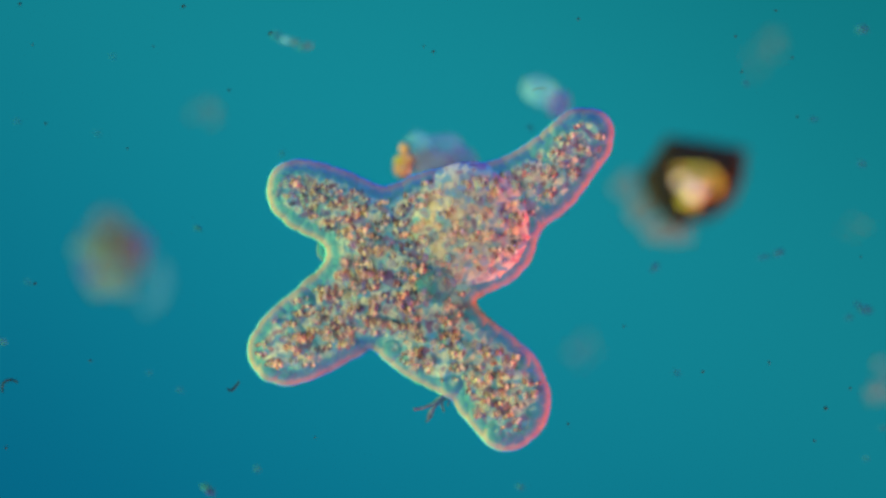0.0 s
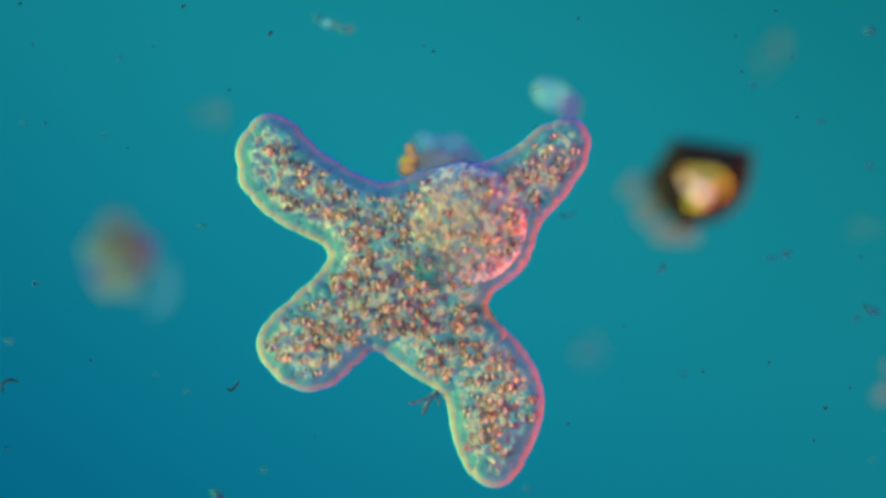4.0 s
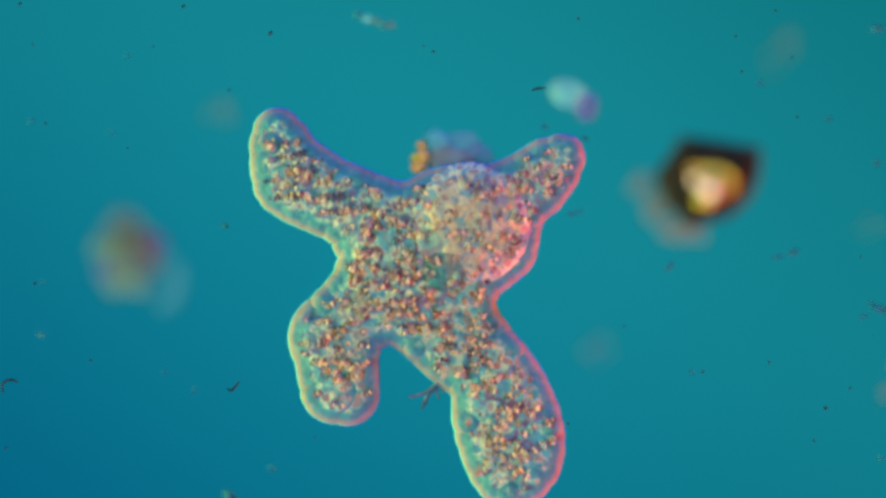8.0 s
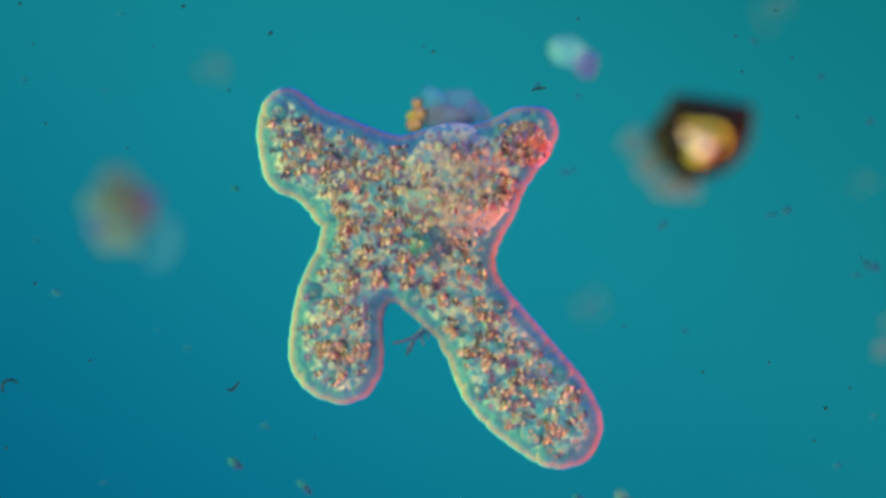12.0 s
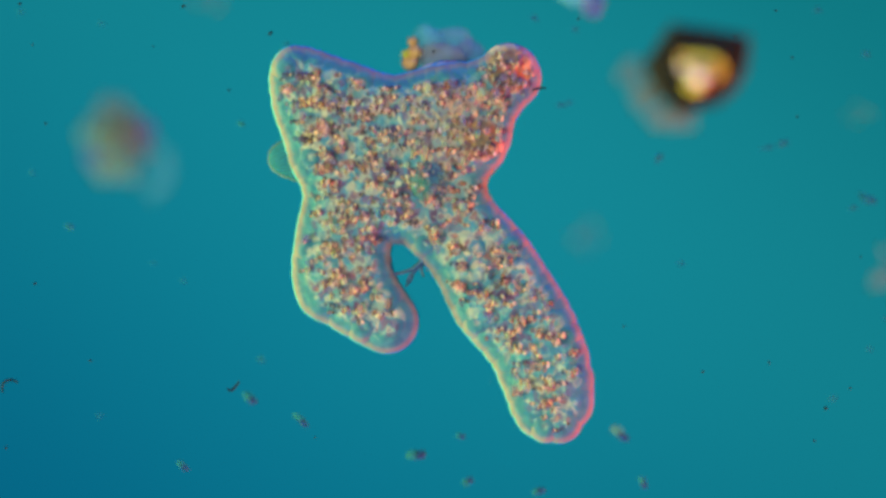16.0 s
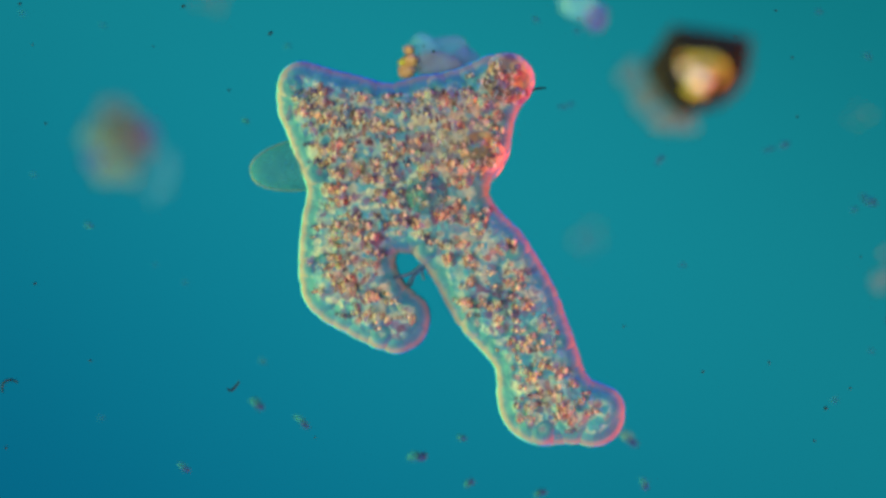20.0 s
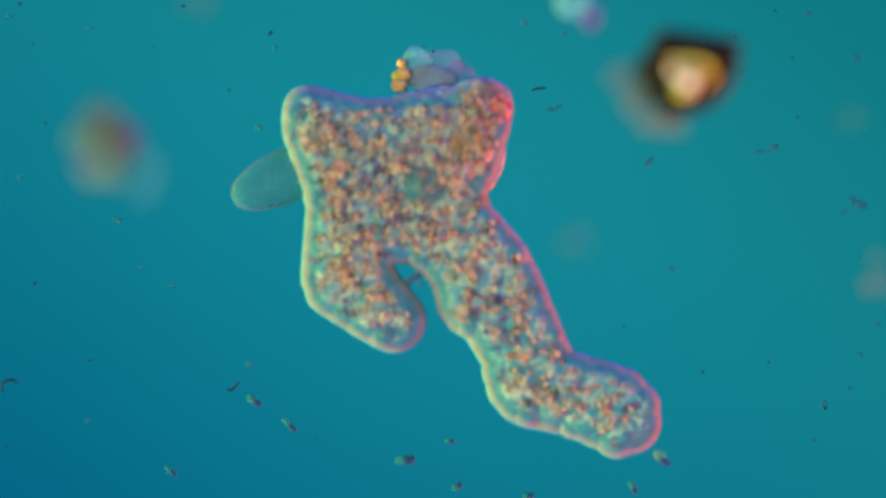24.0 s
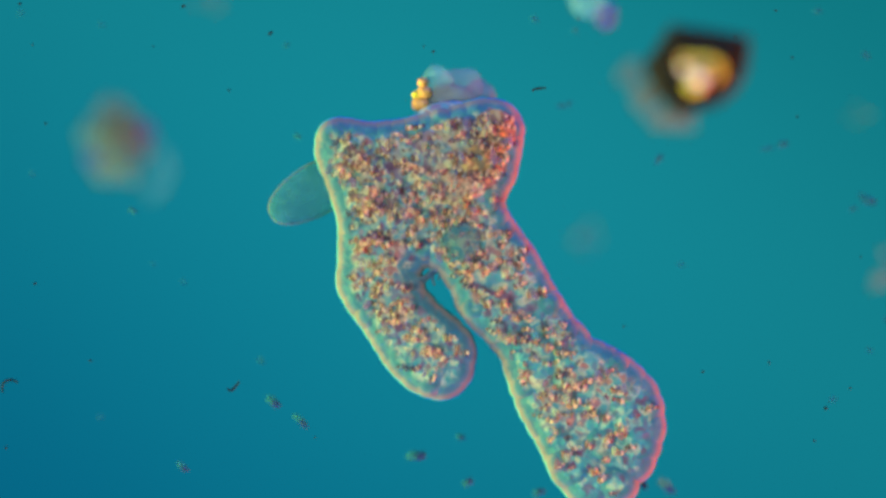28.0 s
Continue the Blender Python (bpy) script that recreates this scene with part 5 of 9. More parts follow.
    flow(61, (15, -133), (16, -132), (16, -133), (18, -135), (19, -137), (24, -140), (26, -147), (31, -153), (36, -158), (41, -165), (45, -173), (48, -180), (51, -187), (59, -191), (68, -196), (72, -203), (77, -210), (87, -213), (98, -216), (106, -225), (115, -233), (114, -243), (115, -252), (120, -258), (126, -263), (129, -272), (131, -280), (139, -286), (146, -292), (151, -305), (155, -317), (161, -332), (167, -347), (187, -365), (206, -379))
    flow(62, (68, 8), (65, 7), (62, 6), (57, 4), (52, 2), (47, 1), (42, 1), (36, 0), (30, -1), (32, -4), (33, -7), (30, -8), (27, -9), (22, -9), (16, -10), (8, -17), (-1, -24), (-5, -29), (-9, -34), (-10, -40), (-11, -46), (-10, -49), (-8, -52), (-9, -54), (-10, -57), (-13, -67), (-16, -77), (-6, -84), (5, -91), (9, -105), (13, -118), (14, -124), (14, -131), (20, -136), (26, -141))
    flow(63, (174, 104), (164, 107), (155, 108), (146, 106), (137, 103), (130, 98), (121, 96), (119, 92), (117, 89), (112, 83), (106, 78), (101, 76), (97, 74), (88, 69), (80, 63), (74, 55), (68, 46), (65, 39), (62, 33), (62, 32), (62, 31), (59, 25), (57, 20), (56, 16), (55, 12), (54, 7), (55, 0), (55, -10), (54, -26), (58, -36), (61, -46), (56, -56), (52, -66), (51, -77), (50, -88))
    flow(64, (-156, -40), (-157, -32), (-157, -24), (-162, -17), (-157, -12), (-158, -1), (-159, 10), (-166, 21), (-170, 34), (-178, 40), (-182, 49), (-185, 59), (-188, 69), (-187, 69), (-185, 69), (-187, 61), (-188, 54), (-186, 52), (-184, 50), (-181, 47), (-178, 43), (-176, 38), (-174, 34), (-169, 30), (-164, 26), (-162, 19), (-160, 11), (-152, 0), (-144, -11), (-138, -22), (-131, -33), (-126, -42), (-121, -50), (-116, -61), (-112, -71))
    flow(65, (-17, -135), (-18, -141), (-19, -148), (-18, -148), (-16, -148), (-14, -148), (-12, -147), (-7, -149), (-2, -151), (3, -161), (7, -170), (7, -179), (7, -189), (18, -198), (29, -207), (33, -215), (38, -224), (50, -224), (61, -223), (63, -224), (65, -224), (65, -232), (65, -239), (70, -242), (74, -246), (76, -253), (77, -261), (84, -260), (90, -260), (92, -269), (93, -278), (103, -281), (114, -285), (135, -298), (157, -312))
    flow(66, (-49, -40), (-53, -40), (-56, -39), (-61, -39), (-65, -39), (-64, -39), (-64, -39), (-63, -38), (-63, -38), (-64, -36), (-66, -35), (-69, -32), (-72, -30), (-77, -28), (-82, -27), (-90, -31), (-98, -36), (-104, -41), (-110, -46), (-108, -57), (-106, -69), (-103, -72), (-100, -75), (-98, -81), (-95, -86), (-92, -88), (-89, -90), (-89, -94), (-89, -99), (-74, -103), (-59, -107), (-53, -113), (-48, -118), (-45, -124), (-43, -130))
    flow(67, (22, 22), (19, 23), (17, 25), (12, 25), (8, 25), (5, 25), (2, 24), (-2, 23), (-5, 23), (-6, 19), (-8, 15), (-11, 14), (-14, 13), (-17, 10), (-20, 6), (-28, -1), (-35, -7), (-40, -13), (-44, -19), (-45, -25), (-46, -32), (-47, -35), (-48, -37), (-45, -43), (-42, -48), (-35, -52), (-28, -56), (-23, -68), (-18, -81), (-4, -87), (10, -94), (10, -102), (10, -110), (14, -113), (17, -117))
    flow(68, (8, 87), (6, 88), (3, 92), (-2, 92), (-7, 92), (-12, 90), (-17, 90), (-22, 88), (-28, 87), (-33, 86), (-38, 84), (-41, 83), (-50, 80), (-56, 77), (-62, 75), (-68, 69), (-74, 64), (-76, 63), (-78, 62), (-75, 58), (-73, 54), (-74, 53), (-76, 52), (-76, 50), (-76, 48), (-75, 44), (-74, 41), (-72, 33), (-69, 26), (-64, 19), (-59, 13), (-53, 7), (-46, 2), (-40, -3), (-35, -9))
    flow(69, (25, -209), (30, -212), (35, -215), (35, -220), (35, -225), (41, -235), (50, -243), (60, -250), (70, -257), (76, -272), (81, -286), (86, -295), (92, -304), (102, -304), (112, -305), (115, -310), (119, -314), (121, -315), (123, -316), (126, -319), (128, -322), (123, -337), (118, -352), (121, -361), (128, -368), (127, -373), (127, -378), (134, -377), (142, -376), (141, -388), (141, -401), (144, -413), (149, -425), (160, -431), (175, -453))
    flow(70, (85, 97), (81, 101), (77, 104), (71, 103), (66, 102), (59, 100), (52, 98), (47, 96), (42, 94), (36, 92), (30, 91), (23, 91), (17, 92), (10, 92), (3, 93), (-4, 85), (-11, 79), (-15, 76), (-18, 74), (-16, 73), (-13, 72), (-15, 69), (-18, 65), (-18, 63), (-19, 61), (-18, 59), (-18, 57), (-15, 47), (-12, 37), (-8, 27), (-4, 18), (2, 15), (8, 12), (12, 8), (15, 5))
    flow(71, (-263, -146), (-269, -145), (-276, -143), (-270, -142), (-264, -141), (-252, -136), (-241, -131), (-240, -135), (-239, -139), (-234, -139), (-230, -139), (-229, -142), (-228, -144), (-223, -153), (-219, -163), (-215, -172), (-212, -181), (-214, -183), (-214, -186), (-214, -190), (-214, -193), (-213, -198), (-212, -202), (-210, -204), (-208, -209), (-204, -210), (-200, -211), (-191, -211), (-182, -212), (-176, -224), (-172, -236), (-158, -251), (-145, -266), (-129, -279), (-112, -292))
    flow(72, (-233, -148), (-239, -149), (-245, -150), (-246, -152), (-246, -154), (-240, -160), (-235, -167), (-231, -174), (-228, -182), (-229, -193), (-230, -203), (-229, -215), (-225, -228), (-231, -234), (-236, -240), (-229, -245), (-231, -250), (-224, -246), (-222, -243), (-217, -244), (-216, -246), (-213, -249), (-211, -253), (-207, -255), (-204, -257), (-200, -256), (-196, -256), (-187, -253), (-180, -251), (-162, -260), (-149, -266), (-131, -287), (-112, -308), (-96, -324), (-81, -340))
    flow(73, (-195, -92), (-197, -88), (-199, -84), (-195, -80), (-191, -76), (-184, -71), (-177, -65), (-174, -64), (-172, -64), (-170, -64), (-168, -65), (-168, -66), (-167, -67), (-169, -71), (-169, -76), (-176, -49), (-189, -67), (-194, -72), (-198, -77), (-197, -87), (-196, -97), (-186, -102), (-176, -107), (-175, -112), (-174, -118), (-171, -119), (-168, -120), (-172, -128), (-175, -136), (-172, -148), (-169, -160), (-164, -170), (-159, -181), (-148, -192), (-137, -203))
    flow(74, (-206, -129), (-212, -129), (-218, -130), (-216, -130), (-215, -130), (-210, -136), (-205, -142), (-209, -145), (-212, -149), (-204, -153), (-195, -158), (-193, -165), (-190, -172), (-186, -182), (-181, -191), (-176, -209), (-168, -226), (-162, -239), (-154, -251), (-148, -254), (-142, -258), (-145, -261), (-148, -264), (-143, -263), (-137, -262), (-139, -259), (-141, -257), (-131, -254), (-122, -251), (-116, -264), (-108, -276), (-95, -292), (-81, -308), (-62, -325), (-41, -342))
    flow(75, (-202, -154), (-203, -152), (-205, -151), (-201, -148), (-198, -146), (-198, -154), (-196, -164), (-197, -172), (-199, -179), (-198, -193), (-197, -207), (-194, -216), (-191, -225), (-187, -233), (-183, -240), (-185, -254), (-188, -269), (-185, -266), (-182, -263), (-181, -271), (-180, -280), (-176, -280), (-172, -279), (-168, -282), (-164, -285), (-160, -285), (-156, -284), (-148, -279), (-139, -275), (-126, -287), (-113, -299), (-95, -325), (-78, -351), (-65, -365), (-53, -379))
    flow(76, (-164, 38), (-177, 51), (-189, 63), (-206, 67), (-223, 74), (-241, 80), (-255, 84), (-262, 88), (-270, 92), (-274, 97), (-280, 98), (-279, 93), (-278, 86), (-270, 82), (-262, 79), (-254, 63), (-244, 50), (-243, 32), (-243, 13), (-232, 0), (-219, -13), (-217, -18), (-215, -23), (-211, -29), (-208, -35), (-203, -41), (-199, -48), (-191, -53), (-183, -58), (-178, -72), (-173, -86), (-168, -95), (-163, -104), (-152, -113), (-141, -123))
    flow(77, (-130, 6), (-139, 15), (-149, 25), (-160, 32), (-172, 39), (-182, 46), (-192, 54), (-204, 60), (-216, 67), (-223, 72), (-230, 76), (-232, 72), (-233, 70), (-228, 78), (-223, 86), (-217, 74), (-210, 63), (-209, 51), (-208, 39), (-205, 33), (-201, 27), (-201, 23), (-201, 19), (-197, 13), (-193, 7), (-190, 2), (-187, -2), (-177, -13), (-168, -24), (-164, -32), (-161, -41), (-155, -50), (-150, -60), (-142, -66), (-134, -73))
    flow(78, (-126, -41), (-124, -39), (-122, -38), (-125, -35), (-127, -32), (-129, -33), (-131, -34), (-131, -35), (-132, -37), (-132, -35), (-132, -34), (-136, -30), (-140, -26), (-146, -26), (-151, -26), (-172, -32), (-192, -39), (-200, -45), (-208, -52), (-205, -53), (-202, -54), (-199, -62), (-196, -70), (-195, -77), (-193, -84), (-190, -90), (-186, -96), (-182, -86), (-177, -75), (-158, -82), (-139, -89), (-136, -96), (-132, -103), (-125, -110), (-117, -117))
    flow(79, (-111, -68), (-112, -70), (-113, -72), (-113, -77), (-112, -82), (-114, -82), (-115, -81), (-115, -78), (-115, -74), (-113, -72), (-110, -69), (-110, -67), (-111, -64), (-115, -60), (-119, -56), (-126, -61), (-134, -65), (-138, -64), (-143, -63), (-142, -71), (-141, -79), (-140, -80), (-139, -82), (-138, -85), (-137, -89), (-137, -93), (-137, -98), (-131, -101), (-126, -104), (-117, -112), (-108, -121), (-104, -124), (-101, -126), (-98, -134), (-95, -142))
    flow(80, (-92, -47), (-94, -45), (-96, -44), (-99, -44), (-103, -44), (-105, -43), (-107, -42), (-108, -39), (-109, -36), (-108, -34), (-108, -33), (-109, -32), (-111, -31), (-116, -31), (-122, -30), (-134, -36), (-147, -41), (-154, -42), (-161, -42), (-157, -49), (-154, -55), (-151, -53), (-149, -51), (-145, -57), (-141, -62), (-137, -65), (-133, -69), (-125, -74), (-118, -79), (-110, -87), (-102, -94), (-98, -100), (-95, -106), (-88, -116), (-80, -126))
    flow(81, (-102, -107), (-101, -103), (-100, -100), (-98, -99), (-95, -99), (-96, -100), (-96, -102), (-95, -99), (-94, -96), (-93, -94), (-93, -92), (-95, -91), (-98, -91), (-100, -99), (-102, -108), (-111, -113), (-120, -116), (-122, -123), (-124, -129), (-124, -135), (-127, -137), (-126, -138), (-124, -139), (-123, -143), (-122, -147), (-121, -149), (-120, -150), (-113, -153), (-105, -157), (-88, -154), (-70, -152), (-61, -153), (-53, -155), (-48, -159), (-43, -160))
    flow(82, (-78, -143), (-75, -143), (-71, -143), (-69, -148), (-68, -153), (-63, -153), (-59, -154), (-56, -153), (-54, -153), (-52, -152), (-50, -153), (-48, -156), (-46, -159), (-40, -155), (-33, -151), (-32, -152), (-30, -154), (-26, -156), (-23, -158), (-16, -167), (-10, -177), (-9, -181), (-7, -184), (-1, -189), (5, -193), (9, -206), (14, -219), (25, -219), (37, -217), (38, -231), (41, -245), (44, -253), (47, -262), (57, -268), (67, -275))
    flow(83, (-136, 61), (-145, 68), (-158, 70), (-171, 77), (-185, 84), (-198, 90), (-210, 96), (-219, 101), (-227, 106), (-231, 109), (-235, 112), (-240, 121), (-238, 125), (-239, 123), (-239, 122), (-236, 114), (-232, 107), (-230, 104), (-228, 101), (-230, 97), (-232, 93), (-231, 88), (-231, 83), (-230, 78), (-229, 73), (-233, 59), (-237, 44), (-226, 33), (-215, 23), (-208, 13), (-202, 2), (-195, -8), (-190, -18), (-180, -27), (-172, -36))
    flow(84, (-82, 35), (-86, 34), (-90, 34), (-97, 34), (-104, 34), (-110, 34), (-117, 33), (-120, 35), (-124, 37), (-126, 38), (-128, 39), (-138, 46), (-148, 54), (-152, 53), (-156, 52), (-164, 43), (-172, 35), (-172, 31), (-171, 26), (-167, 24), (-163, 22), (-156, 19), (-150, 17), (-147, 13), (-145, 9), (-140, 3), (-134, -3), (-128, -11), (-121, -19), (-115, -20), (-109, -21), (-104, -28), (-99, -35), (-94, -42), (-89, -49))
    flow(85, (-63, 64), (-69, 68), (-71, 63), (-78, 66), (-82, 64), (-93, 67), (-103, 63), (-114, 64), (-124, 65), (-131, 67), (-138, 70), (-143, 78), (-148, 86), (-150, 87), (-153, 88), (-154, 83), (-156, 78), (-156, 77), (-156, 75), (-154, 71), (-153, 66), (-154, 63), (-155, 60), (-154, 57), (-154, 54), (-153, 48), (-153, 43), (-147, 35), (-141, 27), (-137, 18), (-133, 10), (-126, 1), (-118, -7), (-111, -15), (-104, -22))
    flow(86, (-66, 19), (-66, 22), (-66, 25), (-71, 26), (-77, 27), (-83, 30), (-90, 33), (-92, 34), (-95, 34), (-96, 35), (-98, 36), (-104, 39), (-110, 42), (-117, 43), (-124, 44), (-134, 43), (-145, 41), (-145, 38), (-145, 34), (-140, 28), (-135, 22), (-128, 22), (-121, 22), (-119, 19), (-117, 15), (-114, 11), (-110, 7), (-104, 1), (-98, -5), (-91, -14), (-83, -23), (-79, -31), (-75, -38), (-70, -45), (-65, -52))
    flow(87, (-58, -161), (-55, -160), (-52, -160), (-50, -163), (-47, -166), (-44, -168), (-41, -170), (-38, -169), (-36, -168), (-34, -169), (-32, -170), (-31, -173), (-29, -177), (-20, -174), (-14, -169), (-8, -174), (-12, -172), (-5, -176), (3, -181), (12, -196), (15, -206), (18, -214), (20, -221), (24, -225), (28, -229), (28, -239), (28, -248), (38, -247), (49, -245), (49, -257), (50, -269), (54, -275), (59, -280), (73, -292), (84, -295))
    flow(88, (-21, 33), (-23, 35), (-24, 37), (-30, 37), (-35, 37), (-44, 39), (-52, 41), (-53, 44), (-53, 48), (-56, 47), (-58, 45), (-68, 46), (-77, 48), (-87, 47), (-98, 46), (-106, 40), (-114, 33), (-115, 30), (-117, 28), (-113, 22), (-110, 16), (-111, 8), (-113, 0), (-110, -3), (-107, -7), (-103, -12), (-100, -17), (-95, -23), (-90, -28), (-77, -34), (-65, -41), (-60, -45), (-55, -50), (-47, -57), (-39, -64))
    flow(89, (-27, -95), (-24, -96), (-21, -97), (-23, -100), (-26, -103), (-25, -104), (-25, -106), (-24, -109), (-23, -112), (-22, -120), (-21, -128), (-22, -131), (-22, -133), (-18, -133), (-13, -132), (-11, -135), (-9, -137), (-3, -143), (3, -149), (10, -159), (17, -169), (17, -179), (17, -188), (25, -190), (32, -193), (37, -200), (42, -208), (56, -208), (70, -209), (73, -218), (76, -228), (81, -240), (85, -251), (96, -264), (106, -277))
    flow(90, (-17, -23), (-20, -22), (-23, -22), (-28, -26), (-33, -30), (-37, -26), (-41, -22), (-42, -20), (-44, -18), (-43, -19), (-42, -19), (-45, -18), (-48, -18), (-52, -16), (-56, -15), (-65, -21), (-73, -27), (-77, -35), (-81, -43), (-80, -50), (-79, -57), (-76, -61), (-74, -65), (-71, -69), (-69, -74), (-63, -78), (-58, -83), (-56, -90), (-53, -97), (-41, -103), (-28, -109), (-25, -112), (-22, -115), (-21, -117), (-20, -119))
    flow(91, (-18, -59), (-18, -59), (-19, -60), (-19, -60), (-18, -59), (-18, -60), (-18, -60), (-18, -62), (-18, -65), (-16, -71), (-15, -76), (-18, -81), (-20, -86), (-23, -86), (-25, -87), (-34, -89), (-44, -92), (-42, -96), (-40, -100), (-35, -106), (-30, -112), (-31, -117), (-31, -122), (-28, -128), (-24, -134), (-17, -148), (-11, -163), (-6, -169), (-2, -176), (4, -190), (9, -206), (18, -211), (25, -219), (33, -216), (42, -213))
    flow(92, (5, 1), (3, 1), (0, 1), (-5, 2), (-10, 2), (-15, 4), (-19, 5), (-24, 6), (-30, 8), (-31, 6), (-33, 4), (-38, 5), (-43, 7), (-45, 8), (-47, 9), (-54, 3), (-61, -4), (-67, -9), (-73, -14), (-75, -22), (-77, -29), (-78, -33), (-79, -36), (-76, -41), (-73, -46), (-67, -52), (-60, -57), (-52, -64), (-44, -72), (-31, -80), (-18, -88), (-15, -91), (-12, -94), (-8, -98), (-4, -103))
    flow(93, (22, -47), (23, -44), (24, -41), (21, -45), (17, -49), (20, -63), (13, -55), (11, -59), (9, -64), (15, -74), (12, -81), (17, -90), (9, -98), (10, -104), (11, -110), (25, -117), (15, -133), (25, -139), (35, -145), (42, -152), (49, -159), (49, -166), (49, -174), (59, -178), (68, -182), (73, -188), (78, -195), (87, -197), (99, -198), (104, -208), (110, -218), (111, -226), (115, -237), (121, -249), (128, -261))
    flow(94, (18, 44), (15, 45), (12, 47), (7, 46), (2, 46), (-1, 47), (-3, 47), (-2, 47), (-1, 46), (-6, 44), (-10, 41), (-11, 45), (-12, 49), (-16, 50), (-20, 51), (-27, 44), (-34, 36), (-37, 34), (-40, 31), (-40, 28), (-40, 25), (-43, 24), (-47, 24), (-50, 22), (-54, 20), (-52, 17), (-49, 15), (-45, 8), (-40, 1), (-34, -11), (-29, -22), (-27, -30), (-26, -39), (-22, -42), (-17, -45))
    flow(95, (30, 69), (27, 70), (25, 70), (21, 71), (16, 71), (16, 71), (16, 72), (19, 70), (21, 69), (19, 67), (16, 65), (15, 64), (13, 63), (10, 61), (7, 60), (1, 53), (-5, 46), (-8, 43), (-12, 40), (-13, 39), (-14, 38), (-17, 27), (-21, 16), (-24, 14), (-28, 12), (-25, 8), (-22, 3), (-17, -7), (-12, -17), (-9, -23), (-5, -28), (-3, -33), (-1, -37), (4, -44), (9, -51))
    flow(96, (60, 94), (56, 96), (52, 99), (46, 98), (41, 97), (36, 96), (31, 95), (24, 94), (17, 93), (11, 92), (5, 92), (0, 92), (-5, 93), (-12, 91), (-18, 90), (-24, 82), (-31, 73), (-34, 71), (-38, 70), (-36, 68), (-34, 67), (-36, 65), (-37, 63), (-38, 60), (-38, 59), (-38, 56), (-37, 54), (-34, 45), (-31, 38), (-27, 27), (-22, 16), (-16, 12), (-10, 9), (-6, 5), (-1, 0))
    flow(97, (45, 19), (43, 20), (40, 21), (34, 18), (27, 15), (22, 10), (17, 5), (11, 2), (5, -1), (4, -5), (3, -8), (1, -9), (-2, -11), (-7, -15), (-12, -20), (-20, -28), (-28, -36), (-31, -43), (-34, -49), (-36, -55), (-39, -61), (-36, -62), (-33, -64), (-29, -71), (-26, -78), (-26, -89), (-26, -100), (-17, -108), (-8, -116), (2, -130), (12, -145), (17, -154), (22, -163), (31, -168), (40, -173))
    flow(98, (63, -180), (66, -182), (69, -184), (72, -187), (75, -189), (74, -196), (76, -202), (80, -207), (85, -212), (88, -221), (92, -230), (94, -240), (97, -250), (108, -253), (118, -256), (124, -262), (129, -270), (136, -275), (142, -280), (148, -289), (154, -301), (151, -311), (149, -321), (153, -329), (157, -337), (160, -346), (163, -356), (171, -368), (180, -381), (203, -395), (212, -406), (225, -411), (238, -416), (248, -436), (259, -456))
    flow(99, (69, -222), (75, -226), (82, -230), (80, -236), (78, -242), (79, -260), (80, -279), (81, -287), (82, -295), (84, -312), (87, -330), (103, -337), (120, -344), (131, -340), (142, -335), (147, -342), (152, -349), (151, -351), (149, -352), (146, -370), (142, -388), (144, -400), (146, -412), (143, -421), (143, -430), (140, -436), (136, -442), (144, -433), (145, -425), (147, -430), (150, -434), (159, -443), (167, -454), (182, -470), (194, -489))
    flow(100, (89, 32), (85, 35), (81, 38), (76, 36), (71, 34), (68, 30), (66, 26), (67, 27), (68, 28), (63, 28), (59, 28), (56, 27), (54, 26), (48, 25), (42, 25), (31, 21), (21, 17), (18, 13), (16, 8), (15, 1), (13, -6), (12, -11), (11, -16), (9, -14), (6, -13), (6, -17), (6, -22), (9, -35), (13, -48), (19, -48), (24, -47), (22, -52), (20, -56), (25, -58), (30, -61))
    flow(101, (88, -12), (90, -7), (87, -7), (82, -7), (77, -8), (73, -8), (71, -11), (65, -12), (59, -13), (55, -20), (52, -27), (45, -32), (38, -34), (31, -39), (25, -43), (20, -53), (9, -60), (15, -70), (11, -79), (11, -89), (11, -99), (11, -106), (10, -113), (16, -118), (22, -123), (25, -130), (23, -139), (22, -140), (20, -141), (29, -160), (38, -179), (42, -190), (46, -200), (51, -218), (55, -235))
    flow(102, (98, -208), (101, -212), (105, -216), (104, -221), (104, -227), (102, -235), (102, -241), (105, -251), (108, -258), (112, -266), (116, -275), (123, -283), (129, -292), (143, -295), (156, -298), (163, -308), (172, -316), (173, -322), (176, -328), (175, -340), (174, -352), (172, -362), (169, -373), (172, -382), (176, -390), (180, -400), (184, -410), (211, -411), (234, -424), (239, -423), (246, -423), (259, -426), (272, -429), (281, -430), (290, -431))
    flow(103, (125, -242), (125, -249), (126, -256), (119, -264), (113, -272), (108, -284), (104, -297), (107, -305), (110, -313), (122, -319), (132, -326), (149, -331), (165, -336), (178, -341), (190, -346), (193, -364), (196, -382), (193, -386), (191, -390), (190, -398), (189, -405), (187, -418), (184, -431), (191, -439), (199, -447), (213, -443), (219, -448), (245, -438), (275, -435), (278, -439), (282, -440), (293, -446), (304, -451), (310, -454), (321, -461))
    flow(104, (134, -262), (128, -269), (122, -279), (113, -286), (105, -294), (101, -309), (97, -324), (100, -334), (103, -341), (118, -348), (133, -354), (154, -358), (175, -365), (191, -368), (209, -370), (213, -394), (222, -408), (216, -418), (210, -420), (203, -428), (195, -435), (198, -446), (201, -457), (220, -467), (226, -473), (250, -470), (268, -466), (295, -459), (317, -448), (325, -460), (332, -469), (329, -475), (329, -481), (330, -493), (331, -508))
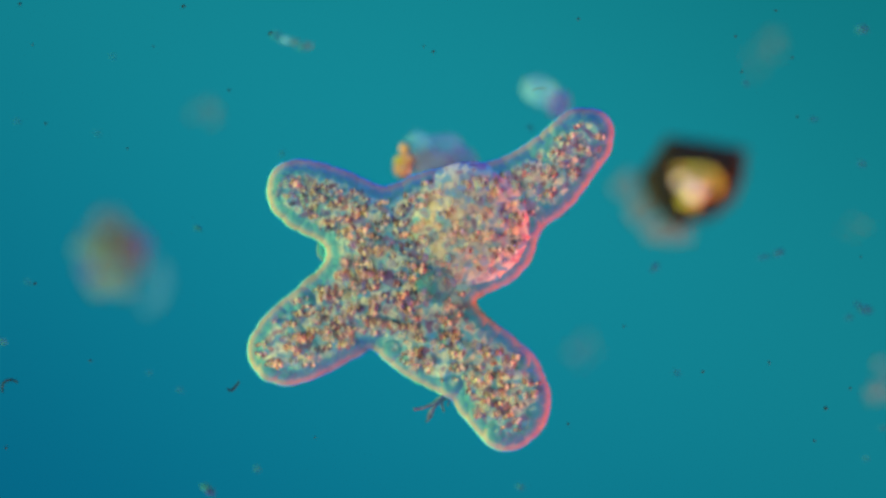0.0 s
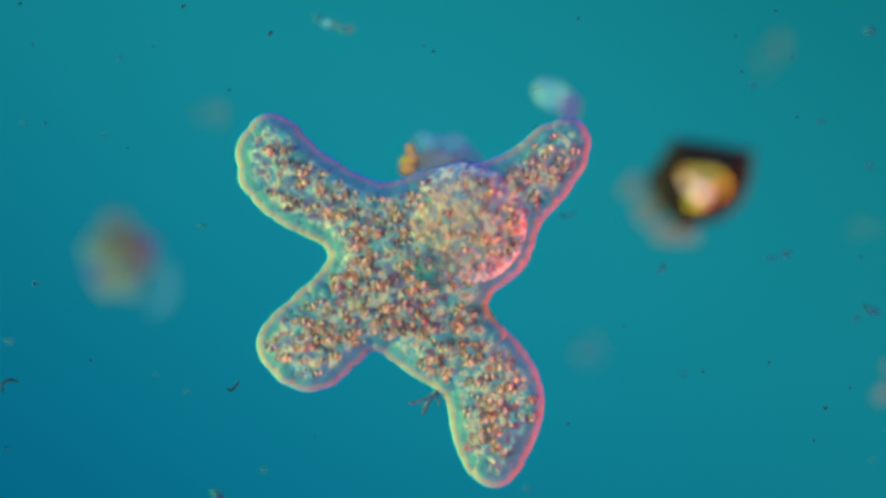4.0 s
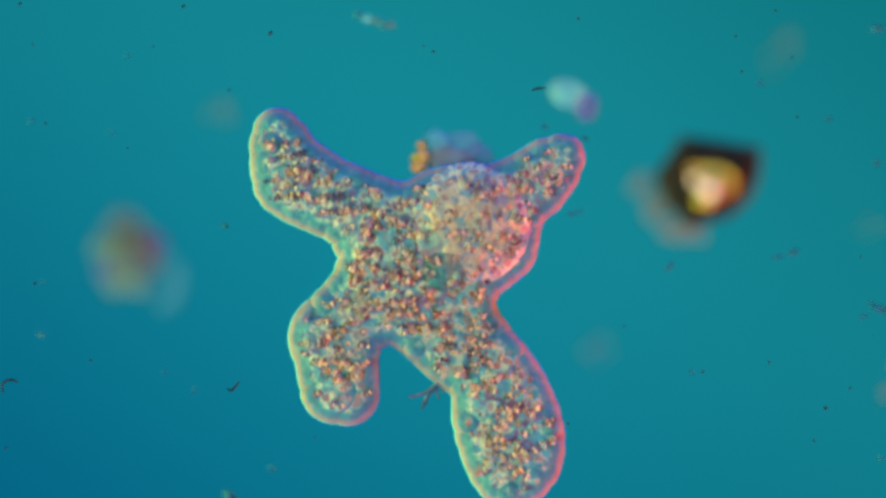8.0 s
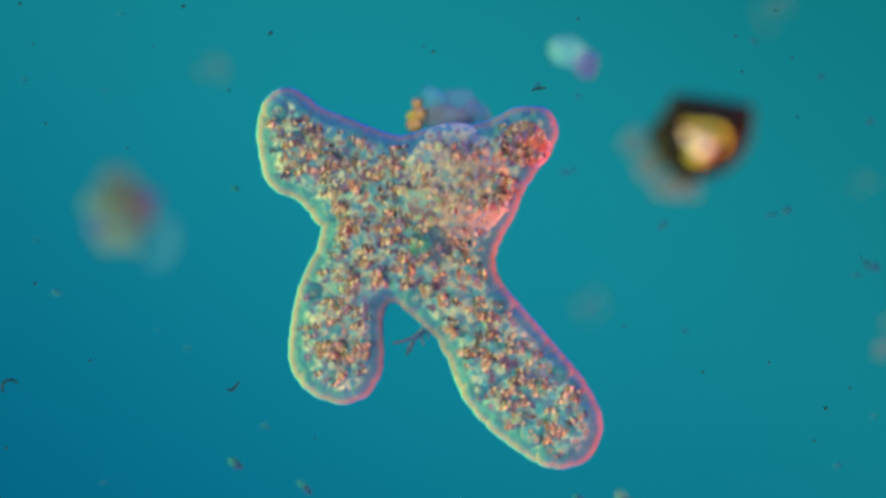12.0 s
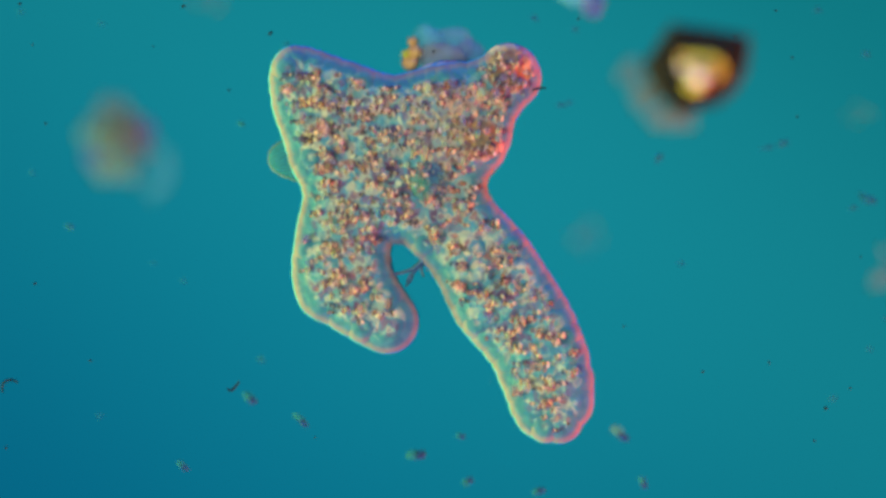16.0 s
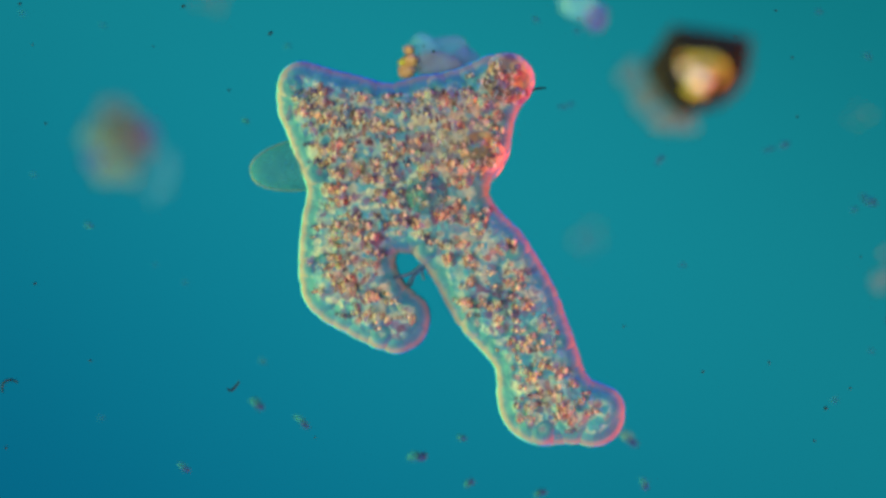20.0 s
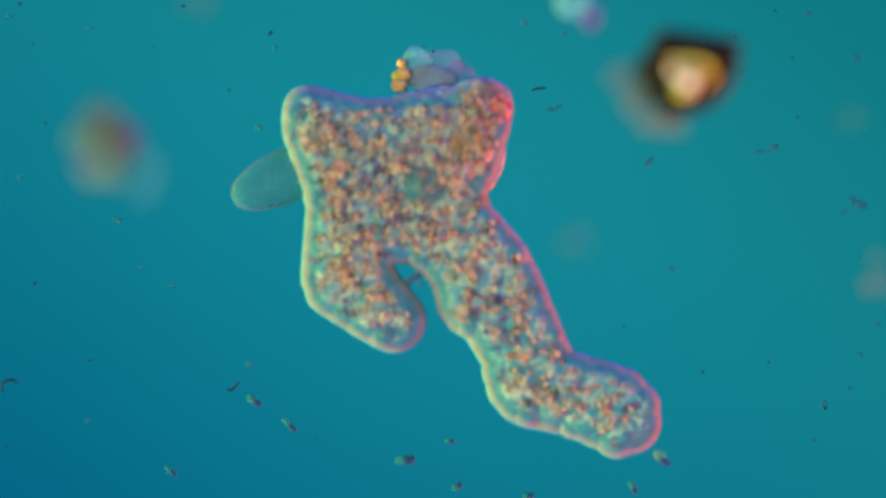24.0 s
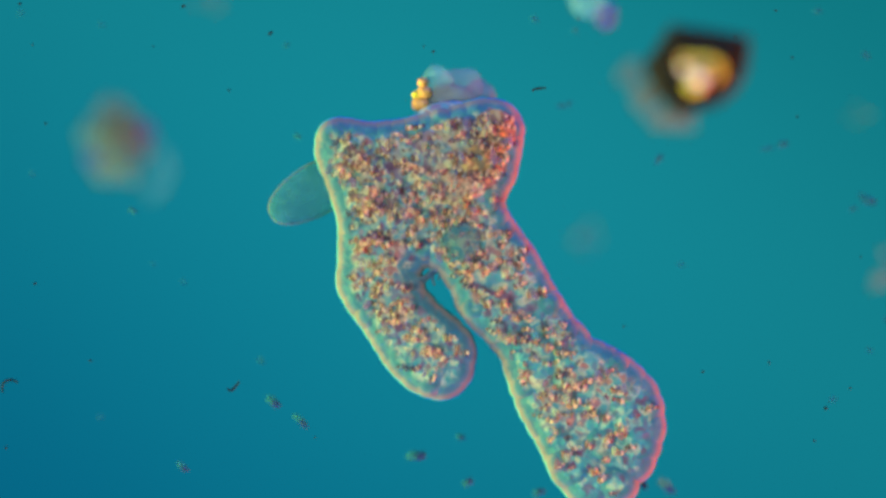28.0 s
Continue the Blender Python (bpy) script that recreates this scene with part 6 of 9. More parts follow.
    flow(105, (136, 75), (129, 77), (122, 80), (115, 75), (108, 71), (105, 66), (101, 62), (99, 56), (98, 50), (94, 44), (91, 38), (89, 35), (84, 32), (80, 27), (76, 22), (64, 17), (62, 8), (56, 1), (51, -7), (50, -10), (50, -14), (47, -18), (45, -23), (40, -26), (35, -29), (32, -36), (29, -42), (34, -58), (34, -70), (39, -81), (43, -92), (42, -102), (41, -112), (46, -124), (50, -135))
    flow(106, (154, 124), (149, 129), (142, 131), (135, 128), (128, 124), (121, 121), (113, 118), (108, 114), (103, 110), (97, 106), (91, 102), (87, 101), (82, 100), (74, 96), (65, 94), (56, 90), (48, 82), (44, 79), (41, 76), (32, 64), (23, 52), (21, 48), (20, 45), (17, 42), (15, 40), (16, 35), (18, 31), (19, 18), (21, 5), (28, 0), (34, -5), (32, -11), (31, -17), (31, -19), (31, -22))
    flow(107, (191, 120), (181, 122), (172, 123), (163, 121), (155, 119), (147, 116), (140, 111), (136, 108), (133, 104), (126, 99), (120, 94), (117, 91), (113, 91), (103, 82), (90, 81), (85, 71), (74, 64), (71, 58), (68, 52), (65, 52), (62, 51), (59, 46), (56, 40), (54, 37), (52, 35), (54, 29), (55, 23), (57, 9), (59, -6), (66, -16), (73, -27), (68, -38), (65, -49), (62, -57), (59, -68))
    flow(108, (209, 144), (197, 143), (185, 140), (178, 141), (171, 139), (163, 134), (156, 125), (153, 123), (148, 117), (143, 113), (138, 108), (135, 109), (132, 105), (120, 103), (109, 102), (101, 88), (85, 82), (83, 76), (79, 72), (78, 71), (75, 71), (70, 65), (65, 58), (64, 55), (63, 52), (63, 47), (64, 43), (65, 28), (65, 13), (71, 3), (76, -7), (73, -19), (70, -31), (69, -40), (69, -49))
    flow(109, (229, 180), (215, 174), (201, 169), (192, 166), (185, 166), (178, 158), (171, 148), (167, 143), (164, 138), (157, 132), (153, 128), (149, 125), (147, 122), (138, 123), (132, 122), (116, 111), (106, 105), (104, 101), (101, 98), (95, 95), (89, 93), (83, 88), (77, 82), (75, 80), (74, 78), (74, 73), (75, 68), (74, 50), (72, 33), (76, 23), (79, 13), (76, 0), (73, -12), (73, -21), (73, -29))
    flow(110, (-180, -75), (-181, -70), (-182, -66), (-179, -61), (-175, -58), (-170, -51), (-165, -45), (-162, -43), (-159, -41), (-159, -39), (-157, -39), (-157, -38), (-156, -44), (-156, -49), (-156, -53), (-161, -61), (-166, -69), (-168, -74), (-171, -78), (-170, -83), (-170, -88), (-169, -83), (-168, -79), (-165, -86), (-163, -94), (-160, -91), (-157, -88), (-152, -96), (-146, -103), (-141, -108), (-136, -113), (-134, -118), (-132, -124), (-124, -131), (-117, -138))
    flow(111, (-177, -107), (-179, -104), (-180, -102), (-179, -103), (-177, -105), (-181, -109), (-184, -113), (-179, -123), (-175, -133), (-177, -136), (-179, -139), (-181, -144), (-183, -148), (-182, -158), (-181, -167), (-175, -181), (-170, -196), (-166, -205), (-162, -214), (-157, -222), (-152, -229), (-155, -233), (-158, -237), (-153, -238), (-148, -238), (-148, -237), (-148, -236), (-139, -234), (-131, -232), (-128, -242), (-125, -251), (-113, -269), (-101, -285), (-83, -304), (-64, -322))
    flow(112, (-166, -58), (-167, -52), (-167, -46), (-168, -40), (-163, -38), (-160, -28), (-157, -19), (-158, -15), (-154, -11), (-157, -10), (-153, -8), (-152, -6), (-150, -3), (-158, -2), (-156, 1), (-162, -10), (-167, -21), (-177, -27), (-186, -33), (-181, -40), (-175, -46), (-177, -48), (-179, -50), (-174, -58), (-170, -65), (-169, -68), (-169, -71), (-164, -78), (-160, -85), (-163, -103), (-167, -122), (-163, -132), (-158, -142), (-147, -153), (-137, -163))
    flow(113, (-165, -129), (-164, -125), (-164, -122), (-159, -122), (-154, -123), (-154, -124), (-155, -126), (-153, -123), (-151, -121), (-151, -124), (-149, -118), (-146, -116), (-142, -115), (-151, -119), (-160, -123), (-158, -138), (-159, -148), (-158, -160), (-159, -172), (-157, -184), (-155, -197), (-158, -198), (-162, -200), (-155, -203), (-153, -205), (-148, -204), (-151, -202), (-142, -203), (-134, -203), (-135, -207), (-136, -210), (-134, -222), (-131, -234), (-118, -251), (-105, -268))
    flow(114, (-186, 59), (-205, 69), (-225, 78), (-235, 81), (-255, 87), (-273, 97), (-286, 103), (-292, 110), (-298, 115), (-296, 112), (-302, 112), (-300, 102), (-299, 92), (-292, 88), (-287, 84), (-276, 74), (-265, 64), (-256, 50), (-248, 35), (-239, 23), (-230, 11), (-227, 4), (-224, -2), (-220, -8), (-216, -14), (-212, -22), (-207, -29), (-198, -35), (-190, -41), (-185, -55), (-179, -68), (-174, -77), (-169, -86), (-158, -95), (-147, -104))
    flow(115, (-156, -91), (-159, -88), (-162, -84), (-161, -85), (-160, -86), (-163, -89), (-165, -92), (-169, -97), (-173, -102), (-172, -108), (-172, -114), (-170, -121), (-167, -128), (-172, -136), (-178, -143), (-173, -156), (-169, -170), (-173, -177), (-177, -185), (-180, -189), (-184, -193), (-182, -188), (-181, -183), (-179, -190), (-177, -196), (-174, -192), (-172, -189), (-162, -187), (-152, -185), (-142, -187), (-131, -189), (-132, -199), (-133, -209), (-123, -224), (-113, -240))
    flow(116, (-143, -122), (-142, -119), (-141, -116), (-136, -118), (-132, -120), (-131, -121), (-130, -122), (-127, -119), (-123, -117), (-122, -116), (-120, -114), (-118, -114), (-116, -113), (-122, -110), (-128, -107), (-135, -117), (-142, -127), (-143, -136), (-145, -145), (-146, -154), (-148, -163), (-147, -164), (-151, -163), (-144, -171), (-144, -173), (-143, -172), (-141, -171), (-133, -173), (-124, -176), (-120, -172), (-115, -169), (-112, -167), (-109, -165), (-106, -180), (-107, -191))
    flow(117, (-161, 72), (-177, 79), (-194, 86), (-206, 94), (-219, 102), (-232, 111), (-240, 114), (-247, 118), (-254, 122), (-256, 124), (-258, 127), (-262, 123), (-266, 119), (-264, 114), (-262, 110), (-253, 97), (-245, 83), (-236, 69), (-226, 55), (-217, 54), (-207, 53), (-205, 49), (-202, 45), (-196, 38), (-190, 32), (-187, 27), (-184, 22), (-173, 12), (-162, 3), (-157, -7), (-151, -17), (-145, -27), (-138, -36), (-128, -43), (-118, -50))
    flow(118, (-121, -121), (-119, -120), (-117, -118), (-113, -122), (-110, -127), (-108, -126), (-105, -126), (-102, -125), (-99, -124), (-96, -123), (-94, -122), (-90, -123), (-86, -123), (-82, -121), (-77, -117), (-83, -116), (-89, -114), (-93, -117), (-96, -120), (-96, -123), (-95, -126), (-93, -132), (-92, -132), (-90, -138), (-89, -136), (-91, -144), (-93, -140), (-88, -143), (-83, -147), (-63, -152), (-43, -159), (-35, -162), (-27, -165), (-22, -166), (-16, -168))
    flow(119, (-121, 47), (-126, 54), (-130, 61), (-143, 67), (-156, 71), (-168, 76), (-181, 81), (-190, 86), (-199, 91), (-204, 95), (-210, 99), (-213, 107), (-216, 114), (-217, 114), (-218, 113), (-215, 107), (-212, 100), (-211, 97), (-211, 94), (-212, 90), (-213, 87), (-212, 83), (-212, 78), (-211, 73), (-210, 68), (-211, 63), (-213, 57), (-206, 49), (-199, 41), (-193, 28), (-187, 17), (-180, 6), (-173, -5), (-166, -13), (-158, -22))
    flow(120, (-77, -31), (-79, -29), (-80, -26), (-84, -22), (-88, -19), (-90, -19), (-91, -20), (-91, -19), (-91, -18), (-99, -12), (-106, -7), (-109, -3), (-112, 0), (-115, -2), (-117, -4), (-124, -11), (-130, -17), (-135, -16), (-140, -15), (-142, -20), (-143, -25), (-140, -25), (-137, -25), (-135, -30), (-134, -34), (-130, -38), (-126, -41), (-117, -48), (-108, -55), (-98, -62), (-88, -68), (-84, -73), (-80, -79), (-77, -86), (-75, -93))
    flow(121, (-61, -131), (-57, -129), (-54, -127), (-56, -127), (-58, -127), (-57, -126), (-55, -125), (-54, -124), (-53, -122), (-53, -119), (-52, -116), (-53, -115), (-54, -113), (-54, -108), (-55, -103), (-61, -112), (-66, -120), (-68, -123), (-68, -125), (-63, -131), (-57, -135), (-58, -139), (-58, -141), (-53, -145), (-45, -145), (-41, -153), (-34, -157), (-32, -158), (-28, -158), (-16, -172), (-7, -187), (2, -192), (10, -197), (18, -197), (26, -196))
    flow(122, (-75, -7), (-79, -4), (-83, -2), (-90, 1), (-97, 3), (-102, 2), (-107, 1), (-108, 3), (-110, 4), (-113, 9), (-117, 15), (-122, 19), (-127, 24), (-130, 22), (-132, 20), (-138, 14), (-144, 9), (-152, 4), (-161, -1), (-161, -4), (-160, -6), (-159, -8), (-158, -10), (-155, -14), (-151, -17), (-150, -22), (-148, -26), (-139, -35), (-130, -43), (-117, -46), (-104, -49), (-101, -56), (-98, -63), (-93, -69), (-88, -74))
    flow(123, (-44, 8), (-46, 8), (-48, 9), (-53, 9), (-59, 10), (-66, 13), (-73, 17), (-74, 19), (-75, 21), (-77, 20), (-78, 18), (-79, 19), (-80, 20), (-81, 22), (-82, 23), (-91, 17), (-100, 11), (-104, 7), (-108, 4), (-109, -6), (-110, -15), (-108, -20), (-106, -25), (-105, -29), (-104, -32), (-99, -37), (-94, -42), (-86, -46), (-77, -50), (-67, -57), (-57, -65), (-56, -69), (-56, -73), (-54, -78), (-53, -84))
    flow(124, (-50, -102), (-47, -99), (-44, -95), (-46, -94), (-47, -93), (-46, -92), (-45, -91), (-42, -91), (-39, -91), (-34, -95), (-29, -98), (-29, -102), (-29, -106), (-28, -107), (-28, -107), (-27, -109), (-27, -111), (-21, -115), (-16, -119), (-11, -128), (-5, -137), (-5, -142), (-5, -147), (1, -150), (7, -154), (13, -166), (20, -177), (31, -179), (42, -180), (49, -194), (56, -208), (64, -219), (71, -229), (81, -241), (91, -253))
    flow(125, (-17, 82), (-18, 82), (-21, 87), (-26, 86), (-31, 87), (-35, 84), (-39, 84), (-44, 81), (-49, 79), (-54, 75), (-58, 72), (-65, 72), (-72, 73), (-78, 73), (-83, 72), (-89, 67), (-94, 63), (-96, 61), (-97, 58), (-96, 53), (-94, 48), (-95, 49), (-96, 50), (-95, 47), (-95, 43), (-94, 40), (-94, 37), (-91, 31), (-89, 25), (-83, 17), (-78, 10), (-71, 4), (-64, -3), (-58, -8), (-52, -14))
    flow(126, (-42, -17), (-44, -16), (-46, -16), (-49, -14), (-52, -13), (-59, -10), (-66, -7), (-67, -6), (-68, -4), (-72, -6), (-75, -9), (-79, -6), (-83, -4), (-87, -2), (-91, 1), (-99, -4), (-107, -9), (-112, -15), (-117, -21), (-117, -32), (-118, -44), (-117, -48), (-115, -52), (-111, -57), (-107, -62), (-103, -65), (-99, -68), (-91, -72), (-82, -77), (-74, -82), (-66, -88), (-63, -94), (-61, -100), (-58, -106), (-54, -112))
    flow(127, (-36, -130), (-31, -129), (-25, -127), (-27, -129), (-29, -131), (-28, -132), (-27, -133), (-24, -136), (-20, -139), (-13, -144), (-5, -149), (-5, -151), (-5, -152), (0, -154), (6, -156), (5, -171), (4, -185), (13, -192), (21, -200), (31, -197), (41, -194), (42, -202), (44, -209), (49, -212), (55, -214), (58, -222), (60, -229), (71, -231), (81, -232), (82, -242), (83, -252), (86, -262), (90, -271), (106, -285), (123, -299))
    flow(128, (-41, -174), (-37, -174), (-34, -175), (-30, -177), (-26, -179), (-24, -181), (-23, -183), (-19, -183), (-17, -184), (-14, -185), (-12, -188), (-11, -190), (-10, -193), (0, -190), (11, -189), (16, -196), (23, -204), (29, -215), (35, -227), (34, -231), (35, -236), (35, -243), (35, -250), (38, -253), (43, -260), (40, -264), (40, -276), (46, -270), (55, -274), (56, -284), (57, -294), (62, -296), (69, -299), (90, -309), (105, -314))
    flow(129, (-4, 57), (-6, 60), (-9, 64), (-13, 63), (-18, 63), (-19, 60), (-21, 57), (-19, 58), (-17, 59), (-19, 59), (-21, 59), (-28, 58), (-35, 58), (-39, 57), (-43, 56), (-52, 47), (-62, 39), (-64, 35), (-67, 31), (-68, 27), (-69, 22), (-72, 21), (-74, 21), (-77, 15), (-79, 9), (-77, 6), (-74, 2), (-70, -3), (-66, -8), (-58, -13), (-50, -17), (-46, -21), (-42, -26), (-40, -32), (-38, -38))
    flow(130, (19, -180), (23, -186), (27, -192), (37, -196), (46, -200), (47, -210), (47, -219), (50, -229), (52, -238), (49, -253), (46, -268), (46, -275), (48, -282), (54, -281), (60, -281), (60, -289), (60, -298), (61, -297), (62, -297), (66, -297), (70, -297), (70, -301), (69, -305), (75, -309), (81, -314), (82, -319), (83, -325), (92, -320), (101, -314), (102, -322), (103, -330), (112, -338), (122, -347), (137, -363), (153, -380))
    flow(131, (0, -196), (3, -197), (5, -199), (10, -202), (15, -206), (19, -208), (23, -209), (29, -214), (39, -215), (48, -228), (57, -240), (61, -249), (65, -258), (76, -262), (86, -265), (88, -271), (89, -276), (93, -280), (97, -284), (101, -285), (104, -285), (105, -292), (105, -298), (109, -303), (113, -308), (115, -315), (118, -322), (123, -323), (128, -324), (129, -330), (131, -337), (133, -354), (136, -372), (148, -390), (160, -409))
    flow(132, (30, -12), (27, -11), (24, -10), (19, -13), (13, -16), (7, -22), (0, -27), (0, -29), (0, -30), (1, -33), (2, -36), (-1, -38), (-4, -41), (-7, -44), (-10, -47), (-17, -55), (-24, -63), (-22, -70), (-21, -77), (-20, -81), (-18, -86), (-18, -91), (-18, -96), (-16, -102), (-14, -107), (-15, -118), (-15, -128), (-10, -136), (-5, -144), (8, -154), (21, -165), (29, -173), (38, -180), (51, -192), (64, -204))
    flow(133, (29, -151), (31, -152), (33, -154), (35, -155), (37, -157), (40, -162), (42, -167), (48, -171), (53, -175), (56, -183), (60, -191), (63, -199), (65, -207), (74, -211), (83, -215), (88, -222), (93, -229), (103, -233), (112, -237), (120, -246), (128, -255), (127, -264), (127, -273), (133, -280), (138, -286), (140, -295), (142, -304), (150, -312), (159, -320), (163, -333), (168, -347), (176, -360), (184, -372), (201, -391), (218, -410))
    flow(134, (47, -167), (49, -168), (50, -170), (52, -171), (54, -171), (56, -178), (59, -184), (64, -188), (71, -192), (74, -202), (77, -209), (78, -218), (80, -227), (90, -230), (99, -234), (106, -241), (111, -248), (119, -253), (127, -258), (134, -268), (141, -278), (140, -288), (140, -297), (144, -305), (148, -312), (151, -321), (153, -331), (161, -340), (169, -349), (177, -363), (185, -378), (196, -387), (206, -397), (228, -403), (249, -408))
    flow(135, (76, 68), (73, 71), (71, 74), (64, 73), (58, 72), (55, 69), (52, 66), (51, 64), (50, 62), (46, 61), (43, 59), (40, 59), (37, 58), (32, 60), (28, 61), (22, 56), (17, 51), (13, 46), (10, 42), (7, 34), (3, 27), (0, 29), (-4, 32), (-7, 29), (-11, 27), (-11, 26), (-11, 26), (-9, 17), (-7, 8), (1, -2), (8, -12), (6, -14), (3, -17), (3, -22), (4, -28))
    flow(136, (103, 59), (96, 62), (90, 65), (85, 63), (79, 61), (75, 60), (72, 58), (72, 57), (71, 56), (69, 54), (66, 51), (63, 50), (60, 49), (55, 48), (50, 46), (44, 41), (38, 35), (36, 32), (34, 30), (32, 24), (30, 18), (27, 14), (23, 11), (22, 11), (22, 12), (21, 8), (20, 4), (21, -7), (22, -19), (32, -23), (41, -26), (39, -31), (36, -37), (39, -38), (42, -39))
    flow(137, (108, 102), (103, 108), (99, 111), (93, 109), (87, 107), (80, 104), (73, 101), (69, 99), (64, 97), (58, 95), (53, 92), (47, 91), (42, 91), (33, 91), (25, 93), (17, 87), (9, 80), (5, 78), (1, 77), (4, 77), (7, 77), (4, 73), (1, 70), (1, 67), (0, 64), (1, 62), (2, 61), (5, 49), (8, 37), (11, 29), (14, 21), (20, 18), (26, 16), (29, 12), (32, 8))
    flow(138, (121, 54), (116, 55), (111, 57), (105, 52), (99, 48), (99, 44), (96, 40), (95, 35), (95, 30), (91, 24), (88, 18), (85, 15), (84, 12), (76, 8), (71, 3), (56, 1), (52, -7), (44, -14), (37, -21), (36, -26), (35, -31), (33, -37), (31, -43), (27, -46), (23, -49), (19, -55), (15, -62), (23, -77), (31, -93), (39, -103), (44, -115), (46, -126), (47, -138), (53, -147), (60, -157))
    flow(139, (-289, -179), (-296, -177), (-305, -176), (-301, -173), (-297, -170), (-281, -165), (-270, -159), (-259, -169), (-249, -177), (-242, -184), (-235, -179), (-230, -189), (-221, -199), (-224, -207), (-227, -215), (-213, -225), (-200, -235), (-195, -231), (-189, -227), (-186, -228), (-182, -229), (-182, -225), (-183, -220), (-180, -226), (-177, -232), (-173, -227), (-169, -223), (-162, -219), (-155, -216), (-144, -223), (-133, -231), (-127, -246), (-120, -260), (-104, -279), (-88, -297))
    flow(140, (-277, -160), (-286, -160), (-292, -156), (-287, -156), (-281, -153), (-268, -150), (-256, -145), (-256, -152), (-256, -156), (-247, -156), (-243, -156), (-232, -163), (-222, -171), (-222, -180), (-221, -189), (-224, -198), (-220, -210), (-219, -211), (-219, -213), (-218, -216), (-217, -219), (-215, -224), (-213, -228), (-210, -233), (-208, -234), (-203, -236), (-200, -235), (-192, -233), (-184, -231), (-174, -243), (-165, -254), (-147, -271), (-128, -287), (-112, -302), (-95, -317))
    flow(141, (-256, -180), (-263, -180), (-269, -181), (-268, -182), (-265, -183), (-246, -195), (-230, -199), (-224, -214), (-216, -232), (-215, -243), (-217, -254), (-217, -263), (-219, -273), (-219, -278), (-223, -285), (-211, -286), (-206, -296), (-197, -290), (-180, -287), (-169, -289), (-155, -294), (-151, -295), (-147, -296), (-144, -297), (-142, -298), (-137, -298), (-129, -302), (-122, -297), (-114, -292), (-96, -308), (-89, -318), (-74, -343), (-59, -369), (-47, -381), (-36, -395))
    flow(142, (-267, 113), (-278, 128), (-296, 146), (-309, 165), (-323, 183), (-316, 205), (-318, 225), (-318, 222), (-319, 222), (-319, 212), (-319, 206), (-314, 199), (-310, 196), (-302, 187), (-295, 180), (-290, 164), (-286, 150), (-281, 125), (-276, 100), (-271, 88), (-267, 77), (-265, 71), (-263, 65), (-261, 61), (-259, 57), (-254, 50), (-251, 40), (-240, 35), (-231, 30), (-223, 15), (-216, -1), (-209, -9), (-204, -18), (-194, -29), (-186, -39))
    flow(143, (-147, 81), (-153, 84), (-160, 86), (-166, 89), (-172, 92), (-180, 96), (-188, 98), (-194, 102), (-200, 106), (-202, 109), (-205, 113), (-211, 100), (-218, 87), (-217, 80), (-215, 74), (-210, 61), (-204, 49), (-207, 35), (-209, 21), (-200, 8), (-191, -6), (-191, -11), (-191, -15), (-188, -21), (-184, -27), (-181, -32), (-178, -36), (-172, -42), (-165, -49), (-158, -62), (-151, -74), (-148, -81), (-145, -88), (-137, -96), (-130, -103))
    flow(144, (-180, -54), (-189, -59), (-199, -64), (-203, -68), (-206, -72), (-204, -73), (-202, -74), (-200, -74), (-197, -75), (-196, -77), (-195, -79), (-194, -81), (-194, -83), (-198, -85), (-198, -89), (-194, -84), (-204, -74), (-207, -84), (-210, -94), (-196, -104), (-183, -115), (-179, -119), (-176, -123), (-175, -128), (-173, -133), (-171, -134), (-169, -135), (-161, -129), (-154, -124), (-141, -125), (-127, -125), (-126, -131), (-125, -137), (-112, -149), (-99, -160))
    flow(145, (-98, 68), (-98, 70), (-98, 72), (-101, 73), (-105, 74), (-112, 75), (-119, 77), (-126, 79), (-134, 81), (-139, 84), (-144, 88), (-149, 95), (-154, 103), (-156, 103), (-157, 104), (-156, 99), (-154, 94), (-155, 92), (-156, 90), (-152, 85), (-148, 80), (-146, 75), (-143, 71), (-142, 66), (-141, 62), (-137, 58), (-133, 54), (-128, 46), (-122, 39), (-117, 31), (-111, 23), (-103, 15), (-95, 8), (-89, 1), (-82, -6))
    flow(146, (78, -281), (74, -287), (68, -294), (60, -302), (53, -312), (48, -332), (44, -351), (47, -359), (49, -367), (47, -360), (46, -354), (52, -356), (60, -358), (75, -358), (90, -356), (100, -367), (110, -378), (114, -380), (119, -381), (121, -388), (126, -394), (130, -406), (133, -418), (130, -431), (128, -445), (129, -451), (127, -458), (139, -452), (146, -449), (151, -455), (157, -463), (170, -472), (180, -485), (195, -508), (196, -520))
    flow(147, (183, 160), (170, 159), (154, 154), (145, 149), (136, 145), (129, 141), (122, 138), (118, 134), (114, 130), (107, 125), (101, 120), (97, 119), (92, 117), (86, 115), (80, 112), (70, 105), (60, 98), (59, 96), (59, 93), (53, 96), (47, 100), (45, 97), (43, 95), (43, 93), (43, 91), (45, 89), (47, 88), (45, 74), (42, 61), (51, 56), (59, 51), (63, 44), (67, 37), (78, 33), (88, 28))
    flow(148, (-55, 31), (-50, 34), (-45, 36), (-49, 37), (-53, 38), (-60, 37), (-66, 36), (-68, 36), (-70, 36), (-70, 34), (-71, 33), (-78, 34), (-85, 35), (-89, 34), (-93, 33), (-93, 28), (-94, 24), (-95, 21), (-97, 18), (-96, 3), (-95, -12), (-93, -19), (-91, -25), (-90, -31), (-90, -36), (-85, -43), (-80, -49), (-77, -57), (-74, -64), (-63, -72), (-52, -80), (-49, -87), (-46, -95), (-40, -104), (-35, -113))
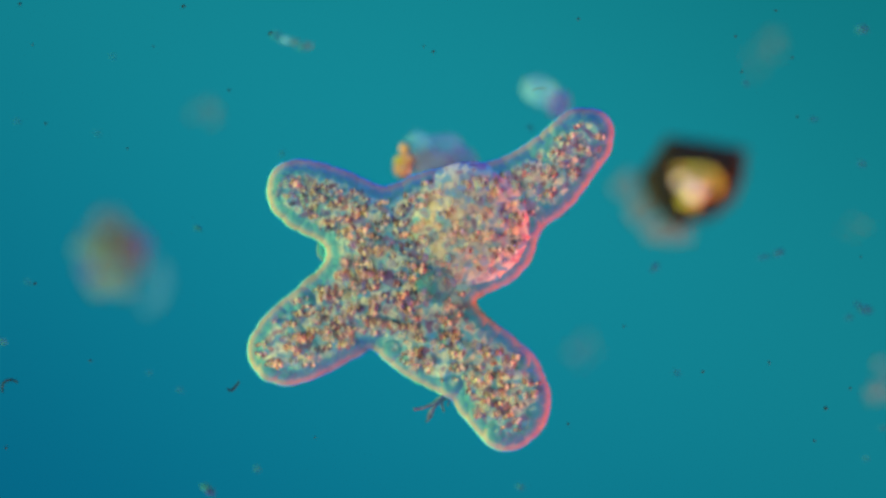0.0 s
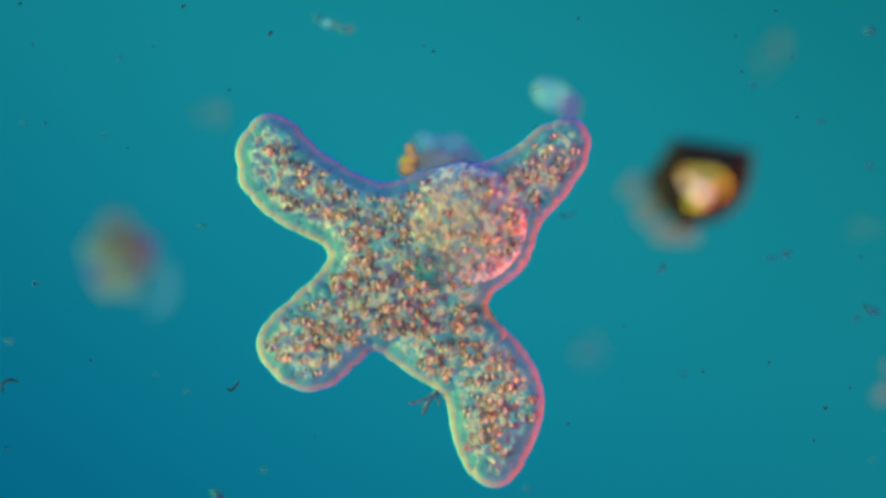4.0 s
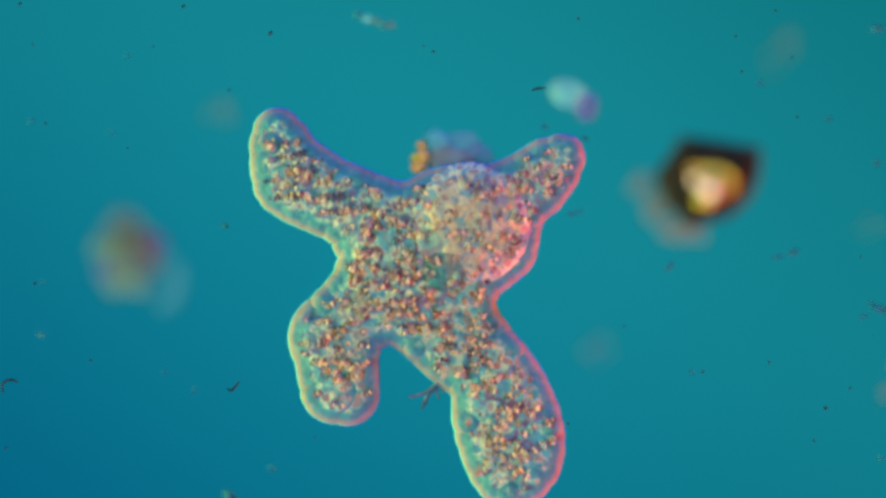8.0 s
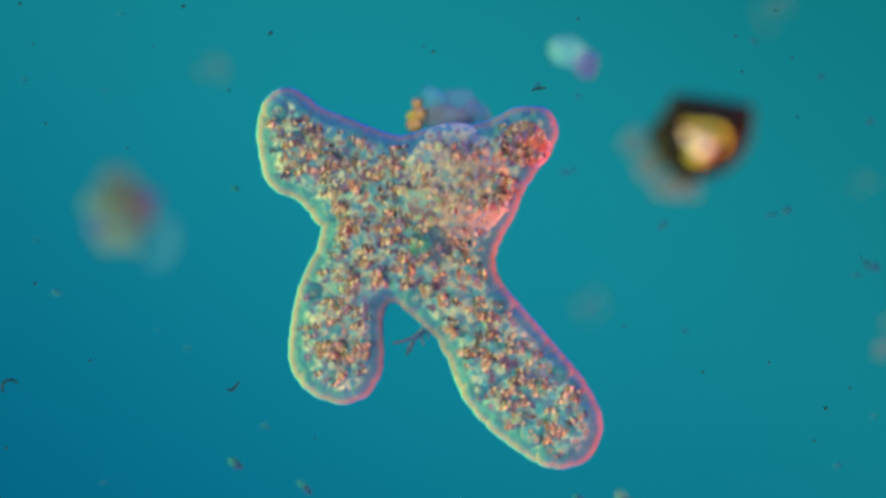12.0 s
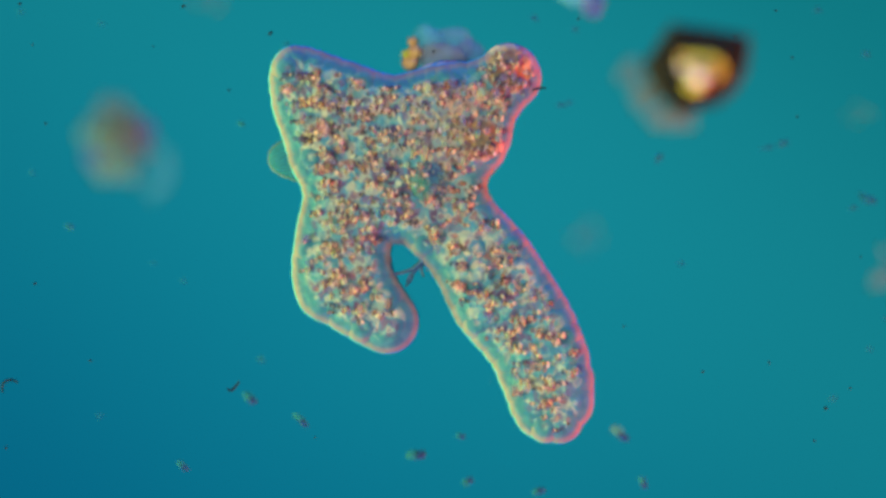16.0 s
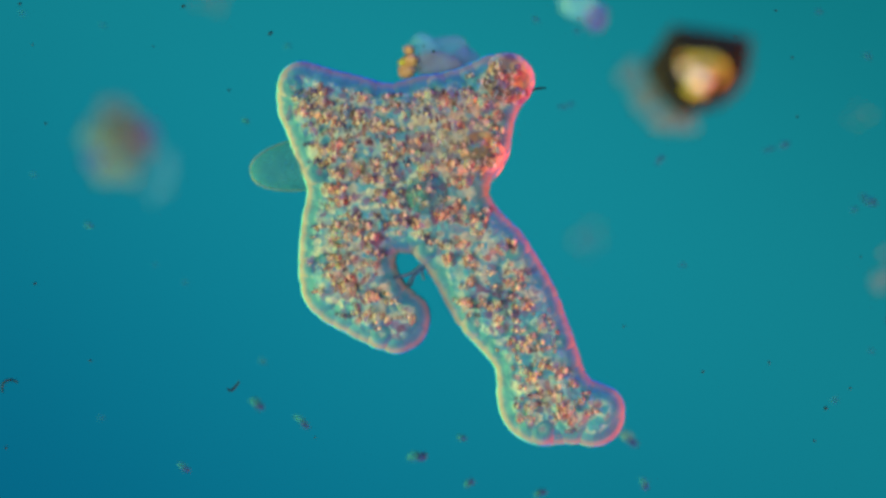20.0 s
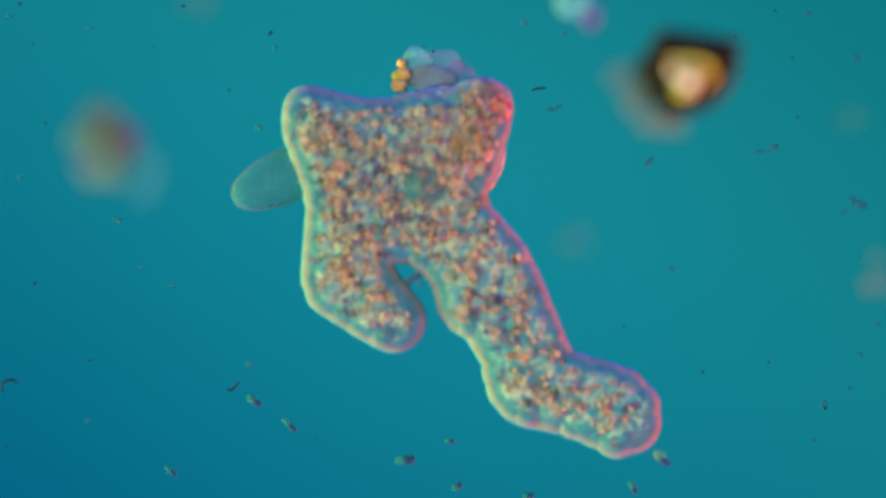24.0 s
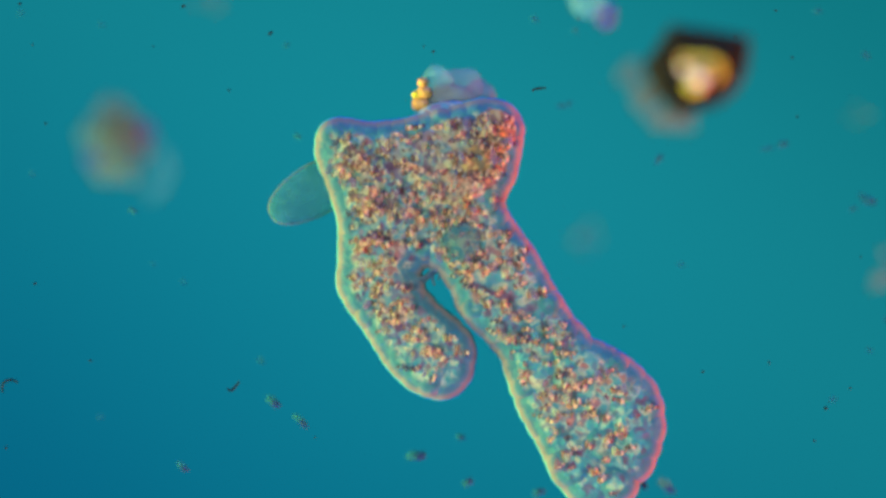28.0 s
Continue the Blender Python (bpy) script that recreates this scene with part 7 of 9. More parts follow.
    flow(149, (-17, 97), (-13, 99), (-10, 104), (-13, 104), (-15, 105), (-20, 103), (-26, 102), (-32, 100), (-39, 98), (-45, 96), (-50, 93), (-54, 92), (-58, 92), (-62, 90), (-66, 89), (-68, 84), (-71, 78), (-72, 77), (-73, 76), (-77, 71), (-80, 67), (-80, 67), (-80, 66), (-79, 65), (-77, 63), (-74, 60), (-71, 56), (-68, 48), (-66, 40), (-60, 34), (-55, 28), (-48, 22), (-42, 18), (-34, 13), (-27, 8))
    flow(150, (-228, 64), (-235, 67), (-243, 70), (-250, 73), (-259, 74), (-269, 78), (-279, 81), (-283, 84), (-287, 87), (-283, 86), (-281, 83), (-294, 84), (-309, 80), (-302, 76), (-295, 71), (-279, 59), (-264, 46), (-258, 21), (-256, 6), (-244, -9), (-230, -24), (-226, -33), (-222, -41), (-219, -47), (-216, -52), (-212, -56), (-209, -60), (-214, -33), (-219, -6), (-207, -36), (-195, -66), (-191, -71), (-186, -77), (-174, -89), (-163, -101))
    flow(151, (-241, -110), (-242, -123), (-243, -136), (-240, -139), (-238, -142), (-230, -153), (-222, -164), (-217, -164), (-212, -165), (-211, -170), (-210, -176), (-200, -182), (-190, -187), (-194, -198), (-197, -209), (-195, -229), (-192, -249), (-186, -249), (-181, -248), (-177, -252), (-174, -256), (-173, -253), (-173, -251), (-167, -256), (-160, -260), (-159, -258), (-158, -256), (-153, -251), (-148, -245), (-131, -254), (-115, -263), (-95, -278), (-75, -294), (-62, -306), (-49, -317))
    flow(152, (-199, 103), (-207, 109), (-215, 114), (-224, 121), (-236, 128), (-245, 131), (-255, 133), (-262, 126), (-269, 120), (-271, 118), (-272, 116), (-271, 111), (-269, 106), (-262, 102), (-255, 97), (-245, 86), (-235, 75), (-226, 70), (-216, 65), (-213, 52), (-210, 39), (-210, 36), (-209, 32), (-206, 29), (-203, 25), (-199, 18), (-195, 11), (-185, 3), (-174, -6), (-169, -16), (-164, -26), (-158, -36), (-151, -46), (-148, -54), (-144, -62))
    flow(153, (-60, -177), (-56, -177), (-53, -178), (-50, -180), (-46, -183), (-42, -187), (-38, -191), (-36, -189), (-35, -188), (-30, -191), (-26, -195), (-19, -201), (-14, -207), (1, -209), (14, -212), (17, -220), (22, -227), (23, -233), (25, -239), (26, -245), (27, -251), (27, -258), (27, -266), (31, -270), (36, -275), (36, -286), (35, -296), (47, -295), (55, -296), (55, -304), (54, -312), (66, -312), (77, -312), (89, -320), (100, -329))
    flow(154, (31, -57), (32, -61), (26, -61), (24, -67), (19, -72), (18, -76), (18, -81), (24, -92), (20, -102), (26, -103), (26, -105), (30, -112), (29, -122), (35, -128), (37, -136), (46, -143), (47, -155), (60, -161), (72, -166), (83, -174), (94, -183), (97, -194), (100, -205), (109, -214), (118, -223), (121, -230), (125, -236), (132, -241), (142, -244), (144, -253), (146, -262), (150, -276), (154, -290), (163, -300), (174, -313))
    flow(155, (122, 10), (117, 7), (113, 4), (107, 0), (101, -4), (94, -9), (91, -17), (83, -17), (76, -20), (70, -27), (65, -35), (57, -39), (49, -43), (45, -52), (34, -55), (41, -74), (18, -81), (27, -91), (27, -101), (33, -112), (39, -123), (40, -132), (41, -141), (53, -151), (65, -160), (69, -166), (72, -171), (83, -172), (94, -172), (99, -181), (103, -189), (110, -200), (116, -211), (123, -223), (129, -235))
    flow(156, (13, -218), (18, -221), (23, -225), (27, -234), (36, -250), (36, -265), (40, -278), (37, -293), (33, -307), (33, -303), (32, -297), (35, -303), (39, -309), (49, -314), (59, -319), (64, -327), (68, -336), (72, -338), (77, -341), (84, -339), (90, -338), (95, -346), (93, -347), (97, -351), (101, -356), (105, -370), (108, -382), (114, -391), (123, -398), (125, -409), (130, -422), (136, -432), (142, -441), (156, -456), (168, -472))
    flow(157, (-165, 2), (-167, -15), (-175, -31), (-181, -35), (-181, -42), (-180, -42), (-179, -42), (-178, -41), (-175, -41), (-174, -42), (-173, -43), (-172, -44), (-171, -44), (-171, -42), (-167, -42), (-165, -49), (-162, -55), (-166, -59), (-170, -64), (-163, -75), (-155, -85), (-150, -90), (-146, -95), (-141, -103), (-136, -110), (-132, -114), (-128, -118), (-118, -126), (-108, -135), (-96, -137), (-84, -140), (-77, -142), (-71, -145), (-66, -154), (-61, -163))
    flow(158, (233, 200), (223, 197), (212, 195), (203, 192), (192, 189), (185, 180), (177, 172), (173, 166), (169, 162), (164, 157), (158, 152), (153, 148), (147, 147), (144, 144), (141, 144), (129, 131), (114, 125), (114, 121), (112, 120), (120, 120), (117, 122), (111, 117), (107, 112), (103, 108), (101, 106), (99, 99), (101, 93), (94, 84), (91, 76), (93, 51), (96, 27), (93, 15), (91, 3), (89, -12), (88, -26))
    flow(159, (-91, -150), (-89, -149), (-87, -149), (-86, -153), (-86, -157), (-81, -158), (-76, -159), (-74, -157), (-73, -156), (-68, -158), (-63, -160), (-58, -166), (-53, -172), (-43, -171), (-34, -169), (-30, -173), (-28, -177), (-20, -181), (-13, -185), (-8, -195), (-2, -206), (1, -214), (3, -221), (7, -225), (12, -230), (11, -239), (13, -250), (23, -252), (36, -252), (36, -262), (35, -273), (40, -284), (42, -282), (55, -289), (67, -297))
    flow(160, (-266, 91), (-279, 93), (-299, 97), (-312, 110), (-326, 122), (-332, 138), (-333, 156), (-332, 161), (-330, 166), (-327, 159), (-325, 152), (-322, 152), (-319, 151), (-313, 144), (-308, 139), (-298, 123), (-289, 108), (-280, 89), (-271, 70), (-265, 56), (-260, 43), (-257, 37), (-255, 31), (-250, 28), (-245, 24), (-242, 16), (-239, 9), (-229, 1), (-219, -6), (-214, -16), (-209, -27), (-202, -37), (-196, -47), (-185, -58), (-174, -69))
    flow(161, (-176, 95), (-183, 98), (-188, 99), (-193, 104), (-204, 110), (-212, 114), (-220, 118), (-226, 121), (-232, 125), (-233, 127), (-235, 129), (-229, 131), (-223, 133), (-220, 130), (-217, 128), (-212, 121), (-208, 114), (-211, 112), (-213, 110), (-209, 105), (-206, 100), (-204, 95), (-202, 90), (-201, 85), (-200, 80), (-195, 73), (-191, 66), (-184, 58), (-176, 49), (-171, 38), (-166, 27), (-158, 16), (-151, 6), (-144, -2), (-137, -10))
    flow(162, (-124, 70), (-127, 73), (-130, 76), (-135, 78), (-140, 80), (-146, 83), (-152, 86), (-160, 89), (-168, 92), (-171, 96), (-174, 100), (-180, 108), (-186, 116), (-186, 116), (-187, 116), (-184, 110), (-181, 105), (-182, 102), (-183, 99), (-180, 95), (-177, 91), (-175, 86), (-173, 81), (-171, 77), (-170, 73), (-166, 65), (-163, 58), (-156, 50), (-150, 42), (-145, 33), (-139, 24), (-132, 15), (-124, 7), (-117, -1), (-110, -9))
    flow(163, (13, 102), (16, 105), (20, 109), (18, 108), (16, 108), (11, 107), (5, 107), (-1, 106), (-8, 106), (-15, 104), (-21, 103), (-25, 103), (-28, 103), (-33, 101), (-38, 100), (-41, 91), (-44, 82), (-45, 82), (-47, 82), (-48, 79), (-49, 77), (-50, 75), (-50, 74), (-49, 72), (-48, 71), (-45, 69), (-42, 67), (-41, 58), (-39, 51), (-33, 40), (-27, 31), (-20, 26), (-13, 23), (-6, 19), (1, 15))
    flow(164, (-302, -173), (-309, -170), (-318, -167), (-313, -168), (-311, -168), (-296, -164), (-287, -160), (-276, -161), (-270, -163), (-260, -167), (-252, -172), (-244, -182), (-235, -192), (-239, -203), (-242, -214), (-241, -220), (-240, -229), (-236, -230), (-235, -232), (-232, -237), (-230, -242), (-225, -255), (-219, -268), (-215, -269), (-212, -271), (-208, -268), (-207, -266), (-199, -262), (-192, -260), (-180, -260), (-175, -264), (-152, -287), (-129, -310), (-112, -326), (-96, -342))
    flow(165, (-244, 115), (-260, 130), (-271, 145), (-288, 162), (-300, 176), (-300, 194), (-304, 203), (-302, 197), (-300, 192), (-299, 186), (-297, 181), (-290, 176), (-282, 173), (-277, 165), (-271, 157), (-267, 147), (-262, 137), (-267, 134), (-271, 131), (-268, 122), (-267, 115), (-263, 110), (-261, 106), (-260, 100), (-259, 97), (-253, 88), (-248, 81), (-238, 71), (-229, 63), (-223, 50), (-218, 38), (-211, 25), (-207, 15), (-198, 4), (-191, -3))
    flow(166, (-248, 74), (-262, 80), (-272, 82), (-283, 89), (-295, 96), (-302, 100), (-314, 110), (-316, 116), (-320, 120), (-319, 117), (-319, 112), (-317, 114), (-316, 115), (-310, 110), (-304, 104), (-294, 89), (-285, 74), (-274, 57), (-263, 39), (-254, 24), (-245, 10), (-242, 3), (-239, -3), (-235, -8), (-232, -13), (-228, -19), (-224, -25), (-213, -36), (-203, -48), (-199, -57), (-195, -66), (-186, -88), (-177, -110), (-165, -124), (-153, -138))
    flow(167, (-275, -138), (-281, -137), (-288, -135), (-285, -136), (-282, -136), (-271, -134), (-261, -131), (-256, -131), (-251, -131), (-248, -134), (-246, -135), (-244, -141), (-242, -147), (-238, -157), (-233, -168), (-233, -175), (-227, -182), (-228, -183), (-229, -185), (-228, -192), (-229, -199), (-228, -210), (-226, -222), (-224, -224), (-222, -227), (-218, -226), (-215, -225), (-206, -222), (-197, -218), (-190, -223), (-187, -227), (-171, -252), (-154, -277), (-137, -291), (-119, -306))
    flow(168, (-280, -199), (-288, -198), (-297, -199), (-291, -196), (-286, -196), (-273, -193), (-260, -191), (-257, -195), (-248, -202), (-248, -211), (-242, -218), (-243, -228), (-243, -238), (-247, -247), (-253, -257), (-243, -265), (-248, -276), (-235, -276), (-226, -279), (-215, -281), (-205, -285), (-190, -288), (-175, -293), (-175, -295), (-175, -296), (-173, -294), (-170, -291), (-163, -286), (-156, -281), (-148, -289), (-139, -294), (-120, -320), (-101, -346), (-86, -362), (-71, -380))
    flow(169, (-220, 110), (-230, 122), (-242, 131), (-254, 141), (-267, 152), (-272, 159), (-280, 164), (-279, 161), (-277, 158), (-274, 156), (-272, 154), (-261, 151), (-255, 152), (-251, 146), (-246, 140), (-242, 132), (-237, 124), (-238, 122), (-238, 121), (-237, 115), (-235, 109), (-233, 103), (-231, 97), (-230, 93), (-229, 88), (-224, 81), (-219, 74), (-210, 65), (-201, 56), (-196, 44), (-191, 32), (-184, 21), (-177, 10), (-170, 1), (-163, -7))
    flow(170, (-205, 54), (-208, 56), (-212, 58), (-217, 58), (-223, 58), (-231, 60), (-239, 62), (-242, 64), (-245, 65), (-244, 66), (-242, 66), (-250, 65), (-258, 65), (-256, 62), (-252, 61), (-242, 38), (-230, 17), (-243, -2), (-253, -27), (-232, -44), (-214, -63), (-211, -74), (-208, -85), (-207, -91), (-207, -97), (-204, -100), (-201, -103), (-194, -106), (-192, -94), (-190, -82), (-195, -66), (-182, -105), (-172, -140), (-161, -156), (-150, -171))
    flow(171, (-241, -189), (-248, -190), (-255, -192), (-252, -192), (-249, -192), (-239, -204), (-230, -216), (-228, -228), (-227, -240), (-228, -250), (-231, -262), (-231, -272), (-233, -282), (-233, -288), (-233, -296), (-212, -302), (-202, -312), (-189, -309), (-176, -306), (-163, -309), (-151, -312), (-144, -315), (-138, -318), (-136, -318), (-135, -317), (-135, -315), (-136, -314), (-131, -307), (-127, -300), (-115, -312), (-103, -325), (-86, -352), (-69, -380), (-53, -394), (-37, -410))
    flow(172, (-172, 63), (-176, 52), (-181, 41), (-184, 41), (-187, 41), (-194, 42), (-201, 42), (-203, 44), (-205, 46), (-204, 47), (-204, 47), (-208, 46), (-214, 43), (-213, 38), (-213, 33), (-207, -7), (-210, -27), (-217, -40), (-224, -54), (-215, -84), (-212, -110), (-214, -120), (-215, -128), (-216, -134), (-216, -139), (-212, -142), (-209, -144), (-198, -141), (-189, -137), (-185, -141), (-182, -146), (-178, -177), (-174, -207), (-164, -224), (-154, -241))
    flow(173, (-177, 31), (-172, 18), (-167, 6), (-169, 3), (-171, 1), (-171, 0), (-171, 0), (-170, 1), (-169, 2), (-173, 1), (-169, 1), (-168, 4), (-166, 6), (-170, 6), (-174, 6), (-179, 3), (-184, -1), (-190, -11), (-196, -21), (-191, -38), (-186, -56), (-183, -61), (-179, -66), (-176, -73), (-173, -80), (-172, -83), (-171, -86), (-179, -88), (-188, -91), (-184, -101), (-181, -110), (-177, -142), (-173, -173), (-162, -189), (-151, -206))
    flow(174, (-205, -172), (-210, -173), (-215, -174), (-214, -173), (-213, -173), (-209, -193), (-197, -219), (-194, -234), (-188, -250), (-187, -257), (-186, -266), (-185, -272), (-183, -279), (-182, -279), (-187, -289), (-168, -305), (-143, -322), (-136, -327), (-129, -329), (-104, -331), (-80, -333), (-89, -334), (-99, -335), (-95, -334), (-92, -334), (-96, -330), (-100, -329), (-97, -323), (-94, -318), (-72, -337), (-49, -355), (-36, -368), (-21, -380), (-6, -386), (6, -403))
    flow(175, (-136, 20), (-132, 21), (-128, 22), (-131, 26), (-134, 31), (-145, 33), (-156, 35), (-157, 40), (-158, 44), (-159, 44), (-161, 45), (-165, 51), (-170, 57), (-171, 57), (-172, 58), (-170, 54), (-169, 49), (-170, 47), (-171, 44), (-167, 41), (-164, 37), (-163, 31), (-163, 25), (-161, 18), (-160, 12), (-153, 9), (-147, 6), (-139, 2), (-131, -3), (-127, -12), (-124, -21), (-119, -29), (-114, -37), (-109, -46), (-104, -55))
    flow(176, (-152, -26), (-144, -36), (-136, -45), (-140, -46), (-144, -46), (-142, -48), (-140, -49), (-138, -51), (-137, -54), (-136, -54), (-135, -55), (-137, -57), (-140, -59), (-147, -68), (-153, -78), (-161, -92), (-169, -106), (-168, -115), (-168, -124), (-167, -139), (-166, -154), (-169, -161), (-173, -168), (-173, -173), (-174, -178), (-171, -176), (-167, -174), (-156, -171), (-144, -169), (-143, -170), (-143, -172), (-136, -183), (-130, -194), (-119, -210), (-108, -226))
    flow(177, (-172, -150), (-177, -150), (-181, -150), (-179, -149), (-177, -148), (-182, -158), (-184, -172), (-187, -186), (-188, -202), (-185, -210), (-182, -218), (-179, -225), (-176, -232), (-173, -239), (-169, -246), (-158, -259), (-142, -267), (-132, -275), (-124, -277), (-115, -286), (-109, -293), (-95, -306), (-74, -313), (-76, -313), (-75, -311), (-75, -312), (-72, -311), (-69, -312), (-63, -312), (-60, -316), (-56, -319), (-35, -339), (-17, -359), (-4, -365), (6, -366))
    flow(178, (-106, -13), (-107, -14), (-109, -14), (-113, -14), (-117, -14), (-120, -13), (-123, -12), (-122, -12), (-122, -12), (-123, -11), (-124, -10), (-125, -9), (-125, -8), (-128, -9), (-131, -10), (-138, -12), (-145, -14), (-149, -18), (-154, -22), (-152, -30), (-150, -38), (-149, -37), (-148, -36), (-145, -41), (-142, -47), (-141, -51), (-139, -55), (-140, -69), (-140, -83), (-129, -83), (-118, -84), (-116, -92), (-113, -101), (-109, -112), (-104, -124))
    flow(179, (-105, -53), (-99, -56), (-93, -59), (-98, -62), (-103, -66), (-104, -68), (-104, -71), (-102, -73), (-101, -76), (-103, -80), (-106, -85), (-109, -86), (-112, -87), (-108, -86), (-103, -85), (-108, -94), (-113, -103), (-111, -117), (-109, -131), (-115, -140), (-120, -149), (-125, -154), (-129, -158), (-126, -170), (-130, -177), (-123, -179), (-126, -175), (-117, -176), (-108, -178), (-105, -178), (-103, -177), (-99, -175), (-94, -173), (-93, -183), (-92, -194))
    flow(180, (-143, -77), (-145, -83), (-148, -88), (-148, -91), (-148, -94), (-149, -95), (-151, -96), (-154, -98), (-158, -99), (-158, -103), (-159, -106), (-158, -108), (-156, -109), (-166, -119), (-175, -128), (-179, -146), (-183, -163), (-186, -177), (-189, -192), (-187, -200), (-185, -209), (-187, -208), (-190, -207), (-186, -212), (-182, -218), (-180, -215), (-179, -212), (-169, -207), (-160, -202), (-156, -210), (-151, -217), (-134, -225), (-117, -233), (-106, -245), (-94, -258))
    flow(181, (-208, -84), (-221, -89), (-234, -94), (-236, -98), (-239, -103), (-235, -103), (-232, -103), (-227, -104), (-223, -104), (-222, -106), (-221, -107), (-220, -111), (-220, -114), (-223, -120), (-228, -123), (-215, -129), (-220, -126), (-219, -132), (-219, -139), (-221, -147), (-222, -155), (-222, -163), (-223, -172), (-222, -177), (-221, -182), (-217, -182), (-214, -182), (-203, -178), (-193, -174), (-188, -180), (-184, -185), (-178, -214), (-172, -243), (-157, -259), (-143, -274))
    flow(182, (-164, -108), (-177, -110), (-190, -111), (-190, -110), (-190, -108), (-189, -118), (-189, -127), (-180, -138), (-172, -148), (-172, -150), (-172, -152), (-170, -152), (-168, -152), (-168, -163), (-167, -175), (-162, -191), (-156, -207), (-152, -214), (-147, -220), (-140, -234), (-132, -247), (-130, -260), (-126, -272), (-120, -274), (-114, -276), (-113, -278), (-111, -279), (-98, -277), (-94, -269), (-89, -277), (-83, -285), (-64, -305), (-44, -323), (-33, -332), (-21, -341))
    flow(183, (-94, 21), (-88, 21), (-82, 21), (-87, 22), (-91, 23), (-98, 25), (-104, 27), (-108, 28), (-112, 29), (-113, 30), (-115, 31), (-122, 36), (-128, 41), (-133, 40), (-137, 38), (-135, 34), (-133, 31), (-135, 26), (-136, 22), (-138, 12), (-140, 3), (-134, 4), (-127, 5), (-126, 0), (-124, -5), (-119, -13), (-115, -20), (-115, -31), (-115, -42), (-102, -46), (-89, -50), (-86, -57), (-83, -64), (-77, -70), (-72, -76))
    flow(184, (-70, 76), (-68, 77), (-66, 78), (-70, 79), (-73, 80), (-81, 84), (-86, 79), (-93, 78), (-101, 78), (-107, 78), (-113, 77), (-118, 84), (-123, 91), (-125, 92), (-127, 94), (-127, 88), (-127, 82), (-128, 81), (-129, 80), (-123, 74), (-118, 69), (-115, 67), (-113, 65), (-112, 62), (-110, 59), (-107, 55), (-103, 51), (-99, 45), (-95, 39), (-90, 31), (-84, 23), (-76, 17), (-68, 12), (-61, 6), (-54, 0))
    flow(185, (-99, -93), (-92, -99), (-85, -104), (-87, -108), (-89, -112), (-89, -114), (-89, -115), (-86, -115), (-82, -114), (-77, -117), (-71, -119), (-66, -123), (-62, -127), (-67, -132), (-72, -137), (-68, -139), (-64, -140), (-58, -145), (-52, -150), (-45, -159), (-39, -169), (-34, -175), (-29, -181), (-24, -184), (-18, -188), (-14, -196), (-11, -205), (1, -207), (13, -208), (14, -221), (14, -233), (20, -239), (23, -246), (36, -251), (47, -257))
    flow(186, (-129, -134), (-131, -132), (-133, -129), (-132, -132), (-131, -135), (-132, -136), (-133, -136), (-129, -136), (-125, -132), (-122, -133), (-119, -129), (-113, -131), (-108, -129), (-117, -125), (-127, -121), (-133, -132), (-139, -143), (-141, -156), (-142, -169), (-142, -181), (-141, -195), (-144, -205), (-148, -216), (-142, -220), (-137, -225), (-135, -223), (-136, -222), (-127, -222), (-119, -223), (-119, -225), (-120, -227), (-111, -247), (-103, -268), (-89, -279), (-74, -291))
    flow(187, (-24, -1), (-23, -1), (-22, -1), (-27, 0), (-32, 0), (-38, -2), (-44, -4), (-49, -4), (-53, -5), (-56, -7), (-60, -9), (-64, -7), (-68, -4), (-73, -5), (-78, -7), (-88, -13), (-97, -20), (-102, -25), (-106, -30), (-106, -42), (-107, -54), (-110, -61), (-112, -67), (-110, -73), (-108, -78), (-106, -82), (-104, -86), (-103, -90), (-102, -93), (-92, -97), (-82, -101), (-81, -105), (-80, -109), (-75, -112), (-70, -115))
    flow(188, (-44, 88), (-41, 89), (-40, 95), (-42, 95), (-46, 97), (-50, 93), (-55, 91), (-61, 88), (-68, 84), (-73, 81), (-79, 78), (-84, 80), (-90, 83), (-93, 83), (-97, 83), (-98, 80), (-99, 77), (-101, 75), (-102, 73), (-100, 50), (-99, 28), (-93, 26), (-88, 24), (-89, 22), (-89, 20), (-87, 16), (-86, 12), (-84, 3), (-83, -6), (-74, -11), (-65, -17), (-63, -23), (-61, -29), (-58, -36), (-54, -42))
    flow(189, (-25, -199), (-20, -201), (-16, -203), (-10, -206), (-5, -208), (0, -211), (6, -214), (7, -213), (8, -212), (16, -222), (22, -234), (25, -245), (28, -255), (35, -262), (42, -269), (41, -278), (40, -286), (43, -289), (45, -293), (49, -295), (52, -298), (52, -302), (52, -308), (58, -312), (65, -317), (68, -325), (70, -333), (84, -337), (101, -338), (105, -349), (109, -359), (117, -374), (126, -389), (137, -404), (149, -420))
    flow(190, (-10, 44), (-8, 46), (-6, 49), (-10, 48), (-15, 48), (-18, 45), (-22, 42), (-24, 42), (-27, 43), (-27, 44), (-27, 44), (-33, 44), (-39, 44), (-44, 43), (-48, 42), (-50, 35), (-53, 27), (-55, 23), (-58, 18), (-55, 11), (-52, 4), (-50, 2), (-49, -1), (-50, -6), (-51, -10), (-51, -13), (-50, -15), (-47, -23), (-44, -31), (-38, -38), (-32, -46), (-29, -53), (-25, -60), (-23, -67), (-21, -73))
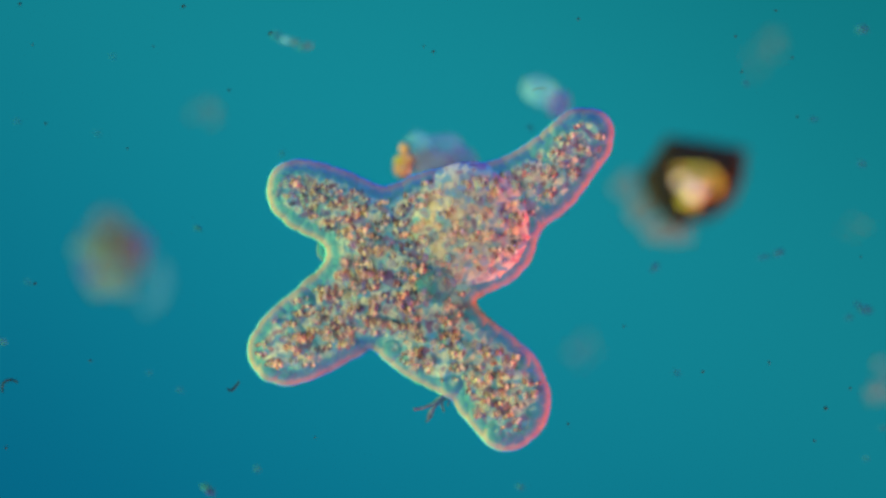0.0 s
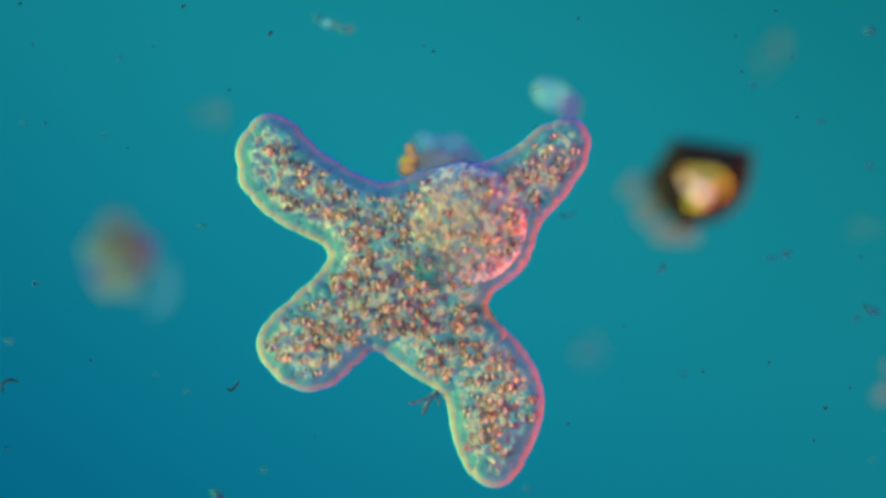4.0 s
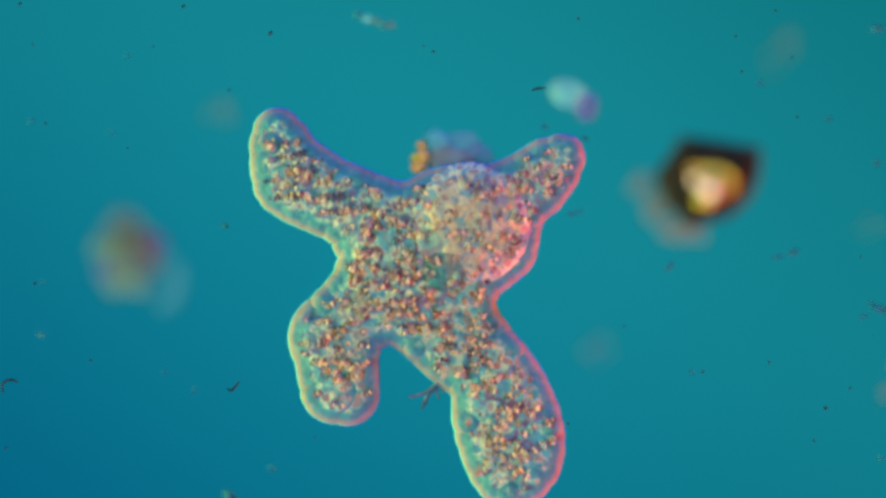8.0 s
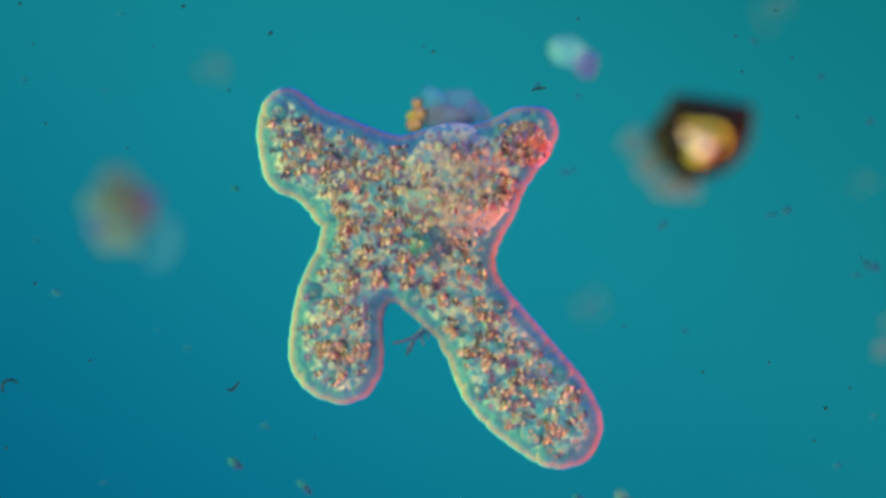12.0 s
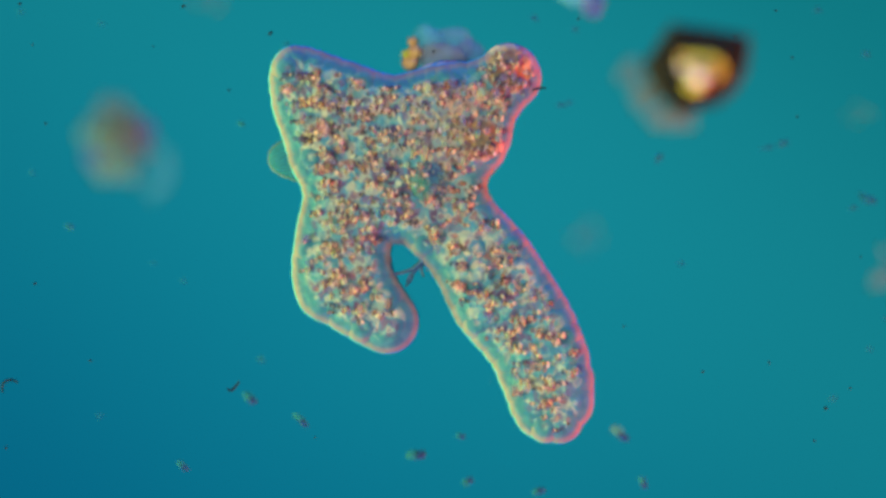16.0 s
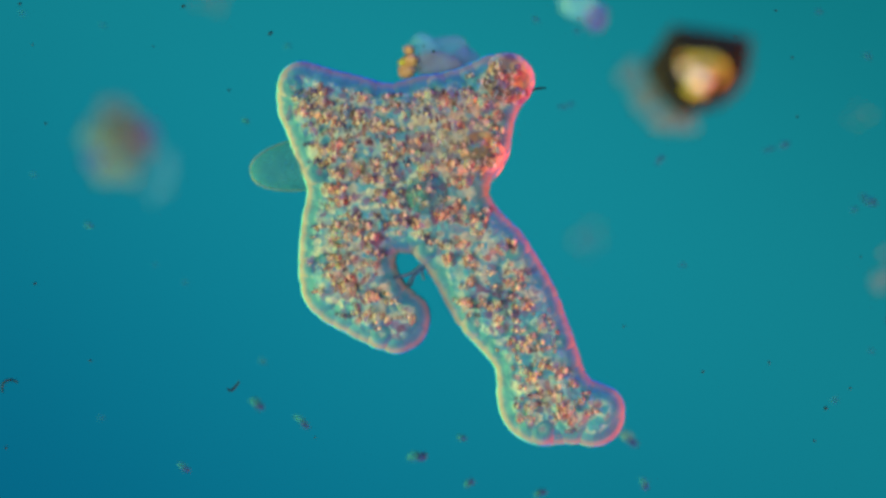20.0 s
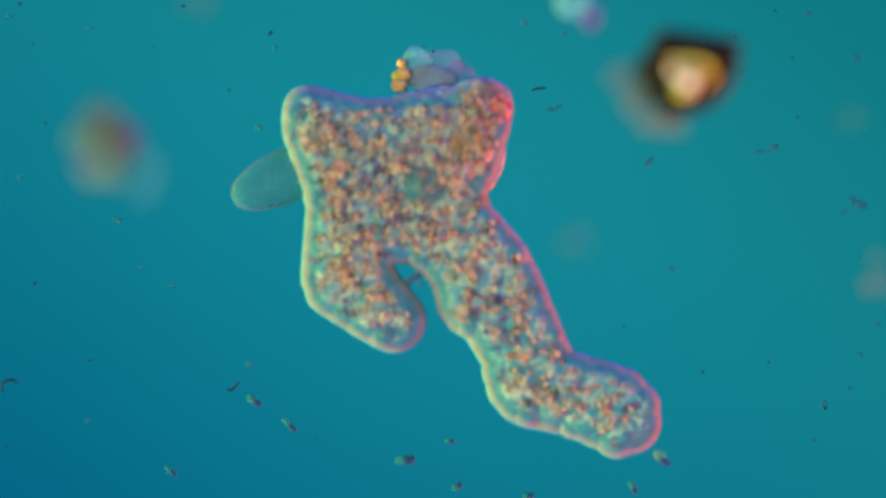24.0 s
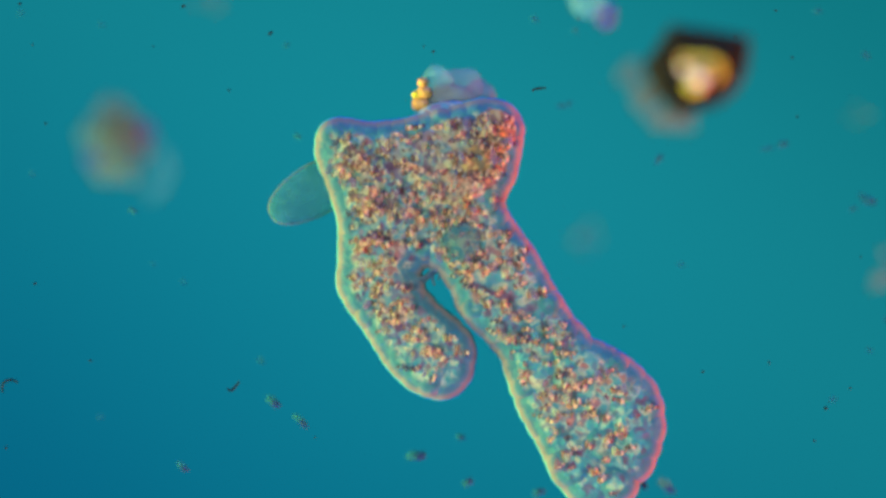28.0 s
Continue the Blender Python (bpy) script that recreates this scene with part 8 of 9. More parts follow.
    flow(191, (43, 105), (47, 109), (51, 113), (48, 113), (46, 112), (41, 111), (35, 110), (30, 108), (24, 107), (17, 106), (11, 105), (6, 106), (1, 107), (-3, 106), (-8, 106), (-13, 99), (-19, 92), (-19, 90), (-20, 88), (-19, 87), (-17, 86), (-18, 83), (-19, 80), (-17, 78), (-16, 75), (-14, 74), (-12, 72), (-10, 61), (-9, 51), (-2, 42), (4, 32), (10, 30), (15, 27), (21, 25), (27, 22))
    flow(192, (-42, -79), (-43, -78), (-44, -77), (-49, -76), (-53, -75), (-54, -76), (-55, -76), (-56, -76), (-57, -76), (-57, -77), (-58, -78), (-60, -79), (-63, -81), (-61, -85), (-60, -90), (-64, -94), (-67, -99), (-68, -104), (-70, -109), (-71, -122), (-72, -135), (-71, -143), (-69, -151), (-64, -156), (-56, -155), (-52, -164), (-44, -167), (-33, -173), (-21, -179), (-18, -189), (-15, -200), (-6, -206), (3, -212), (15, -214), (26, -216))
    flow(193, (-11, -44), (-12, -44), (-13, -44), (-15, -44), (-17, -44), (-18, -44), (-19, -45), (-23, -47), (-26, -50), (-29, -48), (-33, -46), (-37, -45), (-42, -44), (-48, -45), (-53, -46), (-61, -51), (-69, -56), (-74, -62), (-79, -67), (-76, -78), (-72, -88), (-70, -93), (-67, -98), (-68, -102), (-68, -107), (-67, -112), (-65, -116), (-63, -117), (-61, -119), (-48, -128), (-34, -138), (-35, -143), (-35, -148), (-32, -153), (-28, -159))
    flow(194, (12, -98), (7, -99), (3, -99), (-4, -100), (-11, -101), (-12, -101), (-12, -100), (-15, -99), (-19, -98), (-18, -103), (-18, -108), (-17, -111), (-17, -115), (-19, -117), (-20, -119), (-20, -123), (-20, -128), (-13, -132), (-6, -137), (1, -147), (8, -158), (12, -165), (15, -173), (20, -176), (25, -180), (29, -188), (34, -196), (45, -200), (56, -205), (59, -217), (62, -230), (67, -237), (73, -244), (85, -255), (96, -266))
    flow(195, (-10, -147), (-9, -152), (-9, -157), (-7, -158), (-6, -159), (-5, -159), (-4, -159), (-1, -161), (2, -164), (7, -177), (13, -190), (23, -199), (34, -209), (46, -217), (58, -225), (61, -233), (65, -241), (69, -240), (73, -239), (75, -241), (77, -244), (77, -250), (77, -256), (82, -260), (86, -263), (88, -271), (89, -278), (97, -285), (104, -292), (106, -301), (108, -310), (110, -323), (113, -335), (126, -353), (138, -370))
    flow(196, (35, 55), (34, 57), (33, 58), (28, 58), (23, 58), (20, 57), (17, 57), (15, 58), (13, 58), (12, 54), (12, 51), (9, 50), (5, 50), (1, 50), (-4, 49), (-10, 43), (-16, 37), (-20, 35), (-24, 33), (-26, 35), (-29, 37), (-24, 36), (-19, 35), (-22, 32), (-26, 29), (-26, 26), (-26, 24), (-24, 15), (-22, 6), (-18, -2), (-15, -10), (-17, -15), (-18, -20), (-16, -25), (-13, -30))
    flow(197, (33, -183), (33, -181), (34, -180), (33, -186), (33, -192), (39, -198), (44, -204), (48, -214), (52, -223), (59, -238), (66, -253), (70, -262), (73, -271), (83, -275), (93, -278), (95, -284), (96, -289), (102, -292), (107, -295), (111, -295), (115, -296), (115, -303), (115, -310), (118, -315), (122, -320), (121, -328), (120, -337), (132, -347), (143, -357), (149, -369), (154, -381), (171, -402), (189, -422), (200, -427), (211, -433))
    flow(198, (27, 2), (25, 3), (23, 4), (17, 1), (12, -1), (7, -3), (1, -4), (-5, -5), (-11, -7), (-14, -4), (-18, 0), (-21, 0), (-23, 1), (-29, 0), (-34, 0), (-42, -8), (-50, -15), (-53, -21), (-56, -27), (-57, -34), (-58, -42), (-56, -46), (-55, -51), (-54, -56), (-54, -61), (-49, -68), (-45, -75), (-41, -82), (-37, -88), (-25, -98), (-13, -107), (-12, -116), (-11, -125), (-4, -132), (2, -140))
    flow(199, (56, -232), (61, -229), (66, -225), (67, -224), (68, -223), (69, -235), (70, -247), (70, -259), (70, -272), (77, -287), (85, -301), (92, -309), (99, -318), (110, -318), (122, -318), (126, -322), (130, -327), (135, -331), (140, -336), (140, -340), (140, -345), (138, -355), (137, -365), (137, -376), (137, -386), (143, -399), (148, -412), (165, -408), (181, -405), (192, -421), (203, -436), (219, -449), (236, -461), (247, -467), (259, -473))
    flow(200, (74, 110), (78, 115), (82, 121), (81, 121), (80, 120), (74, 118), (68, 116), (62, 113), (55, 110), (48, 108), (41, 106), (36, 105), (31, 105), (26, 106), (21, 107), (14, 101), (7, 95), (7, 92), (6, 91), (10, 91), (14, 93), (13, 89), (12, 86), (12, 84), (13, 82), (16, 80), (19, 78), (20, 61), (21, 43), (27, 42), (33, 40), (37, 37), (42, 33), (49, 31), (55, 29))
    flow(201, (34, -136), (33, -133), (31, -131), (29, -127), (27, -124), (31, -123), (28, -126), (35, -132), (38, -139), (41, -143), (43, -146), (46, -154), (50, -162), (58, -168), (66, -173), (72, -182), (77, -190), (89, -194), (101, -197), (111, -207), (121, -217), (123, -230), (125, -242), (132, -251), (140, -261), (142, -268), (145, -275), (152, -280), (159, -285), (161, -294), (163, -303), (168, -317), (173, -331), (186, -340), (199, -349))
    flow(202, (101, -253), (94, -255), (87, -256), (80, -264), (74, -271), (71, -292), (69, -312), (72, -320), (75, -328), (86, -340), (97, -352), (113, -355), (129, -357), (145, -354), (161, -350), (162, -359), (164, -368), (166, -382), (168, -396), (161, -416), (155, -436), (161, -443), (167, -450), (170, -445), (173, -440), (186, -445), (198, -451), (231, -466), (263, -481), (269, -496), (274, -512), (280, -508), (285, -504), (279, -520), (273, -536))
    flow(203, (90, 66), (82, 62), (75, 59), (70, 53), (66, 48), (65, 44), (64, 41), (59, 35), (54, 29), (52, 23), (51, 16), (48, 16), (44, 15), (39, 14), (33, 13), (26, 8), (19, 3), (13, -1), (8, -4), (0, -17), (-8, -29), (-8, -33), (-9, -37), (-10, -39), (-11, -42), (-11, -44), (-12, -47), (-8, -56), (-5, -65), (-4, -68), (-2, -71), (1, -82), (5, -92), (8, -98), (11, -103))
    flow(204, (67, -37), (62, -37), (56, -36), (50, -40), (44, -43), (37, -46), (31, -48), (27, -55), (23, -61), (14, -62), (4, -62), (0, -62), (-4, -61), (-6, -61), (-9, -60), (-18, -69), (-26, -77), (-27, -84), (-27, -91), (-22, -105), (-18, -120), (-19, -126), (-20, -132), (-15, -136), (-10, -140), (-3, -149), (3, -158), (18, -162), (34, -167), (42, -177), (50, -188), (55, -196), (60, -203), (67, -213), (74, -223))
    flow(205, (67, -165), (65, -163), (63, -162), (60, -159), (57, -156), (56, -159), (56, -160), (62, -165), (69, -170), (70, -177), (72, -182), (75, -192), (79, -200), (89, -205), (98, -210), (104, -218), (110, -226), (118, -231), (128, -234), (136, -246), (145, -257), (146, -269), (148, -281), (154, -292), (160, -302), (161, -310), (163, -317), (169, -321), (176, -325), (179, -335), (183, -345), (192, -358), (200, -370), (215, -376), (229, -383))
    flow(206, (102, -19), (96, -20), (90, -21), (82, -23), (75, -26), (68, -28), (61, -30), (55, -35), (47, -36), (43, -48), (37, -58), (36, -70), (25, -77), (30, -87), (23, -96), (38, -104), (25, -121), (36, -127), (45, -135), (55, -145), (64, -155), (67, -164), (69, -174), (81, -181), (94, -187), (97, -194), (101, -201), (110, -204), (122, -205), (125, -214), (129, -223), (132, -236), (136, -249), (142, -260), (149, -272))
    flow(207, (96, -186), (94, -186), (94, -185), (91, -185), (89, -183), (88, -190), (88, -195), (92, -200), (97, -205), (98, -211), (100, -218), (103, -228), (105, -238), (117, -241), (129, -246), (136, -255), (143, -263), (149, -268), (156, -273), (163, -287), (169, -301), (168, -314), (166, -327), (171, -337), (176, -347), (178, -354), (179, -361), (196, -376), (191, -367), (203, -375), (210, -387), (225, -394), (240, -400), (257, -402), (273, -404))
    flow(208, (108, -315), (103, -324), (95, -336), (87, -347), (79, -359), (79, -382), (76, -407), (73, -411), (70, -417), (71, -411), (74, -408), (87, -403), (97, -396), (114, -392), (130, -387), (145, -402), (158, -419), (160, -434), (160, -450), (152, -467), (143, -486), (141, -489), (135, -484), (145, -488), (153, -492), (163, -489), (172, -487), (188, -475), (204, -462), (208, -475), (218, -489), (226, -504), (230, -524), (228, -551), (223, -580))
    flow(209, (72, 23), (68, 21), (64, 20), (57, 18), (49, 16), (43, 15), (37, 14), (29, 13), (21, 11), (20, 1), (19, -10), (16, -13), (14, -16), (8, -16), (3, -16), (-6, -23), (-14, -31), (-15, -39), (-17, -47), (-20, -60), (-24, -72), (-22, -77), (-20, -82), (-20, -87), (-20, -92), (-19, -103), (-19, -113), (-19, -126), (-19, -139), (-7, -153), (6, -167), (14, -173), (23, -178), (36, -183), (49, -187))
    flow(210, (120, -210), (119, -212), (120, -212), (116, -215), (114, -217), (112, -225), (114, -232), (115, -238), (117, -244), (121, -251), (124, -259), (130, -268), (136, -278), (149, -281), (162, -284), (168, -292), (176, -300), (179, -306), (184, -312), (187, -329), (189, -350), (187, -363), (185, -376), (188, -385), (192, -394), (199, -404), (198, -405), (226, -405), (245, -413), (254, -414), (263, -415), (277, -420), (289, -423), (302, -428), (314, -433))
    flow(211, (105, 117), (99, 106), (93, 94), (81, 88), (69, 81), (67, 79), (64, 76), (63, 73), (63, 70), (60, 67), (57, 64), (54, 63), (52, 62), (47, 60), (42, 59), (36, 53), (30, 47), (28, 45), (25, 42), (21, 26), (17, 10), (16, 5), (15, -1), (14, 0), (13, 0), (12, -4), (10, -7), (11, -19), (11, -31), (16, -32), (20, -33), (18, -31), (15, -29), (18, -33), (20, -37))
    flow(212, (140, -240), (137, -243), (137, -244), (132, -249), (129, -254), (123, -265), (122, -276), (125, -282), (128, -288), (135, -296), (142, -305), (156, -311), (169, -318), (183, -320), (199, -322), (201, -332), (206, -339), (205, -348), (206, -356), (204, -378), (203, -399), (201, -411), (199, -422), (209, -435), (218, -449), (235, -444), (249, -446), (275, -437), (301, -428), (308, -436), (315, -441), (322, -449), (329, -457), (336, -466), (342, -476))
    flow(213, (135, 129), (125, 132), (115, 134), (112, 132), (109, 130), (103, 127), (96, 124), (91, 121), (86, 118), (80, 114), (73, 111), (68, 109), (64, 108), (58, 107), (52, 106), (43, 100), (35, 95), (34, 92), (33, 89), (36, 71), (38, 52), (36, 48), (34, 45), (32, 44), (30, 44), (31, 35), (32, 27), (34, 14), (36, 1), (42, -5), (49, -10), (49, -16), (50, -21), (51, -25), (52, -28))
    flow(214, (132, 45), (126, 41), (120, 38), (115, 32), (110, 27), (108, 18), (106, 9), (103, 5), (102, -1), (95, -8), (91, -14), (84, -18), (78, -23), (68, -26), (57, -29), (48, -45), (31, -48), (33, -58), (27, -66), (24, -77), (22, -88), (23, -98), (24, -108), (31, -119), (37, -131), (40, -136), (44, -142), (56, -139), (65, -141), (71, -148), (78, -154), (82, -166), (87, -177), (97, -189), (108, -201))
    flow(215, (148, -272), (141, -276), (137, -280), (128, -286), (121, -293), (117, -307), (113, -321), (116, -328), (119, -335), (133, -345), (147, -354), (167, -360), (188, -367), (204, -370), (221, -373), (225, -376), (228, -381), (224, -392), (222, -403), (215, -428), (209, -454), (220, -464), (232, -475), (250, -475), (269, -476), (287, -470), (306, -463), (329, -465), (351, -462), (353, -473), (359, -479), (352, -495), (344, -507), (341, -521), (337, -539))
    flow(216, (136, -300), (127, -306), (119, -311), (111, -320), (103, -329), (100, -347), (98, -366), (100, -374), (104, -382), (114, -394), (125, -405), (138, -406), (149, -406), (164, -405), (182, -406), (195, -428), (206, -452), (206, -470), (204, -486), (198, -496), (194, -506), (196, -504), (194, -502), (213, -500), (219, -495), (242, -498), (262, -500), (292, -504), (318, -508), (318, -531), (318, -555), (314, -573), (311, -589), (304, -596), (298, -606))
    flow(217, (152, 76), (143, 73), (135, 71), (125, 65), (116, 59), (117, 49), (110, 41), (110, 36), (109, 30), (105, 23), (102, 16), (98, 10), (97, 4), (88, -1), (82, -6), (64, -12), (55, -23), (49, -29), (43, -35), (39, -45), (36, -54), (32, -64), (28, -73), (28, -83), (28, -94), (27, -100), (25, -106), (16, -107), (6, -107), (15, -119), (23, -130), (25, -135), (27, -139), (31, -147), (35, -154))
    flow(218, (169, 126), (156, 122), (143, 117), (139, 102), (134, 87), (126, 79), (118, 71), (112, 66), (106, 62), (104, 54), (102, 47), (100, 43), (98, 38), (94, 32), (90, 25), (78, 15), (75, 2), (70, -3), (66, -11), (61, -19), (57, -27), (52, -35), (47, -44), (41, -53), (34, -59), (34, -65), (28, -69), (43, -88), (46, -105), (54, -110), (59, -115), (62, -130), (65, -144), (74, -155), (83, -166))
    flow(219, (187, 97), (174, 97), (162, 96), (161, 100), (159, 104), (149, 99), (140, 93), (136, 88), (130, 83), (125, 79), (120, 74), (115, 71), (110, 69), (101, 62), (93, 56), (86, 45), (78, 34), (76, 26), (74, 19), (73, 11), (72, 3), (68, -6), (64, -15), (58, -23), (52, -30), (49, -34), (48, -39), (48, -52), (47, -66), (40, -73), (33, -80), (32, -73), (31, -67), (31, -71), (32, -76))
    flow(220, (207, 179), (194, 176), (182, 172), (172, 168), (161, 165), (154, 158), (146, 152), (143, 149), (140, 146), (134, 140), (128, 135), (123, 133), (118, 132), (113, 129), (109, 127), (96, 118), (85, 109), (86, 107), (87, 106), (82, 108), (77, 111), (76, 109), (75, 107), (73, 105), (72, 103), (73, 99), (75, 96), (71, 85), (66, 74), (81, 65), (95, 56), (95, 47), (96, 38), (94, 20), (93, 1))
    flow(221, (214, 127), (202, 126), (191, 124), (184, 126), (179, 126), (170, 120), (163, 113), (158, 109), (154, 104), (149, 99), (144, 95), (138, 92), (134, 89), (123, 85), (110, 84), (106, 67), (89, 63), (86, 56), (82, 49), (79, 42), (77, 35), (74, 25), (70, 15), (68, 8), (67, 0), (65, -4), (66, -10), (65, -23), (66, -37), (66, -51), (66, -65), (60, -84), (55, -103), (59, -114), (63, -126))
    flow(222, (238, 162), (224, 160), (211, 158), (203, 158), (196, 157), (187, 145), (183, 140), (178, 135), (175, 129), (169, 125), (164, 120), (160, 116), (157, 111), (146, 110), (138, 108), (124, 98), (113, 91), (107, 84), (101, 77), (95, 72), (88, 66), (83, 58), (77, 49), (75, 42), (73, 34), (73, 29), (73, 24), (75, 13), (77, 1), (80, -17), (84, -36), (78, -49), (71, -63), (68, -76), (65, -89))
    flow(223, (260, 206), (245, 205), (233, 205), (222, 203), (214, 200), (205, 189), (199, 181), (195, 175), (193, 172), (187, 165), (183, 160), (177, 154), (174, 151), (166, 146), (163, 145), (143, 131), (135, 127), (131, 121), (131, 115), (120, 105), (108, 95), (99, 86), (90, 77), (87, 71), (84, 67), (84, 61), (85, 55), (86, 45), (87, 35), (89, 17), (91, -2), (88, -16), (84, -30), (82, -44), (80, -59))
    flow(224, (-62, -31), (-62, -28), (-62, -25), (-66, -25), (-71, -25), (-75, -27), (-80, -30), (-81, -32), (-82, -34), (-85, -37), (-89, -39), (-91, -40), (-94, -40), (-98, -42), (-103, -43), (-111, -53), (-119, -62), (-123, -72), (-126, -83), (-122, -95), (-118, -108), (-112, -114), (-107, -119), (-105, -131), (-102, -144), (-95, -149), (-89, -154), (-85, -167), (-66, -160), (-59, -165), (-53, -170), (-39, -176), (-26, -182), (-16, -186), (-6, -189))
    flow(225, (-57, -117), (-48, -120), (-39, -123), (-42, -127), (-44, -131), (-43, -132), (-42, -132), (-39, -135), (-35, -138), (-27, -144), (-20, -151), (-11, -159), (-2, -166), (5, -168), (12, -170), (16, -176), (19, -182), (26, -187), (34, -191), (42, -198), (50, -206), (51, -213), (52, -221), (57, -224), (62, -227), (63, -235), (64, -243), (76, -244), (87, -246), (91, -254), (94, -263), (97, -273), (99, -283), (115, -297), (132, -311))
    flow(226, (-301, -206), (-303, -207), (-306, -210), (-300, -207), (-296, -206), (-277, -209), (-260, -209), (-256, -218), (-251, -224), (-249, -240), (-248, -258), (-250, -269), (-254, -280), (-253, -287), (-255, -296), (-236, -301), (-227, -318), (-195, -322), (-163, -328), (-149, -332), (-135, -336), (-131, -337), (-128, -338), (-123, -339), (-118, -340), (-114, -339), (-110, -339), (-101, -335), (-94, -332), (-85, -345), (-77, -358), (-68, -378), (-56, -400), (-43, -413), (-31, -427))
    flow(227, (-241, -94), (-242, -90), (-244, -85), (-240, -84), (-235, -82), (-222, -73), (-210, -62), (-211, -67), (-212, -72), (-221, -86), (-231, -100), (-239, -112), (-248, -125), (-244, -134), (-244, -142), (-241, -157), (-239, -172), (-240, -179), (-242, -186), (-242, -198), (-243, -209), (-241, -213), (-240, -217), (-237, -221), (-235, -225), (-231, -230), (-227, -235), (-218, -237), (-211, -240), (-201, -249), (-196, -259), (-179, -270), (-166, -283), (-150, -295), (-135, -307))
    flow(228, (-182, 68), (-204, 92), (-225, 116), (-240, 133), (-255, 151), (-271, 166), (-287, 182), (-298, 184), (-309, 186), (-319, 186), (-329, 186), (-328, 188), (-327, 190), (-319, 185), (-311, 180), (-305, 166), (-299, 151), (-291, 143), (-285, 131), (-282, 124), (-280, 117), (-276, 112), (-275, 106), (-273, 101), (-273, 95), (-267, 86), (-263, 78), (-253, 66), (-244, 55), (-236, 48), (-230, 41), (-224, 28), (-219, 15), (-210, 11), (-201, 6))
    flow(229, (-116, -55), (-120, -26), (-124, 3), (-139, 20), (-153, 37), (-158, 62), (-163, 87), (-166, 97), (-168, 106), (-176, 112), (-183, 118), (-185, 124), (-186, 130), (-180, 128), (-175, 125), (-167, 117), (-159, 110), (-154, 105), (-148, 101), (-150, 98), (-152, 95), (-151, 91), (-150, 87), (-149, 84), (-148, 80), (-144, 74), (-139, 68), (-134, 60), (-128, 52), (-123, 43), (-118, 34), (-114, 26), (-109, 18), (-96, -23), (-83, -64))
    flow(230, (-86, -173), (-112, -153), (-127, -143), (-127, -146), (-126, -149), (-118, -151), (-110, -153), (-93, -160), (-78, -169), (-74, -170), (-70, -171), (-71, -171), (-72, -172), (-71, -163), (-71, -155), (-61, -163), (-52, -171), (-44, -176), (-37, -181), (-37, -184), (-38, -187), (-38, -188), (-38, -189), (-36, -189), (-34, -190), (-33, -194), (-32, -199), (-27, -195), (-24, -193), (-17, -207), (-11, -223), (4, -239), (15, -257), (32, -276), (50, -296))
    flow(231, (-30, 91), (-31, 101), (-32, 112), (-22, 115), (-11, 119), (-6, 118), (-2, 120), (-3, 119), (-4, 119), (-11, 118), (-19, 117), (-22, 116), (-26, 116), (-22, 117), (-18, 117), (-13, 112), (-7, 107), (-2, 105), (3, 104), (-4, 102), (-11, 101), (-13, 97), (-15, 94), (-17, 91), (-19, 88), (-17, 87), (-15, 85), (-14, 74), (-13, 64), (-9, 54), (-5, 45), (-3, 42), (-1, 38), (-5, 32), (-9, 27))
    flow(232, (17, -235), (4, -228), (-9, -222), (-7, -223), (-5, -225), (0, -227), (4, -229), (26, -262), (21, -304), (20, -304), (20, -305), (23, -307), (26, -309), (36, -315), (46, -322), (47, -325), (46, -330), (49, -330), (51, -329), (54, -325), (56, -321), (53, -322), (49, -323), (50, -322), (51, -322), (50, -326), (48, -331), (54, -321), (58, -313), (68, -328), (78, -343), (99, -368), (114, -397), (126, -416), (139, -435))
    flow(233, (18, -30), (46, -4), (75, 23), (89, 4), (104, -15), (102, -19), (102, -24), (91, -28), (81, -31), (62, -40), (43, -49), (26, -49), (10, -50), (1, -43), (-9, -36), (-28, -35), (-47, -34), (-67, -34), (-87, -33), (-89, -40), (-92, -46), (-91, -48), (-89, -50), (-90, -53), (-90, -56), (-89, -61), (-88, -67), (-102, -79), (-117, -91), (-92, -95), (-67, -99), (-64, -113), (-61, -126), (-51, -157), (-41, -188))
    flow(234, (51, -135), (22, -107), (-7, -79), (-19, -64), (-32, -49), (-41, -37), (-51, -24), (-60, -21), (-69, -17), (-86, -17), (-102, -17), (-119, -16), (-136, -15), (-148, -17), (-159, -19), (-179, -24), (-199, -30), (-221, -28), (-243, -26), (-240, -32), (-238, -37), (-236, -42), (-233, -48), (-230, -52), (-228, -56), (-224, -63), (-219, -70), (-209, -87), (-204, -96), (-199, -105), (-197, -101), (-192, -114), (-187, -127), (-175, -139), (-164, -151))
    flow(235, (98, -324), (93, -333), (85, -345), (77, -356), (68, -368), (67, -389), (63, -413), (68, -422), (73, -430), (81, -429), (89, -429), (100, -422), (110, -417), (142, -416), (172, -419), (175, -437), (179, -458), (179, -475), (176, -493), (174, -508), (169, -522), (171, -519), (171, -517), (168, -510), (166, -510), (166, -503), (166, -500), (164, -482), (159, -470), (179, -482), (195, -495), (201, -505), (204, -519), (204, -540), (204, -569))
    flow(236, (159, -284), (154, -274), (153, -264), (146, -265), (141, -265), (136, -275), (134, -285), (137, -290), (141, -294), (149, -305), (158, -316), (170, -314), (181, -312), (184, -301), (186, -290), (191, -299), (198, -306), (203, -319), (209, -332), (208, -348), (208, -364), (201, -364), (195, -365), (194, -361), (193, -357), (192, -354), (190, -351), (192, -346), (195, -340), (200, -351), (206, -361), (244, -389), (270, -398), (284, -401), (297, -403))
